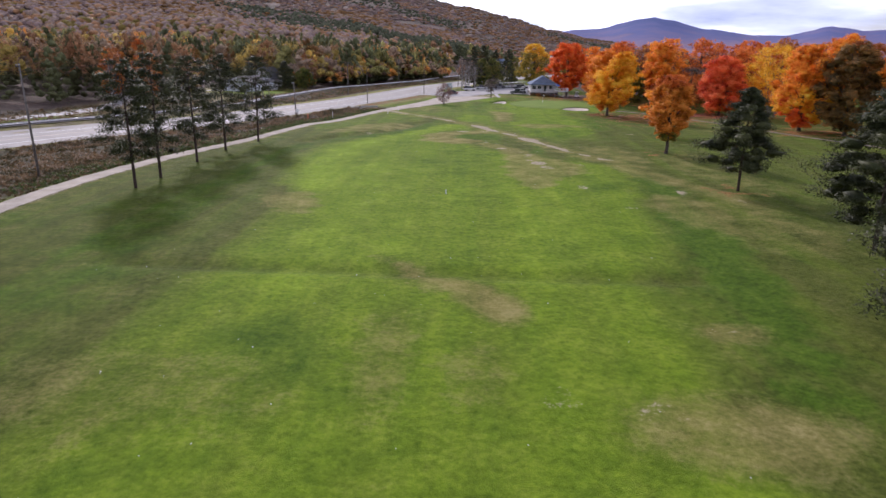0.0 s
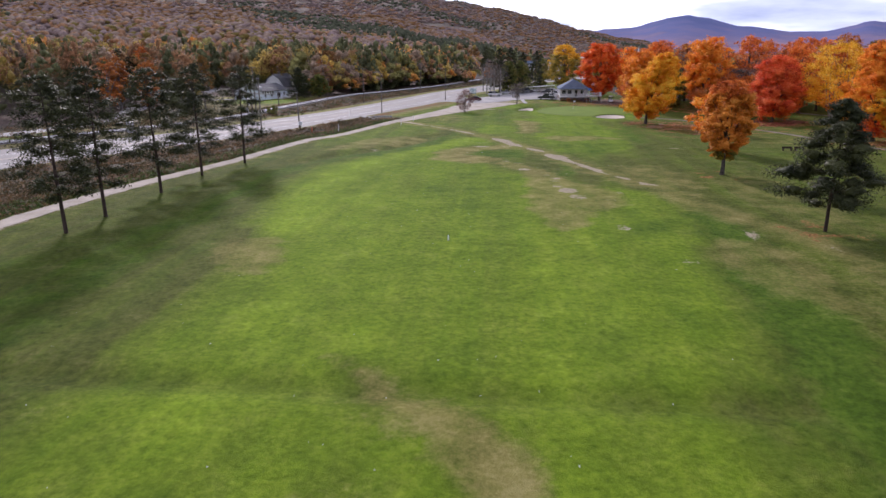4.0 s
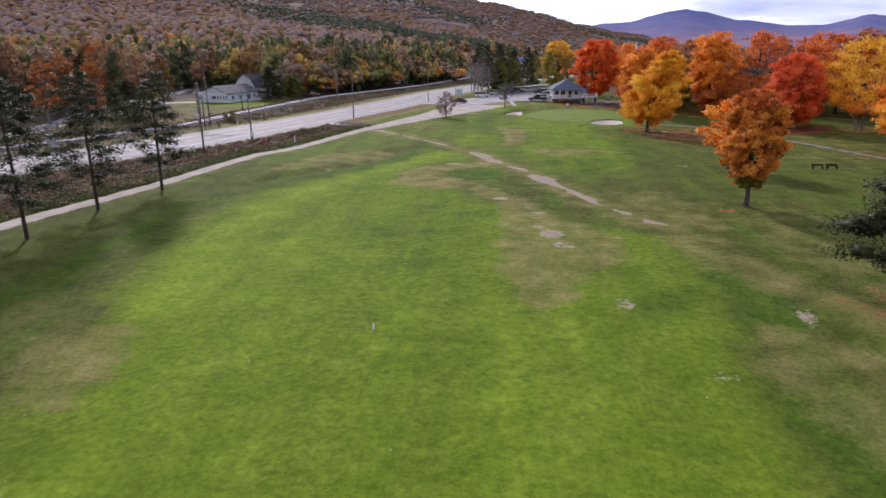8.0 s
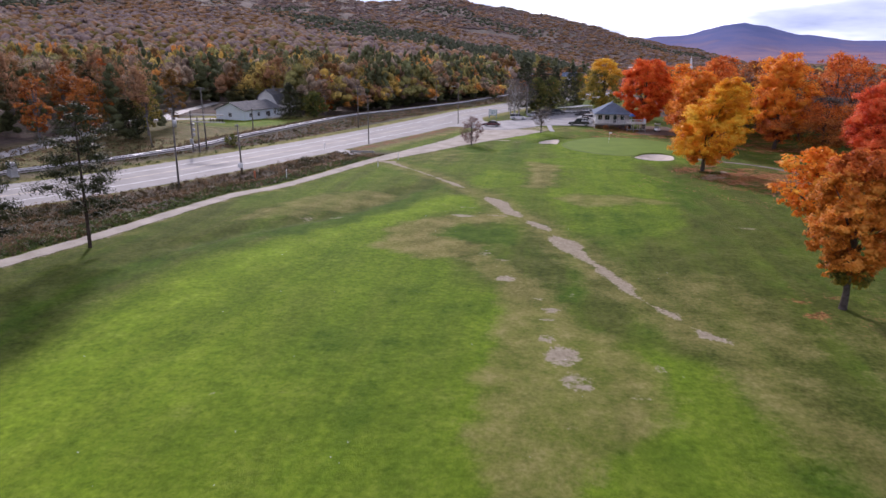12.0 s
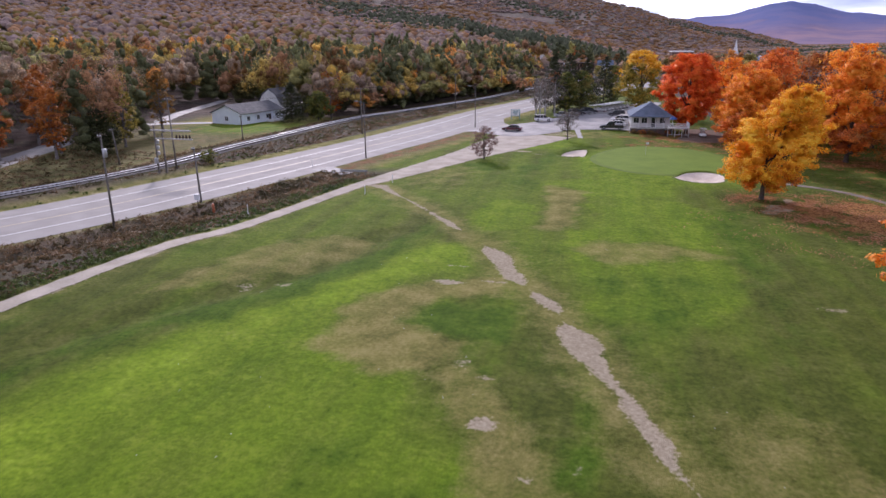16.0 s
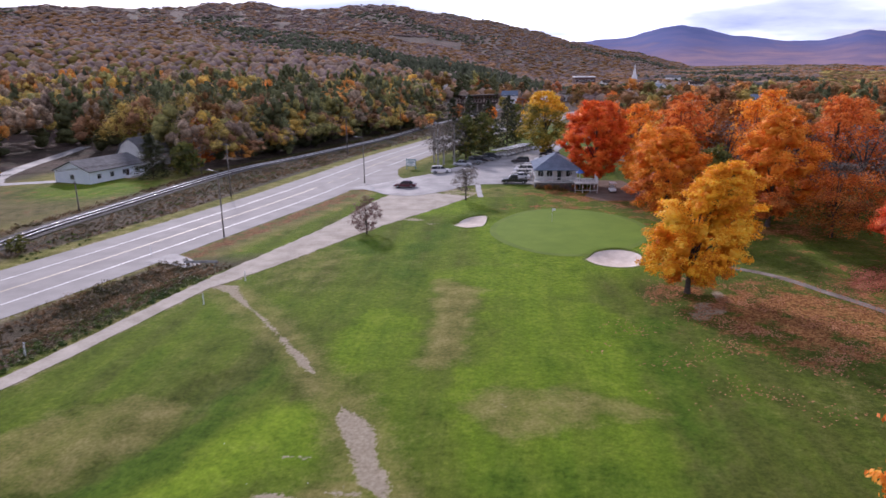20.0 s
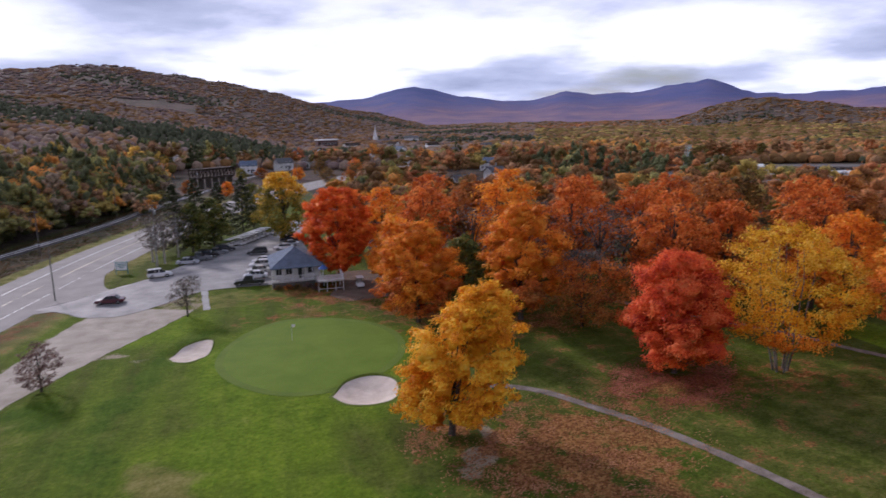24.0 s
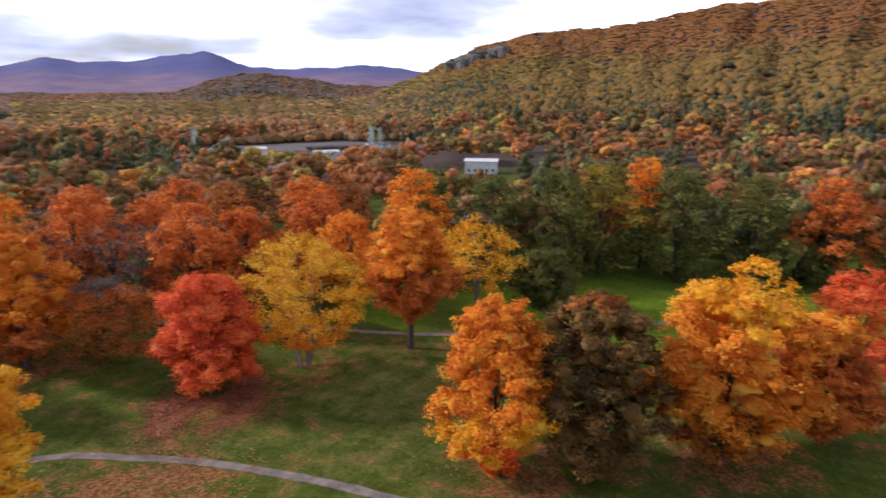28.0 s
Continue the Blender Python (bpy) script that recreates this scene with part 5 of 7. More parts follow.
def woodland(name, label, seed, count, r0, r1, az0, az1, quads, size0, grow, tints, conifer_share, tall=1.0, extra=None, core=1.0):
    """A wood as one object: crowns of loose leaf clumps and spires, scattered where the plan has trees."""
    rng = np.random.default_rng(seed)
    r = np.sqrt(rng.uniform(r0 ** 1.25, r1 ** 1.25, count) ** (2 / 1.25))
    az = np.radians(rng.uniform(az0, az1, count))
    x, y = CENTRE[0] + r * np.sin(az), CENTRE[1] + r * np.cos(az)
    ok = wood_allowed(x, y)
    x, y, r = x[ok], y[ok], r[ok]
    if extra is not None:
        x, y = np.append(x, extra[0]), np.append(y, extra[1])
        r = np.hypot(x - CENTRE[0], y - CENTRE[1])
    n = len(x)
    z = terrain(x, y)
    patch = np.sin(x * 0.023 + 1.3 * np.sin(y * 0.019)) + np.sin(y * 0.031 + 1.7 * np.sin(x * 0.021 + seed)) + rng.normal(0, 0.9, n)
    conifer = patch < np.quantile(patch, conifer_share)
    scale = 1 + np.clip(r - 300, 0, None) * grow
    w = rng.uniform(8.0, 14.0, n) * scale
    h = rng.uniform(12, 19, n) * tall
    w[conifer] *= 0.72
    pick = np.array(tints)[rng.integers(0, len(tints), n)]
    tint = TINTS[pick] * rng.uniform(0.75, 1.25, (n, 1))
    edge, _ = line_distance(x, y, RAIL)
    h = h * np.clip(0.45 + (edge - 5) / 26, 0.45, 1)
    w = w * np.clip(0.6 + (edge - 5) / 40, 0.6, 1)
    dark = rng.random(n) < 0.5
    tint[conifer] = np.where(dark[conifer][:, None], TINTS[5], TINTS[6]) * rng.uniform(0.8, 1.3, (conifer.sum(), 1))
    # every crown is built of lumpy boughs, fringed with loose leaf tufts
    B, T = lump_shape(1)
    k, m = len(B), 11
    d = directions(rng, n * m).reshape(n, m, 3)
    d[..., 2] = np.abs(d[..., 2]) * 1.25 - 0.35
    C = np.stack([d[..., 0] * w[:, None] * 0.33, d[..., 1] * w[:, None] * 0.33, h[:, None] * (0.58 + 0.30 * d[..., 2])], -1)
    R = np.stack([w[:, None] * rng.uniform(0.11, 0.22, (n, m))] * 2 + [h[:, None] * rng.uniform(0.08, 0.15, (n, m))], -1)
    f = np.broadcast_to(np.linspace(0.10, 0.93, m), (n, m))
    Cc = np.stack([rng.normal(0, 0.9, (n, m)), rng.normal(0, 0.9, (n, m)), h[:, None] * 1.05 * f], -1)
    Rc = np.stack([w[:, None] * 0.42 * (1 - f) ** 0.42 * rng.uniform(0.55, 1.15, (n, m)) + 0.3] * 2 + [np.broadcast_to(h[:, None] * 0.13, (n, m))], -1)
    C = np.where(conifer[:, None, None], Cc, C)
    R = np.where(conifer[:, None, None], Rc, R)
    R = R * core
    ground_at = np.stack([x, y, z], -1)
    V1 = (B[None, None] * (1 + rng.normal(0, 0.26, (n, m, k, 1)))) * R[:, :, None, :] + C[:, :, None, :] + ground_at[:, None, None, :]
    F1 = (T[None] + (np.arange(n * m) * k)[:, None, None]).reshape(-1, 3)
    q = quads
    pick = rng.integers(0, m, (n, q))
    u = directions(rng, n * q).reshape(n, q, 3)
    row = np.arange(n)[:, None]
    P = C[row, pick] + u * R[row, pick] / core * rng.uniform(0.55 + 0.35 * core, 1.38, (n, q, 1)) + ground_at[:, None, :]
    size = np.repeat(size0 * w / 8, q)
    V2, F2 = darts(rng, P.reshape(-1, 3), (u + np.array([0, 0, 0.4])).reshape(-1, 3), size * 1.05, size * 1.1, 0.5)
    nv = n * m * k
    me = np_mesh(name, np.vstack([V1.reshape(-1, 3), V2]), np.vstack([F1, F2 + nv]), M_FAR)
    me.polygons.foreach_set("use_smooth", [True] * len(me.polygons))
    col = np.ones((nv + len(V2), 4), np.float32)
    bough = tint[:, None, :] * rng.uniform(0.78, 1.25, (n, m, 1))
    col[:nv, :3] = np.repeat(bough.reshape(-1, 3), k, axis=0)
    col[nv:, :3] = np.repeat(bough[row, pick].reshape(-1, 3), 3, axis=0)
    a = me.attributes.new("tint", "FLOAT_COLOR", "POINT")
    a.data.foreach_set("color", col.ravel())
    tagged(new(name, me), label, "woodland", kind="stuff")


def rail_edge(seed, count):
    """Places for the young trees that crowd the far side of the railway."""
    rng = np.random.default_rng(seed)
    p = RAIL[(RAIL[:, 1] > 262) & (RAIL[:, 1] < 440)]
    i = rng.integers(0, len(p) - 1, count)
    d = p[i + 1, :2] - p[i, :2]
    d /= np.linalg.norm(d, axis=1)[:, None]
    off = rng.uniform(5.5, 26, count)
    x, y = p[i, 0] - d[:, 1] * off + rng.normal(0, 1, count), p[i, 1] + d[:, 0] * off + rng.normal(0, 1, count)
    ok = ~inside_polygon(x, y, CLEARING) & ~inside_polygon(x, y, TOWN_EDGE)
    return x[ok], y[ok]


woodland("west_wood", "mixed autumn woodland beyond the railway", 5, 1150, 215, 430, -62, -2, 220, 0.22, 0.0, [3, 0, 4, 4, 7, 0, 10, 8, 7, 3, 2, 4, 12], 0.32, 1.0, extra=rail_edge(15, 260), core=0.72)
woodland("west_wood_edge", "brown half-leafless poplars and dark pines at the wood's edge", 25, 330, 100, 216, -66, -20, 700, 0.15, 0.0, [0, 12, 7, 10, 0, 12, 7, 13, 0, 3], 0.14, 1.15, core=0.42)
woodland("east_wood", "rust and olive autumn woodland beyond the course", 6, 1700, 100, 480, -2, 96, 210, 0.23, 0.0, [0, 12, 1, 12, 2, 12, 13, 0, 1, 9, 3, 4], 0.13, 0.8, core=0.74)


def canopy(name, label, seed, count, r0, r1, az0, az1, detail, tints, conifer_share, grow, belts=False):
    """Far forest as one object: lumpy leaf domes and spires, each of its own shape."""
    rng = np.random.default_rng(seed)
    B, T = lump_shape(detail)
    r = rng.uniform(r0 ** 1.3, r1 ** 1.3, count) ** (1 / 1.3)
    az = np.radians(rng.uniform(az0, az1, count))
    x, y = CENTRE[0] + r * np.sin(az), CENTRE[1] + r * np.cos(az)
    ok = wood_allowed(x, y)
    x, y, r = x[ok], y[ok], r[ok]
    n = len(x)
    z = terrain(x, y)
    patch = np.sin(x * 0.011 + 1.3 * np.sin(y * 0.007)) + np.sin(y * 0.013 + 1.7 * np.sin(x * 0.009 + seed)) + rng.normal(0, 0.45, n)
    conifer = patch < np.quantile(patch, conifer_share)
    scale = 1 + np.clip(r - 400, 0, None) * grow
    w = rng.uniform(2.0, 4.4, n) * scale * np.interp(r, [500, 900], [1.0, 1.3])
    h = rng.uniform(2.2, 3.8, n) * np.sqrt(scale) * np.interp(r, [500, 900], [1.0, 0.45])
    w[conifer] *= 0.72
    h[conifer] *= 1.35
    tone = 0.9 * np.sin(x * 0.02 + seed) * np.sin(y * 0.017) + 0.8 * np.sin(x * 0.007 - y * 0.006 + seed) + rng.normal(0, 0.5, n)
    pick = np.array(tints)[np.clip(((tone + 1.8) / 3.6 * len(tints)).astype(int), 0, len(tints) - 1)]
    tint = TINTS[pick] * rng.uniform(0.88, 1.12, (n, 1))
    if belts:
        # evergreens at the foot of the hill, olive above them, russet towards the top
        up = z + 9 * np.sin(x * 0.013 + y * 0.004) + 6 * np.sin(y * 0.021) + rng.normal(0, 7, n)
        conifer = rng.random(n) < np.where(up < 24, np.interp(np.degrees(az[ok]), [46, 56], [0.10, 0.70]), 0.04)
        olive, russet = np.array((0.172, 0.118, 0.034)), np.array((0.250, 0.102, 0.036))
        share = np.interp(np.degrees(az[ok]), [47, 57], [0.0, 0.75])[:, None]
        tint = (olive + (russet - olive) * np.clip((up - 48) / 40, 0, 1)[:, None]) * share + (1 - share) * tint
    tint[conifer] = np.array((0.070, 0.078, 0.046)) * rng.uniform(0.8, 1.35, (conifer.sum(), 1))
    k = len(B)
    D = B[None] * (1 + rng.normal(0, 0.10, (n, k, 1)))
    taper = np.where(conifer[:, None], np.clip(0.80 - 0.28 * D[..., 2], 0.3, 1.1), 1.0)
    V = np.stack([D[..., 0] * w[:, None] * taper + x[:, None], D[..., 1] * w[:, None] * taper + y[:, None], D[..., 2] * h[:, None] + (z + h * 0.75)[:, None]], -1).reshape(-1, 3)
    F = (T[None] + (np.arange(n) * k)[:, None, None]).reshape(-1, 3)
    me = np_mesh(name, V, F, M_CANOPY)
    me.polygons.foreach_set("use_smooth", [True] * len(me.polygons))
    col = np.ones((len(V), 4), np.float32)
    col[:, :3] = np.repeat(tint, k, axis=0)
    a = me.attributes.new("tint", "FLOAT_COLOR", "POINT")
    a.data.foreach_set("color", col.ravel())
    tagged(new(name, me), label, "woodland", kind="stuff")


canopy("west_foothill_wood", "muted brown and dark green forest on the western foothills", 7, 6000, 400, 760, -62, 24, 1, [10, 11, 12, 10, 0, 11, 13, 10, 0, 11, 10], 0.20, 0.0006)
canopy("east_foothill_wood", "rust, gold and olive forest on the eastern foothills", 17, 8000, 400, 760, 20, 96, 1, [12, 0, 1, 12, 13, 0, 2, 12, 13, 1, 12], 0.10, 0.0009, belts=True)
canopy("west_slope_wood", "brown leafless and dark evergreen forest on the slope", 27, 7200, 700, 1030, -62, -2, 1, [11, 12, 10, 0, 11, 12, 11, 10, 12], 0.26, 0.0001)
canopy("valley_wood", "muted brown and green forest on the valley floor", 28, 7000, 700, 2300, -3, 24, 1, [11, 12, 0, 11, 12, 10, 11, 12], 0.16, 0.0002)
canopy("east_slope_wood", "olive and russet forest on the hillside", 37, 14000, 700, 1350, 24, 96, 1, [13, 12, 13, 0, 12, 13, 3, 12, 13], 0.05, 0.0005, belts=True)
canopy("west_ridge_wood", "distant leafless hardwoods and dark conifers on the ridge", 8, 9000, 1500, 2250, -62, -2, 1, [11, 11, 10, 0, 11, 11, 10], 0.14, 0.0004)
canopy("east_ridge_wood", "distant russet and olive forest on the far hill", 18, 4600, 1250, 2300, 20, 58, 1, [12, 10, 12, 12, 10, 9, 12], 0.07, 0.0002)

broadleaf("bush", "small dark green bush beside the railway", -52.2, 190.0, 2.2, 3.0, "green", base=0.02, n=900, size=0.16, seed=201, clumps=24, category="shrub")
for i, (tx, ty, th) in enumerate(((-96, 222, 16), (-118, 236, 17), (-108, 226, 15), (-79, 196, 9))):
    pine("pine_tree", "dark bushy pine at the wood's edge", tx, ty, th, 8.0, base=0.06, seed=210 + i, pads=60, n=5000, size=0.33, shape=0.6)
for i, (tx, ty, th, tw, leaf) in enumerate(((14, 410, 6, 6, "amber"), (56, 392, 7, 7, "olive"), (66, 418, 8, 8, "rust"), (36, 440, 5, 6, "olive"), (60, 452, 7, 8, "brown"), (20, 472, 6, 6, "poplar"), (-2, 425, 6, 6, "rust"), (74, 452, 9, 9, "brown"), (48, 476, 6, 7, "amber"), (80, 490, 9, 9, "orange"), (30, 486, 5, 6, "rust"), (62, 502, 8, 8, "brown"))):
    broadleaf("shade_tree", "small autumn tree beside the road into town", tx, ty, th, tw, leaf, base=0.08, n=1800, size=0.32, seed=260 + i, clumps=50)


# ---- green, bunkers, car park ----
def disc(name, outline, mat, label, category, lift, rings=8, kind="structure"):
    """A filled outline that follows the ground."""
    p = np.array(outline)
    c = p.mean(0)
    V, F = [(*c, 0)], []
    n = len(p)
    for r in range(1, rings + 1):
        for q in c + (p - c) * r / rings:
            V.append((*q, 0))
    V = np.array(V, float)
    V[:, 2] = terrain(V[:, 0], V[:, 1]) + lift
    for i in range(n):
        j = (i + 1) % n
        F.append((0, 1 + i, 1 + j, 1 + j))
        for r in range(1, rings):
            a, b = 1 + (r - 1) * n, 1 + r * n
            F.append((a + i, b + i, b + j, a + j))
    bm = bmesh.new()
    vs = [bm.verts.new(v) for v in V]
    for f in F:
        bm.faces.new([vs[k] for k in dict.fromkeys(f)])
    me = bpy.data.meshes.new(name)
    bm.to_mesh(me)
    bm.free()
    me.materials.append(mat)
    me.polygons.foreach_set("use_smooth", [True] * len(me.polygons))
    return tagged(new(name, me), label, category, kind=kind)


gx, gy, grx, gry = GREEN
oval = [(gx + grx * math.cos(a) * (1 + 0.05 * math.sin(2 * a + 1)), gy + gry * math.sin(a) * (1 + 0.04 * math.cos(3 * a))) for a in np.linspace(0, 2 * math.pi, 72, endpoint=False)]
disc("collar", [(gx + (x - gx) * 1.09, gy + (y - gy) * 1.08) for x, y in oval], mottled("collar_grass", (0.10, 0.155, 0.02), (0.15, 0.21, 0.03), 0.3, 0.9, fine=30), "slightly longer mown collar round the putting green", "grass", 0.03, 14)
disc("putting_green", oval, M_GREEN, "smooth closely mown putting green", "putting green", 0.045, 12)
for k, poly in enumerate(BUNKERS):
    line = smooth_line([(*p, 0) for p in poly + [poly[0]]], 0.5)[:-1, :2]
    c = line.mean(0)
    b = disc("sand_bunker", [tuple(p) for p in line], M_SAND, "greenside bunker of pale sand with a raised grass lip", "bunker", 0.06, 6)
    out, inn = c + (line - c) * 1.10, c + (line - c) * 0.97
    V = []
    for p, q in zip(inn, out):
        zi, zo = terrain1(*p) + 0.05, terrain1(*q)
        far_side = 0.14 + 0.14 * max(0, (p[1] - c[1]) / 4)
        V += [(*p, zi), (*(p * 0.55 + q * 0.45), zi + far_side), (*q, zo - 0.02)]
    n = len(inn)
    F = [(3 * i + s, 3 * ((i + 1) % n) + s, 3 * ((i + 1) % n) + s + 1, 3 * i + s + 1) for i in range(n) for s in (0, 1)]
    part("grass_lip", np_mesh("grass_lip", V, F, M_LIP), parent=b, label="shaggy dark grass lip", smooth=True)

t = thing("flagstick", "thin white flagstick with a small pale flag", "flagstick", 25.4, 211.0)
bm = bmesh.new()
tube(bm, [(0, 0, 0), (0, 0, 2.3)], [0.02, 0.015], 8)
part("stick", bm, M_WHITE, t)
bm = bmesh.new()
box(bm, 0.015, -0.006, 1.9, 0.5, 0.006, 2.28)
part("flag", bm, M_WHITE, t)

LOT = smooth_line([(-15.0, 243, 0), (-8.8, 246.0, 0), (-3.5, 249.5, 0), (-1.0, 253.5, 0), (1.5, 258, 0), (5.0, 265, 0), (10, 274.5, 0), (16, 286, 0), (22, 300, 0), (29, 318, 0), (34, 330, 0), (39, 326, 0), (36.5, 312, 0), (34, 300, 0), (33.5, 290, 0), (34, 272, 0), (33.8, 258, 0), (33, 246, 0), (24.5, 244.8, 0), (12.2, 244.0, 0), (6.0, 238, 0), (0.0, 233.5, 0), (-6, 235, 0), (-9.5, 239, 0), (-15.0, 243, 0)], 1.5)[:-1, :2]
disc("car_park", [tuple(p) for p in LOT], M_LOT, "worn grey asphalt car park in front of the clubhouse", "car park", 0.09, 16)
disc("road_mouth", [tuple(p) for p in smooth_line([(-22.5, 243, 0), (-15.5, 240.5, 0), (-9.0, 241.5, 0), (-4, 246, 0), (-3.8, 250.5, 0), (-6.2, 256.0, 0), (-7.5, 263.5, 0), (-8.6, 272.0, 0), (-12, 274, 0), (-20, 262, 0), (-22.5, 243, 0)], 1.0)[:-1, :2]], M_ASPHALT, "asphalt entrance where the car park meets the road", "road", 0.075, 8)
ribbon("walkway", smooth_line([(13.2, 232.0, 0.55), (12.7, 238, 0.55), (12.3, 244.5, 0.6)], 0.8), None, 0.07, mottled("concrete", (0.36, 0.35, 0.33), (0.50, 0.49, 0.47), 1.0, 0.9), "narrow concrete walk from the car park to the green", "path", across=2)
disc("culvert_apron", [(-31.5, 186.0), (-29.6, 190.6), (-26.5, 188.6), (-23.6, 186.0), (-25.0, 184.6), (-28.0, 185.6)], M_LOT, "short paved apron beside the road", "pavement", 0.10, 3)
disc("dirt_yard", [(36, 229), (33.5, 234), (36.0, 241), (37, 252), (44, 252), (46, 240), (43, 230)], mottled("packed_earth", (0.13, 0.095, 0.075), (0.22, 0.165, 0.13), 0.5, 0.95), "packed brown earth yard beside the clubhouse", "ground", 0.05, 5)

# ---- railway ----
def rail_strip(shift):
    p = RAIL_FINE[:, :2]
    d = np.gradient(p, axis=0)
    d /= np.linalg.norm(d, axis=1)[:, None]
    nrm = np.stack([d[:, 1], -d[:, 0]], -1)
    z = terrain(p[:, 0], p[:, 1])
    n = len(p)
    V = []
    for u, h in ((-0.055, 0.20), (-0.045, 0.36), (0.045, 0.36), (0.055, 0.20)):
        q = p + nrm * (shift + u)
        V.append(np.stack([q[:, 0], q[:, 1], z + h], -1))
    V = np.stack(V, 1).reshape(-1, 3)
    idx = np.arange(n * 4).reshape(n, 4)
    F = np.stack([idx[:-1, :-1], idx[:-1, 1:], idx[1:, 1:], idx[1:, :-1]], -1).reshape(-1, 4)
    part("rail", np_mesh("rail", V, F, M_RAIL), parent=bed, label="polished steel rail")


rail_strip(-0.75)
rail_strip(0.75)


def ties():
    p = smooth_line(RAIL[(RAIL[:, 1] > 90) & (RAIL[:, 1] < 400)], 0.62)[:, :2]
    d = np.gradient(p, axis=0)
    d /= np.linalg.norm(d, axis=1)[:, None]
    nrm = np.stack([d[:, 1], -d[:, 0]], -1)
    z = terrain(p[:, 0], p[:, 1])
    V = []
    for sx, sy, h in ((-1, -1, .1), (1, -1, .1), (1, 1, .1), (-1, 1, .1), (-1, -1, .24), (1, -1, .24), (1, 1, .24), (-1, 1, .24)):
        q = p + nrm * 1.3 * sx + d * 0.12 * sy
        V.append(np.stack([q[:, 0], q[:, 1], z + h], -1))
    V = np.stack(V, 1).reshape(-1, 3)
    base = (np.arange(len(p)) * 8)[:, None, None]
    F = (np.array([(4, 5, 6, 7), (0, 1, 5, 4), (1, 2, 6, 5), (2, 3, 7, 6), (3, 0, 4, 7)])[None] + base).reshape(-1, 4)
    tagged(part("ties", np_mesh("ties", V, F, M_TIE), parent=bed), "dark timber sleepers", kind="stuff")


ties()


# ---- poles, wires, posts, signs ----
def utility_pole(x, y, h, rz=0.0, arm=2.4, arms=1, transformer=False, tilt=0.0, label="weathered wooden utility pole with a crossarm", r=0.15):
    t = thing("utility_pole", label, "utility pole", x, y, rz=rz)
    t.matrix_basis = t.matrix_basis @ pose(0, 0, 0, 0, tilt, 0)
    bm = bmesh.new()
    tube(bm, [(0, 0, -0.3), (0, 0, h * 0.5), (0, 0, h)], [r, r * 0.85, r * 0.62], 10)
    part("pole", bm, M_POLE, t, smooth=True)
    for a in range(arms):
        z = h - 0.35 - a * 1.0
        bm = bmesh.new()
        box(bm, -arm / 2, -0.20, z - 0.07, arm / 2, -0.09, z + 0.07, 0.01)
        ca = part("crossarm", bm, M_POLE, t)
        for px in (-arm / 2 + 0.12, -arm / 6, arm / 6, arm / 2 - 0.12):
            bm = bmesh.new()
            tube(bm, [(px, -0.145, z + 0.07), (px, -0.145, z + 0.16), (px, -0.145, z + 0.24)], [0.02, 0.055, 0.035], 8)
            part("insulator", bm, M_STEEL, ca)
    if transformer:
        bm = bmesh.new()
        tube(bm, [(0.42, 0, h - 2.7), (0.42, 0, h - 2.65), (0.42, 0, h - 1.75), (0.42, 0, h - 1.7)], [0.18, 0.26, 0.26, 0.16], 12)
        part("transformer", bm, M_STEEL, t, "grey canister transformer", smooth=True)
    return t


def light_pole(x, y, h, rz, label="slim metal street light pole beside the road"):
    t = thing("street_lamp", label, "street lamp", x, y, rz=rz)
    bm = bmesh.new()
    tube(bm, [(0, 0, -0.2), (0, 0, h * 0.5), (0, 0, h)], [0.13, 0.10, 0.07], 10)
    part("pole", bm, M_POLE, t, smooth=True)
    bm = bmesh.new()
    tube(bm, [(0, 0, h - 0.3), (0.8, 0, h - 0.02), (1.6, 0, h + 0.05)], [0.035, 0.03, 0.03], 6)
    part("arm", bm, M_STEEL, t)
    bm = bmesh.new()
    box(bm, 1.5, -0.11, h - 0.06, 2.1, 0.11, h + 0.10, 0.04)
    part("lamp_head", bm, M_STEEL, t)
    return t


def sagging_wire(a, b, sag, r=0.018):
    bm = bmesh.new()
    a, b = Vector(a), Vector(b)
    n = 14
    pts = [a.lerp(b, i / n) - Vector((0, 0, sag * 4 * (i / n) * (1 - i / n))) for i in range(n + 1)]
    tube(bm, pts, [r] * (n + 1), 4)
    ob = part("overhead_wire", bm, M_STAIN)
    tagged(ob, "thin dark overhead wire strung between poles", "wire", group="overhead wires")


# tall poles west of the road, slim poles along its near shoulder
WEST_POLES = [(-92.0, 112.0, 11.0, 0.0), (-72.5, 146.0, 11.0, 0.0), (-53.6, 181.8, 11.8, -2.0), (-37.2, 232.5, 10.8, 0.0), (-26.8, 296.0, 11.0, 0.0), (-19.4, 356.0, 11.0, 0.0)]
for (px, py, ph, tl) in WEST_POLES:
    utility_pole(px, py, ph, rz=-22, tilt=tl)
for (x0, y0, h0, _), (x1, y1, h1, _) in zip(WEST_POLES, WEST_POLES[1:]):
    for off in (-1.05, 0.0, 1.05):
        sagging_wire((x0 + off, y0, terrain1(x0, y0) + h0 - 0.1), (x1 + off, y1, terrain1(x1, y1) + h1 - 0.1), 1.1)
utility_pole(-68.0, 186.5, 6.6, tilt=-6, arm=1.0, label="short leaning wooden pole beyond the railway")
utility_pole(-59.2, 216.2, 5.6, arm=0.6, label="short grey wooden post pole beside the railway")
utility_pole(-55.4, 260.8, 6.6, arm=0.8, label="short wooden pole beside the railway")
NEAR_POLES = [(-47.6, 79.6, 13.2), (-40.4, 147.5, 11.2), (-36.9, 161.0, 7.6)]
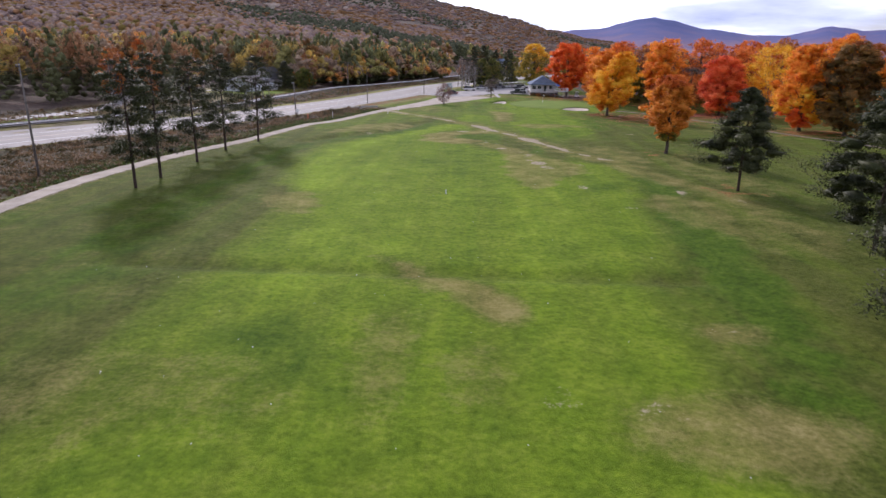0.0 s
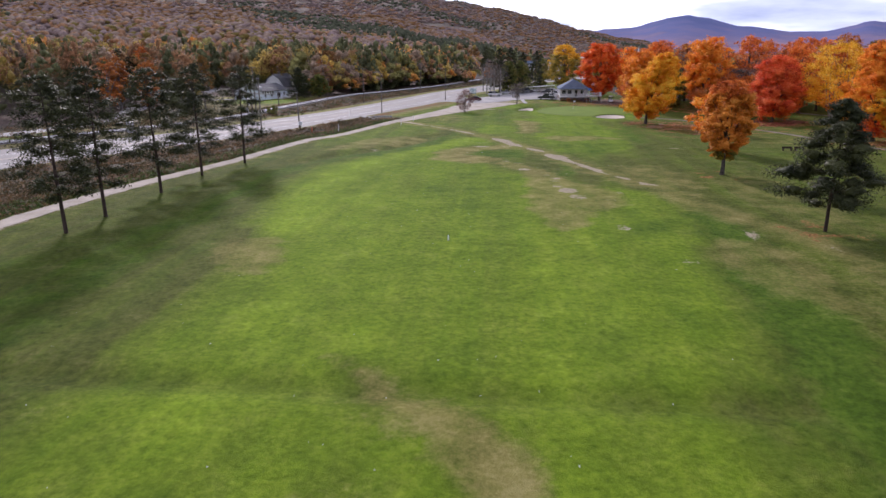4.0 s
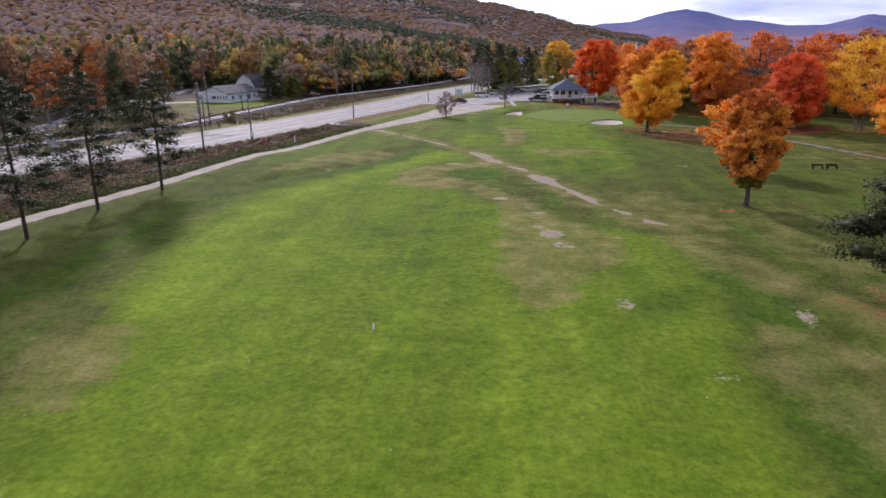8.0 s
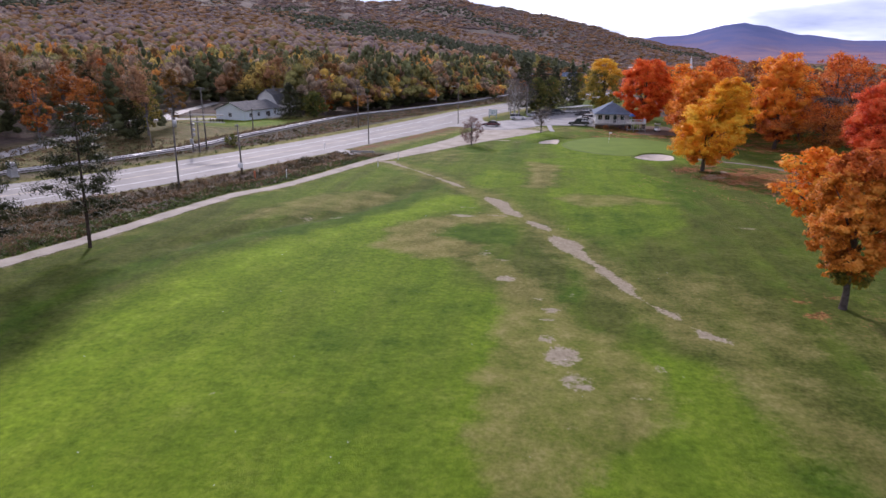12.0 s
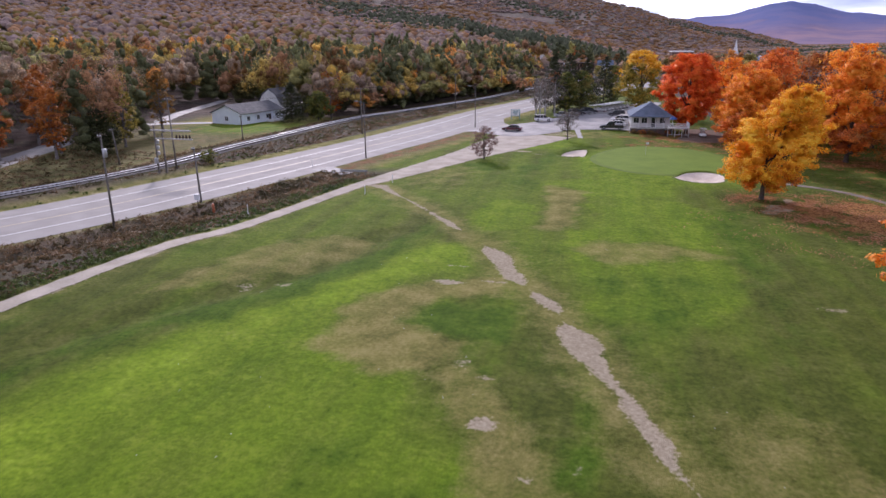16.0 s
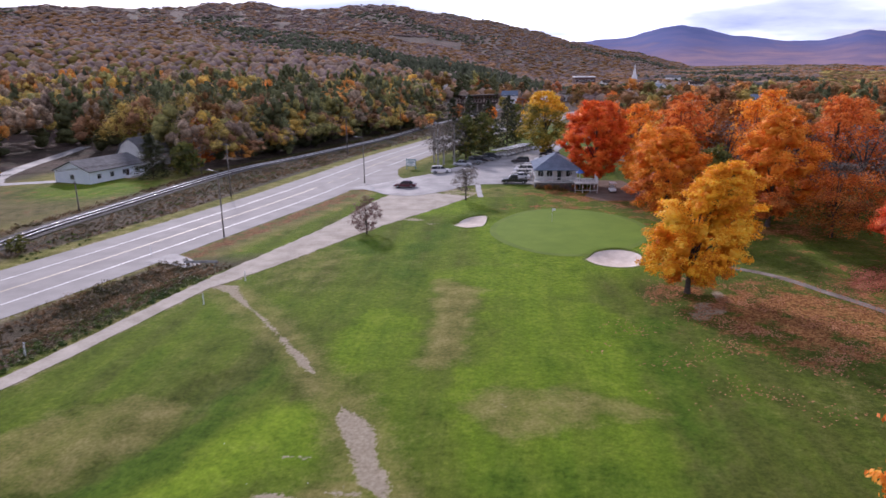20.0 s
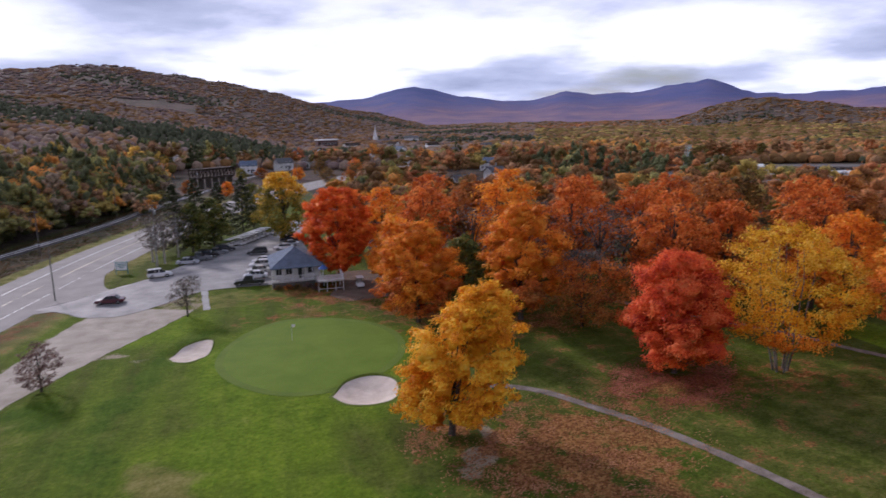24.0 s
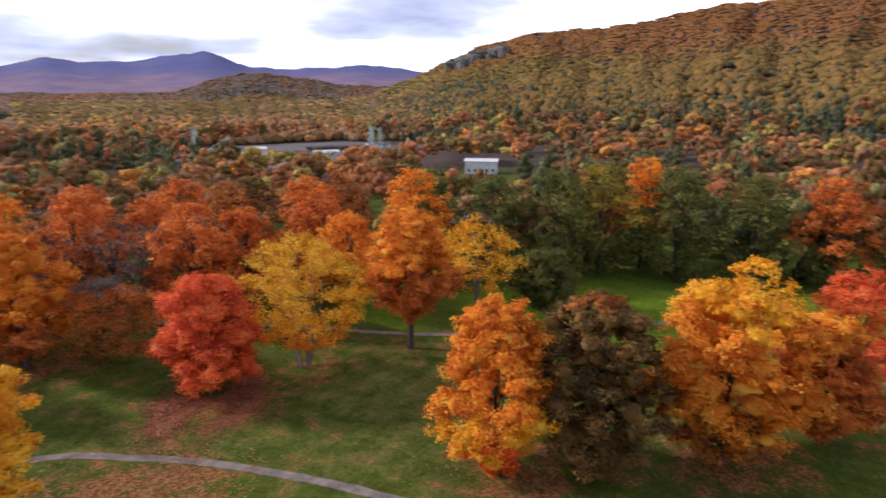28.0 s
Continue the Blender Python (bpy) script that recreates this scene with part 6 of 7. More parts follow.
for i, (px, py, ph) in enumerate(NEAR_POLES):
    utility_pole(px, py, ph, rz=-24, arm=0.9, transformer=i == 1, label="slim dark wooden pole on the road verge", tilt=(-2.5, 0, -2.5)[i])
light_pole(-26.0, 200.4, 10.4, 160)
light_pole(-12.9, 248.6, 10.2, 165)
TOWN_POLES = [(-1.8, 300.3, 10.6), (-1.5, 356.7, 12.0), (2.9, 405.0, 12.0), (26.4, 374.7, 12.0), (38.0, 402.0, 12.5), (44.0, 430.0, 12.5)]
for i, (px, py, ph) in enumerate(TOWN_POLES):
    utility_pole(px, py, ph, rz=30, arm=2.6, arms=1 + i % 2, transformer=i % 2 == 0, label="wooden utility pole with crossarms near the town")
for (x0, y0, h0), (x1, y1, h1) in zip(TOWN_POLES, TOWN_POLES[1:]):
    for off in (-1.0, 1.0):
        sagging_wire((x0 + off, y0, terrain1(x0, y0) + h0 - 0.1), (x1 + off, y1, terrain1(x1, y1) + h1 - 0.1), 0.9, 0.022)

# twin-post frame with transformers and a meter box beside the railway
t = thing("transformer_frame", "two wooden posts carrying long crossbeams and grey equipment", "utility frame", -54.2, 177.7, rz=-3)
for fx, fy, hh in ((0.0, 0.0, 7.7), (0.75, 0.9, 6.4)):
    bm = bmesh.new()
    tube(bm, [(fx, fy, -0.3), (fx, fy, hh)], [0.17, 0.12], 10)
    part("post", bm, M_POLE, t)
for zz, x0, x1, yy in ((6.9, -0.6, 6.6, -0.2), (5.6, 0.2, 7.1, -0.2), (6.9, -0.6, 6.6, 0.2)):
    bm = bmesh.new()
    box(bm, x0, yy - 0.07, zz, x1, yy + 0.07, zz + 0.2, 0.02)
    part("crossbeam", bm, M_WOODTRIM, t)
for i in range(5):
    bm = bmesh.new()
    tube(bm, [(4.2 + 0.6 * i, -0.2, 5.8), (4.2 + 0.6 * i, -0.2, 6.0), (4.2 + 0.6 * i, -0.2, 6.35)], [0.10, 0.17, 0.10], 8)
    part("insulator", bm, M_STAIN, t)
for zz in (3.0, 3.9, 4.8):
    bm = bmesh.new()
    tube(bm, [(0.45, -0.1, zz), (0.45, -0.1, zz + 0.1), (0.45, -0.1, zz + 0.55), (0.45, -0.1, zz + 0.6)], [0.14, 0.24, 0.24, 0.12], 10)
    part("canister", bm, M_STEEL, t)
bm = bmesh.new()
box(bm, -0.35, -0.40, 1.6, 0.30, -0.16, 2.5, 0.03)
part("control_box", bm, M_STEEL, t)
gz = terrain1(-54.2, 177.7)
for a, b, sag in (((-40.4, 147.5, terrain1(-40.4, 147.5) + 10.7), (-54.2, 177.7, gz + 7.5), 0.8), ((-54.2, 177.7, gz + 5.4), (-68.0, 186.5, gz + 6.2), 0.5), ((-41.0, 148.6, terrain1(-41, 148.6) + 9.2), (-36.4, 159.3, terrain1(-36.4, 159.3) + 7.0), 0.3), ((-54.2, 177.7, gz + 7.4), (-57.3, 185.8, gz + 10.4), 0.2)):
    sagging_wire(a, b, sag)
t = thing("meter_box", "white metal meter box fixed to a verge pole", "meter box", -36.1, 158.9, terrain1(-36.1, 158.9) + 0.0)
bm = bmesh.new()
box(bm, -0.32, -0.3, 1.0, 0.42, 0.05, 1.75, 0.04)
part("box", bm, M_WHITE, t)
bm = bmesh.new()
tube(bm, [(0.05, -0.1, -0.1), (0.05, -0.1, 1.02)], [0.05, 0.05], 8)
part("leg", bm, M_STAIN, t)
t = thing("marker_post", "stout orange marker post on the verge", "post", -33.5, 158.2)
bm = bmesh.new()
tube(bm, [(0, 0, -0.1), (0, 0, 1.15), (0, 0, 1.3)], [0.17, 0.17, 0.10], 12)
part("post", bm, mottled("orange_paint", (0.42, 0.12, 0.05), (0.55, 0.19, 0.08), 2.0, 0.6), t, smooth=True)

for px, py, ph in ((-16.5, 170.4, 1.3), (-14.8, 178.9, 1.3), (-27.2, 155.6, 1.5), (-32.5, 190.0, 1.4), (1.4, 74.6, 0.45)):
    t = thing("boundary_post", "slim white-painted marker post in the turf", "post", px, py, group="white marker posts")
    bm = bmesh.new()
    tube(bm, [(0, 0, -0.1), (0, 0, ph - 0.08), (0, 0, ph)], [0.055, 0.055, 0.03], 8)
    part("post", bm, M_WHITE, t)
    bm = bmesh.new()
    tube(bm, [(0, 0, -0.02), (0, 0, 0.06)], [0.10, 0.085], 8)
    part("footing", bm, M_WOODTRIM, t)
t = thing("guard_rail", "short weathered steel guard rail above the culvert", "guard rail", -25.6, 185.4, rz=3)
bm = bmesh.new()
box(bm, 0, -0.04, 0.45, 4.6, 0.02, 0.78, 0.03)
part("rail", bm, M_STEEL, t)
for i in range(4):
    bm = bmesh.new()
    box(bm, 0.3 + 1.3 * i, 0.02, -0.2, 0.42 + 1.3 * i, 0.14, 0.8, 0.01)
    part("post", bm, M_POLE, t)

t = thing("course_sign", "white roadside sign board in a blue-green frame", "sign", -4.6, 266.2, rz=-12)
M_TEAL = mottled("teal_paint", (0.07, 0.19, 0.21), (0.12, 0.27, 0.29), 2.0, 0.6)
for px in (-1.15, 1.15):
    bm = bmesh.new()
    box(bm, px - 0.07, -0.07, -0.2, px + 0.07, 0.07, 2.7, 0.01)
    part("post", bm, M_TEAL, t)
bm = bmesh.new()
box(bm, -1.08, -0.04, 0.9, 1.08, 0.04, 2.35, 0.01)
board = part("board", bm, M_WHITE, t)
for z0, z1, x0 in ((2.38, 2.52, 1.22), (0.76, 0.88, 1.1)):
    bm = bmesh.new()
    box(bm, -x0, -0.06, z0, x0, 0.06, z1, 0.01)
    part("frame_rail", bm, M_TEAL, t)
for i, (z0, half) in enumerate(((2.0, 0.75), (1.62, 0.85), (1.25, 0.55))):
    bm = bmesh.new()
    box(bm, -half, -0.052, z0, half, -0.044, z0 + 0.18)
    part("lettering_bar", bm, M_TEAL, board)

for k, bx in enumerate((52.3, 54.3)):
    t = thing("bench", "dark timber bench on the rough", "bench", bx, 133.3 + 0.2 * k, rz=4, group="benches")
    bm = bmesh.new()
    box(bm, -0.8, -0.22, 0.40, 0.8, 0.20, 0.46, 0.015)
    part("seat", bm, M_STAIN, t)
    bm = bmesh.new()
    box(bm, -0.8, 0.20, 0.46, 0.8, 0.26, 0.66, 0.015)
    part("backrest", bm, M_STAIN, t)
    for lx in (-0.65, 0.65):
        bm = bmesh.new()
        box(bm, lx - 0.05, -0.20, -0.1, lx + 0.05, 0.26, 0.40, 0.01)
        part("leg", bm, M_STAIN, t)


# ---- vehicles ----
PAINTS = {}


def paint(name, c):
    if name not in PAINTS:
        m = mottled("car_paint_" + name, tuple(0.9 * v for v in c), c, 0.6, 0.28, relief=0)
        m.node_tree.nodes["Principled BSDF"].inputs["Coat Weight"].default_value = 0.6
        PAINTS[name] = m
    return PAINTS[name]


M_LAMP_RED = mottled("tail_lamp", (0.25, 0.01, 0.01), (0.35, 0.02, 0.02), 3, 0.3, relief=0)
M_LAMP_CLEAR = mottled("head_lamp", (0.55, 0.56, 0.58), (0.7, 0.7, 0.72), 3, 0.15, relief=0)


def profile(bm, pts, half):
    """A side outline swept across a width, drawn in a little at both flanks."""
    rows = []
    for y, s in ((-half, 0.97), (-half * 0.9, 1.0), (half * 0.9, 1.0), (half, 0.97)):
        zc = sum(p[1] for p in pts) / len(pts)
        rows.append([bm.verts.new((p[0] * s, y, zc + (p[1] - zc) * (s if abs(y) == half else 1.0))) for p in pts])
    n = len(pts)
    for a, b in zip(rows, rows[1:]):
        for i in range(n):
            bm.faces.new((a[i], a[(i + 1) % n], b[(i + 1) % n], b[i]))
    bm.faces.new(rows[0][::-1])
    bm.faces.new(rows[-1])
    bmesh.ops.recalc_face_normals(bm, faces=bm.faces)
    return bm


WHEEL = {}


def wheel(parent, x, y, r=0.33, w=0.22):
    if r not in WHEEL:
        bm = bmesh.new()
        tube(bm, [(0, -w / 2, 0), (0, -w / 2 + 0.04, 0), (0, w / 2 - 0.04, 0), (0, w / 2, 0)], [r * 0.9, r, r, r * 0.9], 18)
        a = bpy.data.meshes.new("tyre")
        bm.to_mesh(a)
        bm.free()
        a.materials.append(M_TYRE)
        bm = bmesh.new()
        tube(bm, [(0, -w / 2 - 0.012, 0), (0, 0, 0), (0, w / 2 + 0.012, 0)], [r * 0.5, r * 0.62, r * 0.5], 12)
        b = bpy.data.meshes.new("rim")
        bm.to_mesh(b)
        bm.free()
        b.materials.append(M_STEEL)
        WHEEL[r] = (a, b)
    ty = part("wheel", WHEEL[r][0], parent=parent)
    ty.location = (x, y, r)
    part("rim", WHEEL[r][1], parent=ty)


def car(kind, colour, x, y, rz, label, z=None):
    t = thing("parked_car" if kind != "pickup" else "pickup_truck", label, "car" if kind != "pickup" else "pickup truck", x, y, (terrain1(x, y) + 0.09) if z is None else z, rz, group="parked vehicles")
    L, H, half = {"sedan": (4.7, 1.45, 0.90), "suv": (4.6, 1.72, 0.93), "pickup": (5.5, 1.85, 0.97)}[kind]
    h0, belt = (0.26, 0.88) if kind == "sedan" else (0.34, 1.02)
    f = L / 2
    bm = bmesh.new()
    profile(bm, [(-f, h0 + 0.12), (-f + 0.06, belt - 0.08), (-f + 0.5, belt), (f - 1.2, belt), (f - 0.25, belt - 0.14), (f, belt - 0.34), (f - 0.02, h0 + 0.05), (f - 0.25, h0), (-f + 0.2, h0)], half)
    part("body", bm, paint(*colour), t)
    if kind == "sedan":
        cab = [(-f + 0.65, belt), (-f + 1.35, H - 0.04), (-0.2, H), (0.35, H - 0.05), (f - 1.25, belt)]
        top = [(-f + 1.30, H - 0.06), (-f + 1.42, H - 0.005), (-0.2, H + 0.03), (0.32, H - 0.01), (0.38, H - 0.07)]
    elif kind == "suv":
        cab = [(-f + 0.06, belt), (-f + 0.30, H - 0.05), (-0.4, H), (0.35, H - 0.05), (f - 1.15, belt)]
        top = [(-f + 0.26, H - 0.07), (-f + 0.36, H - 0.01), (-0.4, H + 0.03), (0.32, H - 0.01), (0.40, H - 0.08)]
    else:
        cab = [(-0.75, belt), (-0.62, H - 0.05), (0.0, H), (0.55, H - 0.05), (1.25, belt)]
        top = [(-0.66, H - 0.07), (-0.60, H - 0.01), (0.0, H + 0.03), (0.52, H - 0.01), (0.60, H - 0.08)]
    bm = bmesh.new()
    profile(bm, cab, half * 0.84)
    part("glasshouse", bm, M_GLASS, t)
    bm = bmesh.new()
    profile(bm, top, half * 0.80)
    part("roof", bm, paint(*colour), t)
    for px in ((-0.3,) if kind == "pickup" else (-f + 1.5, -0.1)):
        for s in (-1, 1):
            bm = bmesh.new()
            box(bm, px - 0.05, s * half * 0.85 - 0.03, belt - 0.02, px + 0.05, s * half * 0.85 + 0.03, H - 0.05)
            part("pillar", bm, paint(*colour), t)
    if kind == "pickup":
        bm = bmesh.new()
        box(bm, -f + 0.15, -half * 0.82, belt + 0.002, -0.85, half * 0.82, belt + 0.012)
        part("bed", bm, M_TYRE, t)
    for s in (-1, 1):
        for wx in (-f + 0.9, f - 0.95):
            wheel(t, wx, s * (half - 0.10), 0.33 if kind == "sedan" else 0.37)
        bm = bmesh.new()
        box(bm, f - 0.16, s * (half - 0.34) - 0.17, belt - 0.36, f + 0.005, s * (half - 0.34) + 0.17, belt - 0.20, 0.02)
        part("headlight", bm, M_LAMP_CLEAR, t)
        bm = bmesh.new()
        box(bm, -f - 0.01, s * (half - 0.22) - 0.12, belt - 0.34, -f + 0.10, s * (half - 0.22) + 0.12, belt - 0.14, 0.02)
        part("tail_light", bm, M_LAMP_RED, t)
    bm = bmesh.new()
    box(bm, f - 0.10, -half * 0.9, h0 + 0.02, f + 0.05, half * 0.9, h0 + 0.22, 0.04)
    part("bumper", bm, M_TYRE, t)
    return t


WHITE, SILVER, BLACK, DARKRED, GREYC, CREAM = ("white", (0.75, 0.75, 0.76)), ("silver", (0.45, 0.47, 0.50)), ("black", (0.02, 0.02, 0.024)), ("dark_red", (0.085, 0.012, 0.018)), ("grey", (0.16, 0.17, 0.18)), ("cream", (0.60, 0.58, 0.54))
car("sedan", DARKRED, -3.0, 242.4, 176, "dark red sedan parked on the gravel apron")
car("suv", WHITE, 3.3, 258.9, 10, "white sport utility vehicle parked by the grass island")
for i, (cx, cy, k, c, lab) in enumerate(((7.9, 269.6, "sedan", SILVER, "silver sedan"), (9.9, 272.8, "pickup", GREYC, "grey pickup"), (11.8, 276.2, "suv", BLACK, "black utility vehicle"), (13.6, 279.6, "sedan", GREYC, "grey sedan"), (15.2, 282.8, "suv", BLACK, "dark utility vehicle"))):
    car(k, c, cx, cy, -4 + 3 * i, lab + " parked along the grass edge of the car park")
for cx, cy, k, c, lab in ((20.2, 246.0, "pickup", BLACK, "black pickup with pale roof"), (21.4, 250.8, "sedan", WHITE, "white sedan"), (22.0, 255.2, "sedan", CREAM, "cream sedan"), (22.6, 259.8, "suv", WHITE, "white utility vehicle"), (23.2, 264.4, "sedan", WHITE, "white sedan"), (22.4, 274.8, "suv", BLACK, "black utility vehicle"), (28.5, 279.4, "sedan", WHITE, "white sedan"), (30.0, 284.0, "sedan", SILVER, "silver sedan"), (31.0, 291.0, "pickup", BLACK, "black pickup")):
    car(k, c, cx, cy, 178, lab + " parked in front of the clubhouse")


def golf_cart(x, y, rz, proto=[]):
    if proto:
        return copy_thing(proto[0], pose(x, y, terrain1(x, y) + 0.09, 0, 0, rz))
    t = thing("golf_cart", "white golf cart with a flat canopy roof", "golf cart", x, y, terrain1(x, y) + 0.09, rz, group="parked golf carts")
    bm = bmesh.new()
    profile(bm, [(-1.15, 0.32), (-1.15, 0.75), (-0.35, 0.80), (-0.30, 0.38), (0.55, 0.36), (0.70, 0.85), (1.1, 0.70), (1.2, 0.40), (1.1, 0.28)], 0.58)
    part("body", bm, M_WHITE, t)
    bm = bmesh.new()
    box(bm, -0.75, -0.5, 0.80, -0.25, 0.5, 0.92, 0.03)
    part("seat", bm, M_WOODTRIM, t)
    bm = bmesh.new()
    box(bm, -0.86, -0.5, 0.92, -0.74, 0.5, 1.35, 0.03)
    part("backrest", bm, M_WOODTRIM, t)
    bm = bmesh.new()
    box(bm, -1.05, -0.62, 1.82, 0.85, 0.62, 1.92, 0.04)
    part("canopy", bm, M_WHITE, t)
    for px, py in ((-0.95, -0.52), (-0.95, 0.52), (0.72, -0.52), (0.72, 0.52)):
        bm = bmesh.new()
        tube(bm, [(px, py, 0.72), (px * 0.95, py, 1.84)], [0.022, 0.022], 6)
        part("canopy_post", bm, M_TYRE, t)
    for s in (-0.48, 0.48):
        for wx in (-0.8, 0.85):
            wheel(t, wx, s, 0.23, 0.2)
    proto.append(t)
    return t


for i in range(10):
    f = i / 9
    golf_cart(15.8 + 8.6 * f, 288.5 + 16.5 * f, 152)
for i in range(7):
    f = i / 6
    golf_cart(18.8 + 7.2 * f, 290.2 + 14.5 * f, 152)
golf_cart(39.6, 244.8 - 6.5, -88)


# ---- buildings ----
def window(parent, x, y, z, w, h, rz=0.0):
    """A framed window set on a wall at x, y, z (middle of its foot), facing local -y."""
    fr = bmesh.new()
    for a, b, c, d in ((-w / 2 - 0.07, 0, w / 2 + 0.07, 0.08), (-w / 2 - 0.07, h - 0.08, w / 2 + 0.07, h), (-w / 2 - 0.07, 0.08, -w / 2 + 0.01, h - 0.08), (w / 2 - 0.01, 0.08, w / 2 + 0.07, h - 0.08), (-0.025, 0.08, 0.025, h - 0.08)):
        box(fr, a, -0.05, b, c, 0.03, d)
    o = part("window", fr, M_WHITE, parent)
    o.matrix_basis = pose(x, y, z, 0, 0, rz)
    g = bmesh.new()
    box(g, -w / 2, -0.02, 0.06, w / 2, 0.02, h - 0.06)
    part("pane", g, M_GLASS, o)
    return o


def gable_house(name, label, x, y, rz, L, W, wall, rise, roof_mat, wall_mat, wins=3, z=None, chimney=False, gambrel=False, floors=1, category="house"):
    t = thing(name, label, category, x, y, z, rz)
    bm = bmesh.new()
    x0, x1, y0, y1 = -L / 2, L / 2, -W / 2, W / 2
    b = [bm.verts.new(p) for p in ((x0, y0, -0.4), (x1, y0, -0.4), (x1, y1, -0.4), (x0, y1, -0.4))]
    u = [bm.verts.new(p) for p in ((x0, y0, wall), (x1, y0, wall), (x1, y1, wall), (x0, y1, wall))]
    for i in range(4):
        bm.faces.new((b[i], b[(i + 1) % 4], u[(i + 1) % 4], u[i]))
    if gambrel:
        g0 = [bm.verts.new((x0, yy, wall + zz)) for yy, zz in ((y0 * 0.62, rise * 0.62), (0, rise), (y1 * 0.62, rise * 0.62))]
        g1 = [bm.verts.new((x1, yy, wall + zz)) for yy, zz in ((y0 * 0.62, rise * 0.62), (0, rise), (y1 * 0.62, rise * 0.62))]
        bm.faces.new([u[3], u[0]] + g0)
        bm.faces.new([u[1], u[2]] + g1[::-1])
    else:
        bm.faces.new((u[3], u[0], bm.verts.new((x0, 0, wall + rise))))
        bm.faces.new((u[1], u[2], bm.verts.new((x1, 0, wall + rise))))
    part("wall", bm, wall_mat, t)
    prof = [(y0 - 0.45, wall - 0.16), (0, wall + rise + 0.06), (y1 + 0.45, wall - 0.16)]
    if gambrel:
        prof = [(y0 - 0.35, wall - 0.2), (y0 * 0.62, wall + rise * 0.62 + 0.06), (0, wall + rise + 0.08), (y1 * 0.62, wall + rise * 0.62 + 0.06), (y1 + 0.35, wall - 0.2)]
    bm = bmesh.new()
    ra = [[bm.verts.new((xx, p[0], p[1] + dz)) for p in prof] for xx, dz in ((x0 - 0.4, 0.0), (x1 + 0.4, 0.0))]
    rb = [[bm.verts.new((xx, p[0], p[1] + dz)) for p in prof] for xx, dz in ((x0 - 0.4, 0.16), (x1 + 0.4, 0.16))]
    for i in range(len(prof) - 1):
        bm.faces.new((rb[0][i], rb[1][i], rb[1][i + 1], rb[0][i + 1]))
        bm.faces.new((ra[0][i], ra[0][i + 1], ra[1][i + 1], ra[1][i]))
        bm.faces.new((ra[0][i], rb[0][i], rb[0][i + 1], ra[0][i + 1]))
        bm.faces.new((ra[1][i], ra[1][i + 1], rb[1][i + 1], rb[1][i]))
    for i in (0, len(prof) - 1):
        bm.faces.new((ra[0][i], ra[1][i], rb[1][i], rb[0][i]))
    part("roof", bm, roof_mat, t)
    for fl in range(floors):
        for i in range(wins):
            px = x0 + L * (i + 0.7) / (wins + 0.4)
            window(t, px, y0 - 0.02, 0.9 + 2.7 * fl, 1.0, 1.2)
    window(t, x0 - 0.02, 0.0 if wins > 1 else W * 0.2, 0.9 + 2.6 * (floors - 1), 1.1, 1.2, -90)
    window(t, x1 + 0.02, 0.0, 0.9, 1.0, 1.2, 90)
    bm = bmesh.new()
    box(bm, L * 0.14, y0 - 0.06, 0.0, L * 0.14 + 0.95, y0 + 0.02, 2.05, 0.01)
    part("door", bm, M_STAIN, t)
    if chimney:
        bm = bmesh.new()
        box(bm, -0.4, 0.3, wall + rise * 0.4, 0.25, 0.9, wall + rise + 1.0, 0.02)
        part("chimney", bm, M_POLE, t)
    return t


gable_house("house", "long white single-storey house with a low grey roof", -77.8, 255.6, 74, 16.5, 10.5, 2.9, 2.0, M_ROOF_GREY, mottled("white_blue_siding", (0.70, 0.76, 0.84), (0.82, 0.87, 0.92), 0.6, 0.6, relief=0.05), wins=4)
gable_house("house", "grey house with a gambrel roof and chimney", -77.0, 275.0, 74, 9.5, 8.5, 3.4, 4.2, M_ROOF_GREY, M_SIDING, wins=2, chimney=True, gambrel=True)
for hx, hy in HOMES:
    gable_house("house", "white house with a grey roof among the valley trees", hx, hy, 20, 9.0, 6.5, 3.8, 2.2, M_ROOF_GREY, M_WHITE, wins=3)
ribbon("driveway", smooth_line([(-84.6, 250.0, 1.8), (-91.8, 246.8, 1.8), (-98, 243.5, 2.0), (-108, 238, 2.4)], 2.0), None, 0.05, M_LOT, "pale paved driveway beside the white house", "pavement")
ribbon("driveway", smooth_line([(-98, 246, 2.0), (-103, 254, 2.2), (-109.4, 274.5, 2.0), (-113.7, 296.4, 2.0), (-118.2, 316, 1.8)], 2.0), None, 0.05, M_LOT, "pale paved yard behind the white house", "pavement")
t = thing("porch", "low white timber porch beside the house", "porch", -70.6, 257.9, rz=74)
bm = bmesh.new()
box(bm, -2.8, -1.2, -0.2, 2.8, 1.2, 0.5, 0.03)
part("platform", bm, M_WHITE, t)
for i in range(9):
    bm = bmesh.new()
    box(bm, -2.75 + 0.67 * i, -1.16, 0.5, -2.65 + 0.67 * i, -1.06, 1.4)
    part("baluster", bm, M_WHITE, t)
bm = bmesh.new()
box(bm, -2.8, -1.2, 1.4, 2.8, -1.02, 1.5, 0.01)
part("handrail", bm, M_WHITE, t)


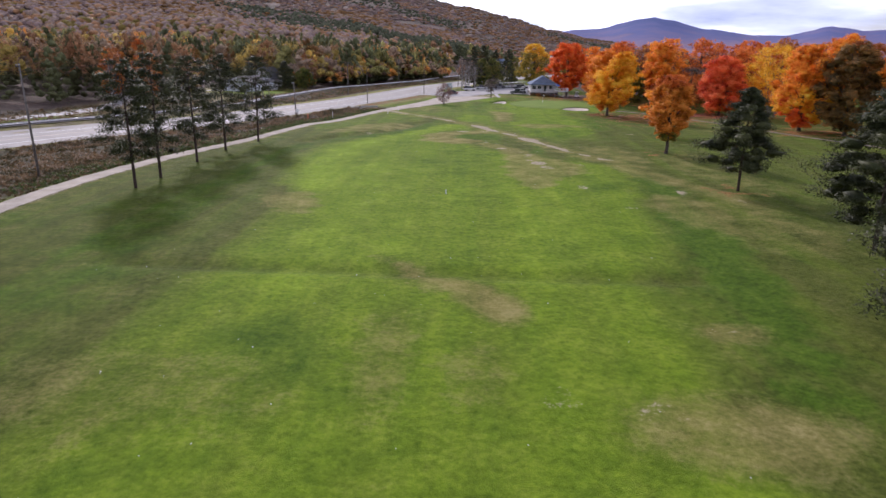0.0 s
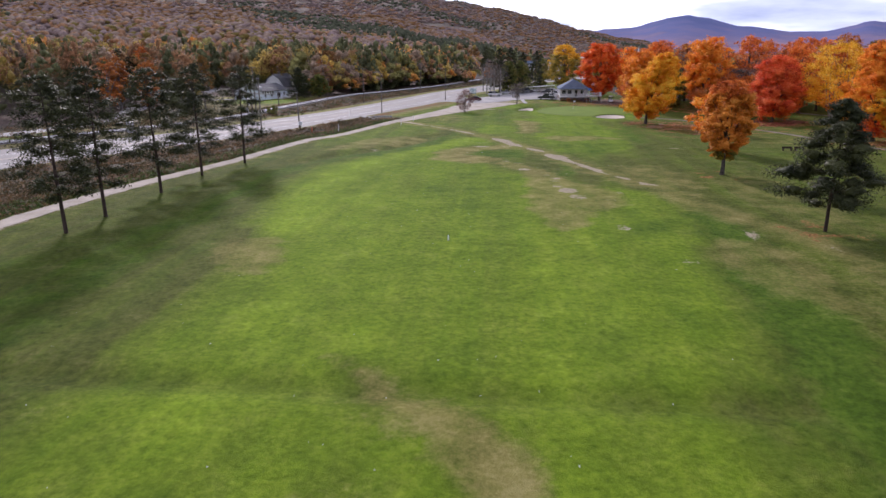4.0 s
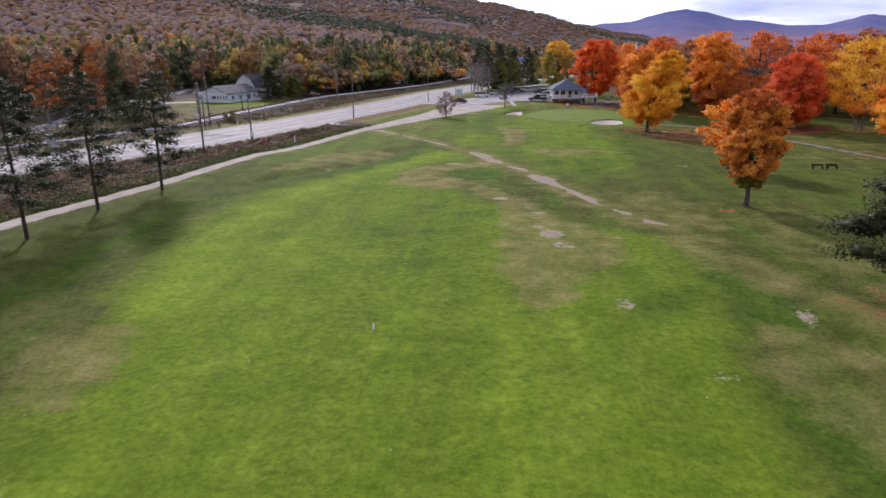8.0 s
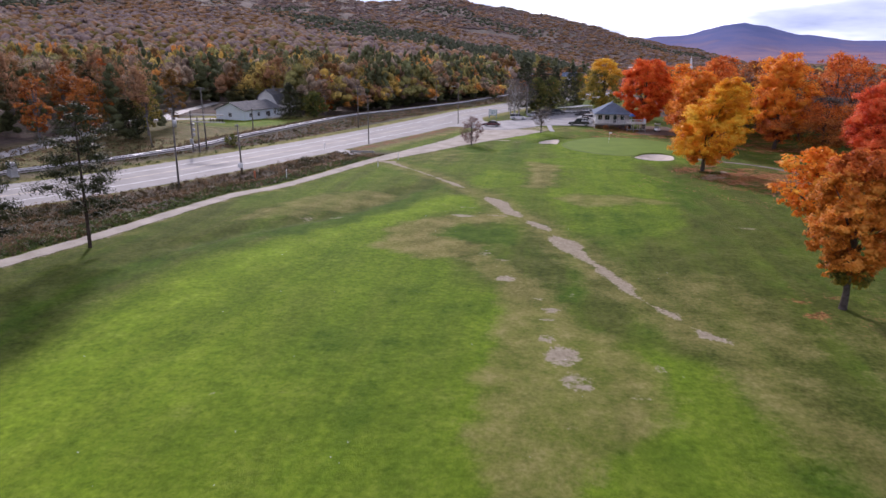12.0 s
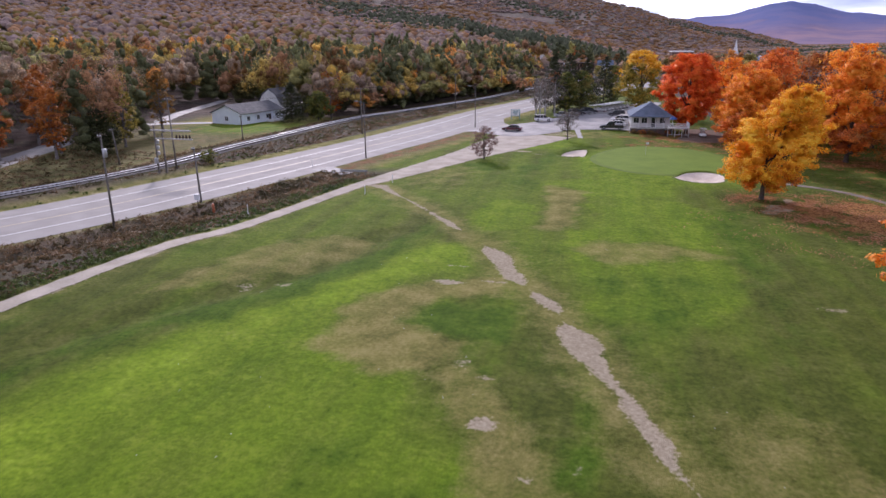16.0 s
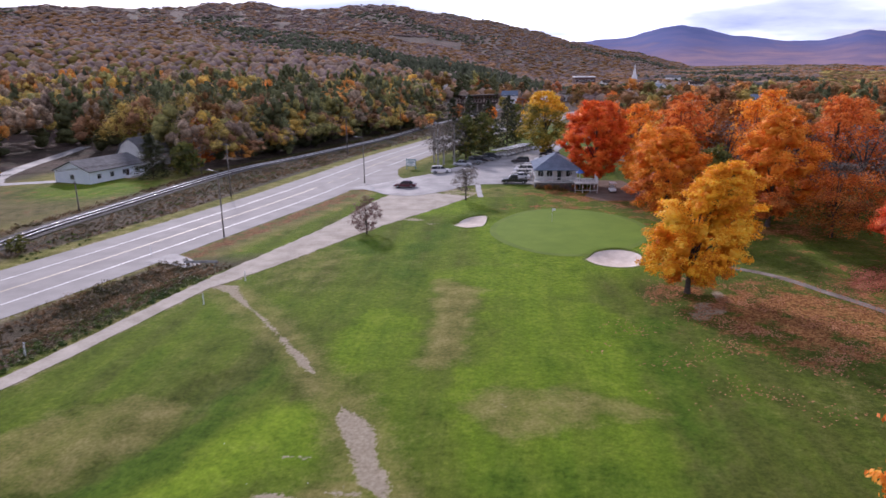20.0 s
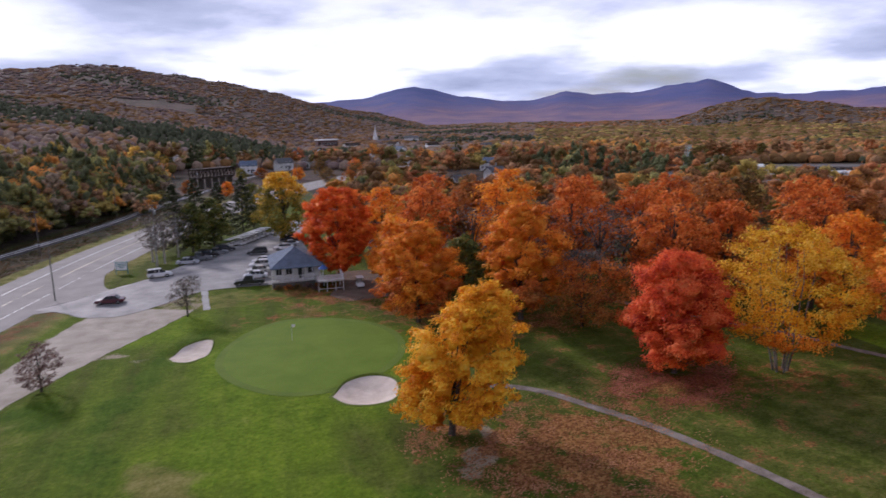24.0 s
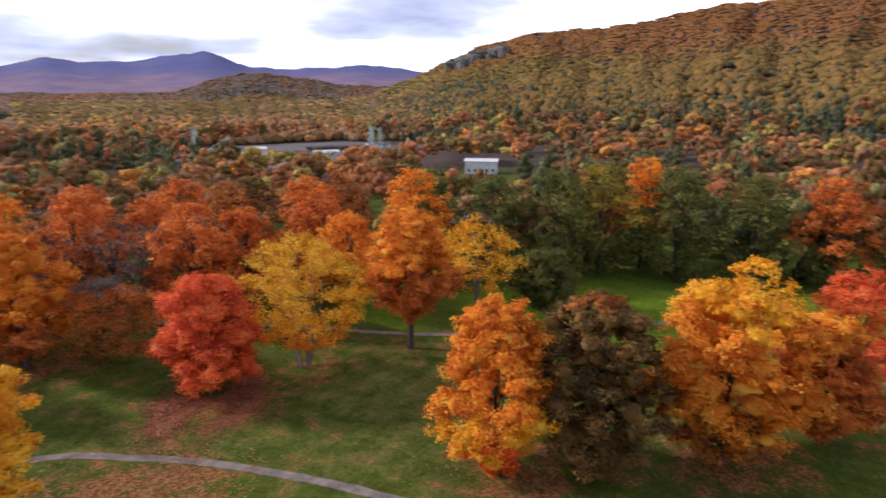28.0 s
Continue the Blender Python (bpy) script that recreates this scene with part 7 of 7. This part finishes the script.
def clubhouse():
    z = terrain1(28.8, 246)
    t = thing("clubhouse", "single-storey pale clubhouse with a slate-blue hipped roof and verandah", "clubhouse", 28.8, 248.0, z)
    floor = 1.25
    bm = bmesh.new()
    box(bm, -4.3, -4.2, -0.8, 4.3, 5.8, floor - 0.02)
    part("foundation", bm, mottled("fieldstone", (0.14, 0.12, 0.10), (0.30, 0.27, 0.24), 1.6, 0.95, fine=3, relief=0.8, dist=0.1), t, "rough stone foundation")
    for nm, a in (("wall", (-4.3, -4.2, 4.3, -4.0)), ("wall", (-4.3, 5.6, 4.3, 5.8)), ("wall", (-4.3, -4.0, -4.1, 5.6)), ("wall", (4.1, -4.0, 4.3, 5.6))):
        bm = bmesh.new()
        box(bm, a[0], a[1], floor, a[2], a[3], floor + 2.7)
        part(nm, bm, M_SIDING, t)
    # hipped roof over walls and verandah
    e = floor + 2.55
    bm = bmesh.new()
    eave = [bm.verts.new(p) for p in ((-4.9, -6.7, e), (4.9, -6.7, e), (4.9, 6.4, e), (-4.9, 6.4, e))]
    low = [bm.verts.new((v.co.x, v.co.y, e - 0.18)) for v in eave]
    r0, r1 = bm.verts.new((0, -0.9, e + 2.75)), bm.verts.new((0, 0.9, e + 2.75))
    bm.faces.new((eave[0], eave[1], r0))
    bm.faces.new((eave[1], eave[2], r1, r0))
    bm.faces.new((eave[2], eave[3], r1))
    bm.faces.new((eave[3], eave[0], r0, r1))
    for i in range(4):
        bm.faces.new((low[i], low[(i + 1) % 4], eave[(i + 1) % 4], eave[i]))
    bm.faces.new(low[::-1])
    roof = part("roof", bm, M_ROOF_BLUE, t)
    for i in range(9):
        bm = bmesh.new()
        f = (i + 1) / 10
        box(bm, -4.9 * (1 - f), -6.7 + 5.8 * f - 0.02, e + 2.75 * f + 0.01, 4.9 * (1 - f), -6.7 + 5.8 * f + 0.05, e + 2.75 * f + 0.03)
        part("shingle_course", bm, M_ROOF_BLUE, roof)
    bm = bmesh.new()
    box(bm, -0.12, -0.9, e + 2.72, 0.12, 0.9, e + 2.85)
    part("ridge_cap", bm, M_ROOF_GREY, roof)
    for wx in (-3.2, -1.4, 2.6):
        window(t, wx, -4.22, floor + 0.75, 1.2, 1.35)
    for wy in (-2.0, 1.5, 4.0):
        window(t, 4.32, wy, floor + 0.75, 1.2, 1.35, 90)
        window(t, -4.32, wy, floor + 0.75, 1.2, 1.35, -90)
    bm = bmesh.new()
    box(bm, 0.2, -4.25, floor, 1.3, -4.18, floor + 2.05, 0.01)
    d = part("door", bm, M_GLASS, t)
    bm = bmesh.new()
    tube(bm, [(1.18, -4.28, floor + 0.95), (1.18, -4.28, floor + 1.15)], [0.02, 0.02], 6)
    part("door_handle", bm, M_STEEL, d)
    # verandah deck with railing
    bm = bmesh.new()
    box(bm, -4.7, -6.4, floor - 0.20, 4.7, -4.2, floor, 0.01)
    part("deck", bm, M_WOODTRIM, t)
    for i in range(6):
        bm = bmesh.new()
        px = -4.6 + 9.2 * i / 5
        box(bm, px - 0.07, -6.38, -0.9, px + 0.07, -6.24, e - 0.15)
        part("porch_post", bm, M_WHITE, t)
    for zz in (0.15, 0.92):
        bm = bmesh.new()
        box(bm, -4.6, -6.36, floor + zz, 4.6, -6.28, floor + zz + 0.08)
        part("handrail", bm, M_WHITE, t)
    for i in range(40):
        bm = bmesh.new()
        px = -4.5 + 9.0 * i / 39
        box(bm, px - 0.025, -6.345, floor + 0.2, px + 0.025, -6.295, floor + 0.95)
        part("baluster", bm, M_WHITE, t)
    bm = bmesh.new()
    box(bm, -4.6, -6.42, -0.9, 4.6, -6.36, floor - 0.2)
    part("skirting", bm, mottled("dark_fieldstone", (0.055, 0.048, 0.042), (0.17, 0.15, 0.13), 1.4, 0.95, fine=3, relief=0.8, dist=0.1), t, "dark rubble skirting below the verandah")


clubhouse()
for i, (bx, by, bh, bw, leaf) in enumerate(((25.0, 240.6, 0.9, 1.8, "brown"), (26.8, 240.3, 1.0, 2.0, "rust"), (28.6, 240.4, 0.9, 1.8, "brown"), (30.4, 240.3, 1.1, 2.0, "maroon"), (32.2, 240.2, 1.0, 1.8, "rust"), (29.6, 238.9, 0.7, 1.5, "brown"), (31.6, 238.7, 0.7, 1.6, "maroon"))):
    broadleaf("shrub", "low russet shrub in the bed below the verandah", bx, by, bh, bw, leaf, base=0.02, n=700, size=0.09, seed=230 + i, clumps=26, trunk=0.03, category="shrub", group="shrubs below the verandah")


def side_deck():
    t = thing("raised_deck", "raised weathered deck with white railing and open posts", "deck", 34.2, 239.0)
    f = 2.05
    bm = bmesh.new()
    box(bm, -2.3, -2.2, f - 0.22, 2.3, 2.6, f, 0.01)
    part("deck", bm, M_WOODTRIM, t)
    for px in (-2.2, -0.7, 0.8, 2.2):
        for py in (-2.1, 2.4):
            bm = bmesh.new()
            box(bm, px - 0.07, py - 0.07, -0.5, px + 0.07, py + 0.07, f - 0.2)
            part("post", bm, M_WOODTRIM, t)
    for a in ((-2.3, -2.2, 2.3, -2.12), (2.22, -2.12, 2.3, 2.6)):
        for zz in (0.12, 0.92):
            bm = bmesh.new()
            box(bm, a[0], a[1], f + zz, a[2], a[3], f + zz + 0.08)
            part("handrail", bm, M_WHITE, t)
    for i in range(22):
        bm = bmesh.new()
        px = -2.25 + 4.5 * i / 21
        box(bm, px - 0.03, -2.18, f, px + 0.03, -2.13, f + 0.95)
        part("baluster", bm, M_WHITE, t)
    for i in range(16):
        bm = bmesh.new()
        py = -2.0 + 4.5 * i / 15
        box(bm, 2.24, py - 0.03, f, 2.29, py + 0.03, f + 0.95)
        part("baluster", bm, M_WHITE, t)
    bm = bmesh.new()
    box(bm, -2.25, -2.05, 0.5, 2.25, -1.97, 0.62)
    part("brace", bm, M_WOODTRIM, t)
    u = thing("patio_umbrella", "blue patio umbrella standing on the deck", "umbrella", 33.3, 240.2, terrain1(34.2, 239.0) + f)
    bm = bmesh.new()
    tube(bm, [(0, 0, 0), (0, 0, 2.3)], [0.03, 0.02], 8)
    part("pole", bm, M_STEEL, u)
    bm = bmesh.new()
    tube(bm, [(0, 0, 1.55), (0, 0, 1.62), (0, 0, 2.25)], [0.95, 0.92, 0.05], 10)
    part("canopy", bm, mottled("blue_canvas", (0.04, 0.10, 0.36), (0.07, 0.16, 0.46), 2.0, 0.8), u)
    bm = bmesh.new()
    tube(bm, [(0, 0, 0), (0, 0, 0.1)], [0.28, 0.22], 12)
    part("base", bm, M_TYRE, u)


side_deck()

# the town in the distance
rnd = random.Random(12)
TOWN = [(24, 505, 11, "white two-storey"), (44, 528, 12, "pale blue"), (62, 560, 10, "white"), (95, 600, 12, "white"), (120, 640, 12, "pale"), (150, 690, 14, "white"), (88, 720, 12, "grey"), (185, 650, 12, "white"), (60, 690, 12, "pale"), (210, 800, 16, "white"), (240, 720, 12, "white"), (130, 560, 14, "brown-roofed"), (-20, 560, 11, "white"), (172, 812, 14, "white"), (-45, 520, 10, "white"), (150, 470, 10, "white"), (180, 520, 12, "white"), (210, 560, 12, "grey"), (130, 820, 20, "white"), (225, 950, 22, "white"), (-62, 470, 9, "small")]
for i, (hx, hy, hl, kind) in enumerate(TOWN):
    gable_house("house", f"distant {kind} house with a pitched roof among trees", hx, hy, rnd.uniform(-60, 60), hl * 0.78, hl * 0.56, 4.2, 2.4, rnd.choice((M_ROOF_GREY, M_STAIN, M_ROOF_BLUE)), rnd.choice((M_WHITE, M_SIDING, M_WHITE)), wins=3, floors=2, z=terrain1(hx, hy) + 1.0)
t = gable_house("church", "white church with a tall pointed steeple", 196, 985, 20, 20, 11, 7, 5, M_ROOF_GREY, M_WHITE, wins=4, z=terrain1(196, 985) - 9, category="church")
bm = bmesh.new()
box(bm, -13, -2.4, 0, -8.2, 2.4, 15)
part("tower", bm, M_WHITE, t)
bm = bmesh.new()
tube(bm, [(-10.6, 0, 15), (-10.6, 0, 17.5), (-10.6, 0, 29)], [2.4, 2.0, 0.1], 8)
part("steeple", bm, M_WHITE, t)
t = thing("town_hall", "dark brick building with a white flat roof in the town", "building", 112, 880, terrain1(112, 880) + 1, 5)
bm = bmesh.new()
box(bm, -11, -7, -5, 11, 7, 8.5)
part("wall", bm, mottled("dark_brick", (0.09, 0.055, 0.05), (0.16, 0.10, 0.09), 0.4, 0.9), t)
bm = bmesh.new()
box(bm, -11.5, -7.5, 8.5, 11.5, 7.5, 9.6)
part("roof", bm, M_WHITE, t)
for i in range(8):
    window(t, -9.1 + 2.6 * i, -7.05, 4.2, 1.6, 2.0)
t = thing("railway_bridge", "dark timber truss bridge carrying the railway over the road", "bridge", 7, 450, rz=35)
t.scale = (0.6, 1.0, 1.0)
bm = bmesh.new()
box(bm, -17, -2.6, 4.6, 17, 2.6, 5.3)
part("deck", bm, M_STAIN, t)
for sy in (-2.7, 2.7):
    bm = bmesh.new()
    box(bm, -17, sy - 0.2, 8.3, 17, sy + 0.2, 8.8)
    part("top_chord", bm, M_STAIN, t)
    for i in range(12):
        bm = bmesh.new()
        box(bm, -16.8 + 3.0 * i, sy - 0.18, 5.3, -16.3 + 3.0 * i, sy + 0.18, 8.3)
        part("truss_post", bm, M_STAIN, t)
        bm = bmesh.new()
        tube(bm, [(-16.5 + 3.0 * i, sy, 5.4), (-13.8 + 3.0 * i if i < 11 else 16.6, sy, 8.3)], [0.18, 0.18], 5)
        part("truss_brace", bm, M_STAIN, t)
bm = bmesh.new()
box(bm, -17.2, -3.2, 8.8, 17.2, 3.2, 9.1)
part("roof", bm, M_STAIN, t)
for i in range(6):
    bm = bmesh.new()
    box(bm, -16 + 6.2 * i, -2.2, -0.6, -15.2 + 6.2 * i, 2.2, 4.6)
    part("trestle_bent", bm, M_POLE, t)

# the mill yard by the river
disc("mill_yard", [(205, 338), (240, 318), (300, 318), (345, 345), (345, 405), (280, 440), (215, 412)], mottled("yard_mud", (0.085, 0.078, 0.072), (0.22, 0.20, 0.19), 0.05, 0.9, fine=10), "grey-brown muddy yard of the mill", "yard", 0.3, 10)
disc("river", [(270, 452), (330, 425), (400, 410), (470, 420), (460, 470), (380, 500), (300, 505)], mottled("river_water", (0.02, 0.022, 0.024), (0.04, 0.042, 0.045), 0.05, 0.12, relief=0.1), "dark still river bend", "water", 0.35, 8)


def lattice_tower(x, y, h, label):
    t = thing("lattice_tower", label, "pylon", x, y)
    M_PALE = mottled("pale_green_steel", (0.36, 0.46, 0.42), (0.48, 0.58, 0.53), 1.0, 0.6)
    for sx, sy in ((-1, -1), (1, -1), (1, 1), (-1, 1)):
        bm = bmesh.new()
        tube(bm, [(sx * 1.3, sy * 1.3, 0), (sx * 0.55, sy * 0.55, h)], [0.16, 0.12], 5)
        part("leg", bm, M_PALE, t)
    for i in range(5):
        f = (i + 0.5) / 5.5
        w = 1.3 - 0.75 * f
        for s in (-1, 1):
            bm = bmesh.new()
            tube(bm, [(s * w, s * w, f * h), (-s * w, s * w * 0.98, f * h + h * 0.12)], [0.08, 0.08], 4)
            part("brace", bm, M_PALE, t)


for tx, ty, hh in ((236, 414, 13.5), (240, 418, 13.5), (300, 352, 13.5), (304, 356, 13.5), (308, 353, 13.0)):
    lattice_tower(tx, ty, hh, "pale green steel lattice tower at the mill yard")
for bx, by, L, W, hh, rz, roof, side in ((233, 388, 11, 6, 3.4, 35, M_ROOF_GREY, M_SIDING), (246, 379, 8, 6, 5.0, 35, M_WHITE, M_WHITE), (263, 374, 17, 6, 1.8, 35, M_ROOF_GREY, M_SIDING), (277, 363, 12, 6, 1.6, 30, M_WHITE, M_SIDING), (300, 368, 18, 5, 1.8, 30, M_STAIN, M_STAIN), (322, 366, 13, 6, 2.4, 30, M_ROOF_GREY, M_WHITE), (290, 380, 14, 5, 1.5, 35, M_STAIN, M_POLE)):
    gable_house("mill_building", "low industrial shed in the mill yard" if side is not M_STAIN else "long dark stack shed in the mill yard", bx, by, -rz, L, W, hh, 0.7, roof, side, wins=3, category="industrial building")
t = thing("conveyor", "slanting pale conveyor boom beside the lattice towers", "conveyor", 238, 412, rz=-35)
bm = bmesh.new()
tube(bm, [(0, 0, 0.2), (14, 0, 8.5)], [0.8, 0.6], 6)
part("boom", bm, M_WOODTRIM, t)
for lx in (5.0, 10.0):
    bm = bmesh.new()
    tube(bm, [(lx, 0, -0.5), (lx, 0, lx * 0.6)], [0.2, 0.15], 6)
    part("prop", bm, M_POLE, t)
t = gable_house("mill_office", "white flat-topped mill building with a row of windows", 262, 262, -62, 13, 8, 5.2, 0.6, M_WHITE, M_WHITE, wins=5, floors=1, category="industrial building")


# ---- brush, weeds and fallen leaves ----
def course_edge(c):
    """True for places that lie outside the mown side of the cart track."""
    d, side = line_distance(c[:, 0], c[:, 1], CART_TRACK)
    return (d > 1.4) & ((side < 0) | (c[:, 1] > 195) | (c[:, 0] < -45))


def brush(name, label, leaf, seed, line, lo, hi, y0, y1, count, height, n_each=18, size=0.19, verge=9.3):
    rng = np.random.default_rng(seed)
    p = line[(line[:, 1] > y0) & (line[:, 1] < y1)]
    d = np.gradient(p[:, :2], axis=0)
    d /= np.linalg.norm(d, axis=1)[:, None]
    nrm = np.stack([d[:, 1], -d[:, 0]], -1)
    i = rng.integers(0, len(p), count)
    off = rng.uniform(lo, hi, count)
    c = p[i, :2] + nrm[i] * off[:, None] + d[i] * rng.uniform(-1, 1, (count, 1))
    clump = 0.5 + 0.25 * np.sin(c[:, 0] * 0.31 + 2 * np.sin(c[:, 1] * 0.13)) + 0.25 * np.sin(c[:, 1] * 0.23 + 1.3 * np.sin(c[:, 0] * 0.4))
    keep = (rng.random(count) < 0.6 + 0.4 * clump) & (line_distance(c[:, 0], c[:, 1], ROAD)[0] > verge) & (line_distance(c[:, 0], c[:, 1], RAIL)[0] > 2.9) & course_edge(c)
    c = c[keep]
    m = len(c)
    hh = height * rng.uniform(0.3, 1.1, m) * (0.5 + clump[keep])
    z = terrain(c[:, 0], c[:, 1])
    u = directions(rng, m * n_each).reshape(m, n_each, 3)
    u[..., 2] = np.abs(u[..., 2])
    P = np.stack([c[:, None, 0] + u[..., 0] * hh[:, None] * 0.75, c[:, None, 1] + u[..., 1] * hh[:, None] * 0.75, z[:, None] + u[..., 2] * hh[:, None] * rng.uniform(0.3, 1.0, (m, n_each))], -1)
    V, F = diamonds(rng, P.reshape(-1, 3), (u + np.array([0, 0, 0.2])).reshape(-1, 3), size, size * 0.36)
    tagged(new(name, np_mesh(name, V, F, LEAF[leaf])), label, "brush", kind="stuff")


brush("verge_brush", "tangled brown brush in the ditch beside the road", "brush", 3, ROAD_FINE, 9.2, 18.0, 16, 190, 4600, 0.7, n_each=18, size=0.17)
brush("verge_weeds", "low green weeds along the cart track", "weeds", 4, CART_TRACK, -5.4, -1.5, 70, 178, 2300, 0.5, size=0.14)
brush("track_brush", "brown scrub and tall dead weeds along the cart track", "brush", 8, CART_TRACK, -11.0, -2.4, 16, 184, 3600, 0.55, n_each=16, size=0.16)
brush("field_scrub", "rough brown scrub and dead grass between road and cart track", "brush", 10, ROAD_FINE, 16.0, 46.0, 8, 140, 6500, 0.6, n_each=11, size=0.2)
brush("rail_brush", "low brown scrub between railway and road", "brush", 5, RAIL_FINE, 3.0, 13.0, 90, 380, 7000, 0.5, n_each=13, size=0.16, verge=12.3)
brush("rail_weeds", "grass and weeds between railway and road", "weeds", 6, RAIL, 5.0, 10.5, 120, 380, 420, 0.4)
brush("far_rail_scrub", "brown scrub on the far side of the railway", "brush", 7, RAIL, -8.0, -3.4, 90, 400, 1500, 0.7)
brush("side_scrub", "dry weeds and scrub near the side road", "brush", 9, RAIL, -34.0, -6, 10, 200, 3600, 0.7, n_each=12)


def fallen_leaves(name, label, mat, seed, spots, count, size, gather=-9.0):
    rng = np.random.default_rng(seed)
    P = []
    for cx, cy, rx, ry, share in spots:
        k = int(count * share)
        a = rng.uniform(0, 6.283, k)
        r = np.sqrt(rng.uniform(0, 1, k)) * (0.75 + 0.25 * rng.random(k))
        P.append(np.stack([cx + rx * r * np.cos(a), cy + ry * r * np.sin(a)], -1))
    P = np.vstack(P)
    drift = np.sin(P[:, 0] * 0.55 + 2.0 * np.sin(P[:, 1] * 0.33)) + np.sin(P[:, 1] * 0.8 + 1.6 * np.sin(P[:, 0] * 0.47)) + rng.normal(0, 0.5, len(P))
    P = P[drift > gather]
    z = terrain(P[:, 0], P[:, 1]) + 0.10
    V, F = diamonds(rng, np.column_stack([P, z]), np.tile([0, 0, 2.2], (len(P), 1)), size, size * 0.75)
    tagged(new(name, np_mesh(name, V, F, mat)), label, "fallen leaves", kind="stuff")


fallen_leaves("maple_leaf_litter", "orange maple leaves strewn over the grass", LEAF["litter"], 1, [(48, 170, 15, 15, 0.34), (39, 177, 7, 7, 0.12), (34, 226, 13, 6, 0.14), (68, 183, 11, 9, 0.12), (60, 209, 12, 10, 0.1), (74, 143, 14, 13, 0.1), (40, 160, 16, 14, 0.08)], 22000, 0.11, gather=0.35)
fallen_leaves("scarlet_leaf_litter", "soft carpet of scarlet leaves under the red maple", LEAF["scarlet_litter"], 11, [(67.4, 182.6, 9.5, 7.5, 0.7), (66.0, 181.0, 13.0, 9.5, 0.3)], 9000, 0.12, gather=-0.6)
fallen_leaves("pale_leaves", "pale fallen leaves dotted over the fairway", M_LINE_W, 2, [(0, 45, 26, 42, 0.55), (5, 105, 26, 45, 0.45)], 150, 0.045)

t = thing("utility_cabinet", "grey metal utility cabinet beside the road", "cabinet", -66.5, 146.8, rz=-28)
bm = bmesh.new()
box(bm, -0.7, -0.5, 0.1, 0.7, 0.5, 2.0, 0.04)
part("body", bm, M_STEEL, t)
bm = bmesh.new()
box(bm, -0.8, -0.6, -0.2, 0.8, 0.6, 0.1, 0.02)
part("plinth", bm, M_WOODTRIM, t)
bm = bmesh.new()
box(bm, -0.62, -0.53, 0.25, 0.62, -0.5, 1.85, 0.01)
part("door", bm, M_STEEL, t)


def rock_outcrop():
    """A bare cliff of angular slabs below the hill's crest."""
    rng = np.random.default_rng(77)
    bm = bmesh.new()
    for i in range(26):
        az = radians(rng.uniform(56.2, 60.5))
        r = rng.uniform(1060, 1170)
        x, y = CENTRE[0] + r * math.sin(az), CENTRE[1] + r * math.cos(az)
        z = terrain1(x, y)
        made = bmesh.ops.create_icosphere(bm, subdivisions=1, radius=1.0)
        sx, sy, sz = rng.uniform(7, 17), rng.uniform(5, 9), rng.uniform(6, 13)
        turn = rng.uniform(0.4, 1.2)
        for v in made["verts"]:
            c = np.clip(np.array(v.co) * 1.5, -1, 1) * (1 + rng.normal(0, 0.10))
            u, w = c[0] * sx, c[1] * sy
            v.co = Vector((x + u * math.cos(turn) - w * math.sin(turn), y + u * math.sin(turn) + w * math.cos(turn), z + 5 + c[2] * sz))
    me = bpy.data.meshes.new("rock_outcrop")
    bm.to_mesh(me)
    bm.free()
    me.materials.append(M_ROCK)
    tagged(new("rock_outcrop", me), "bare grey cliff of broken rock on the wooded hill", "rock", kind="structure")


rock_outcrop()
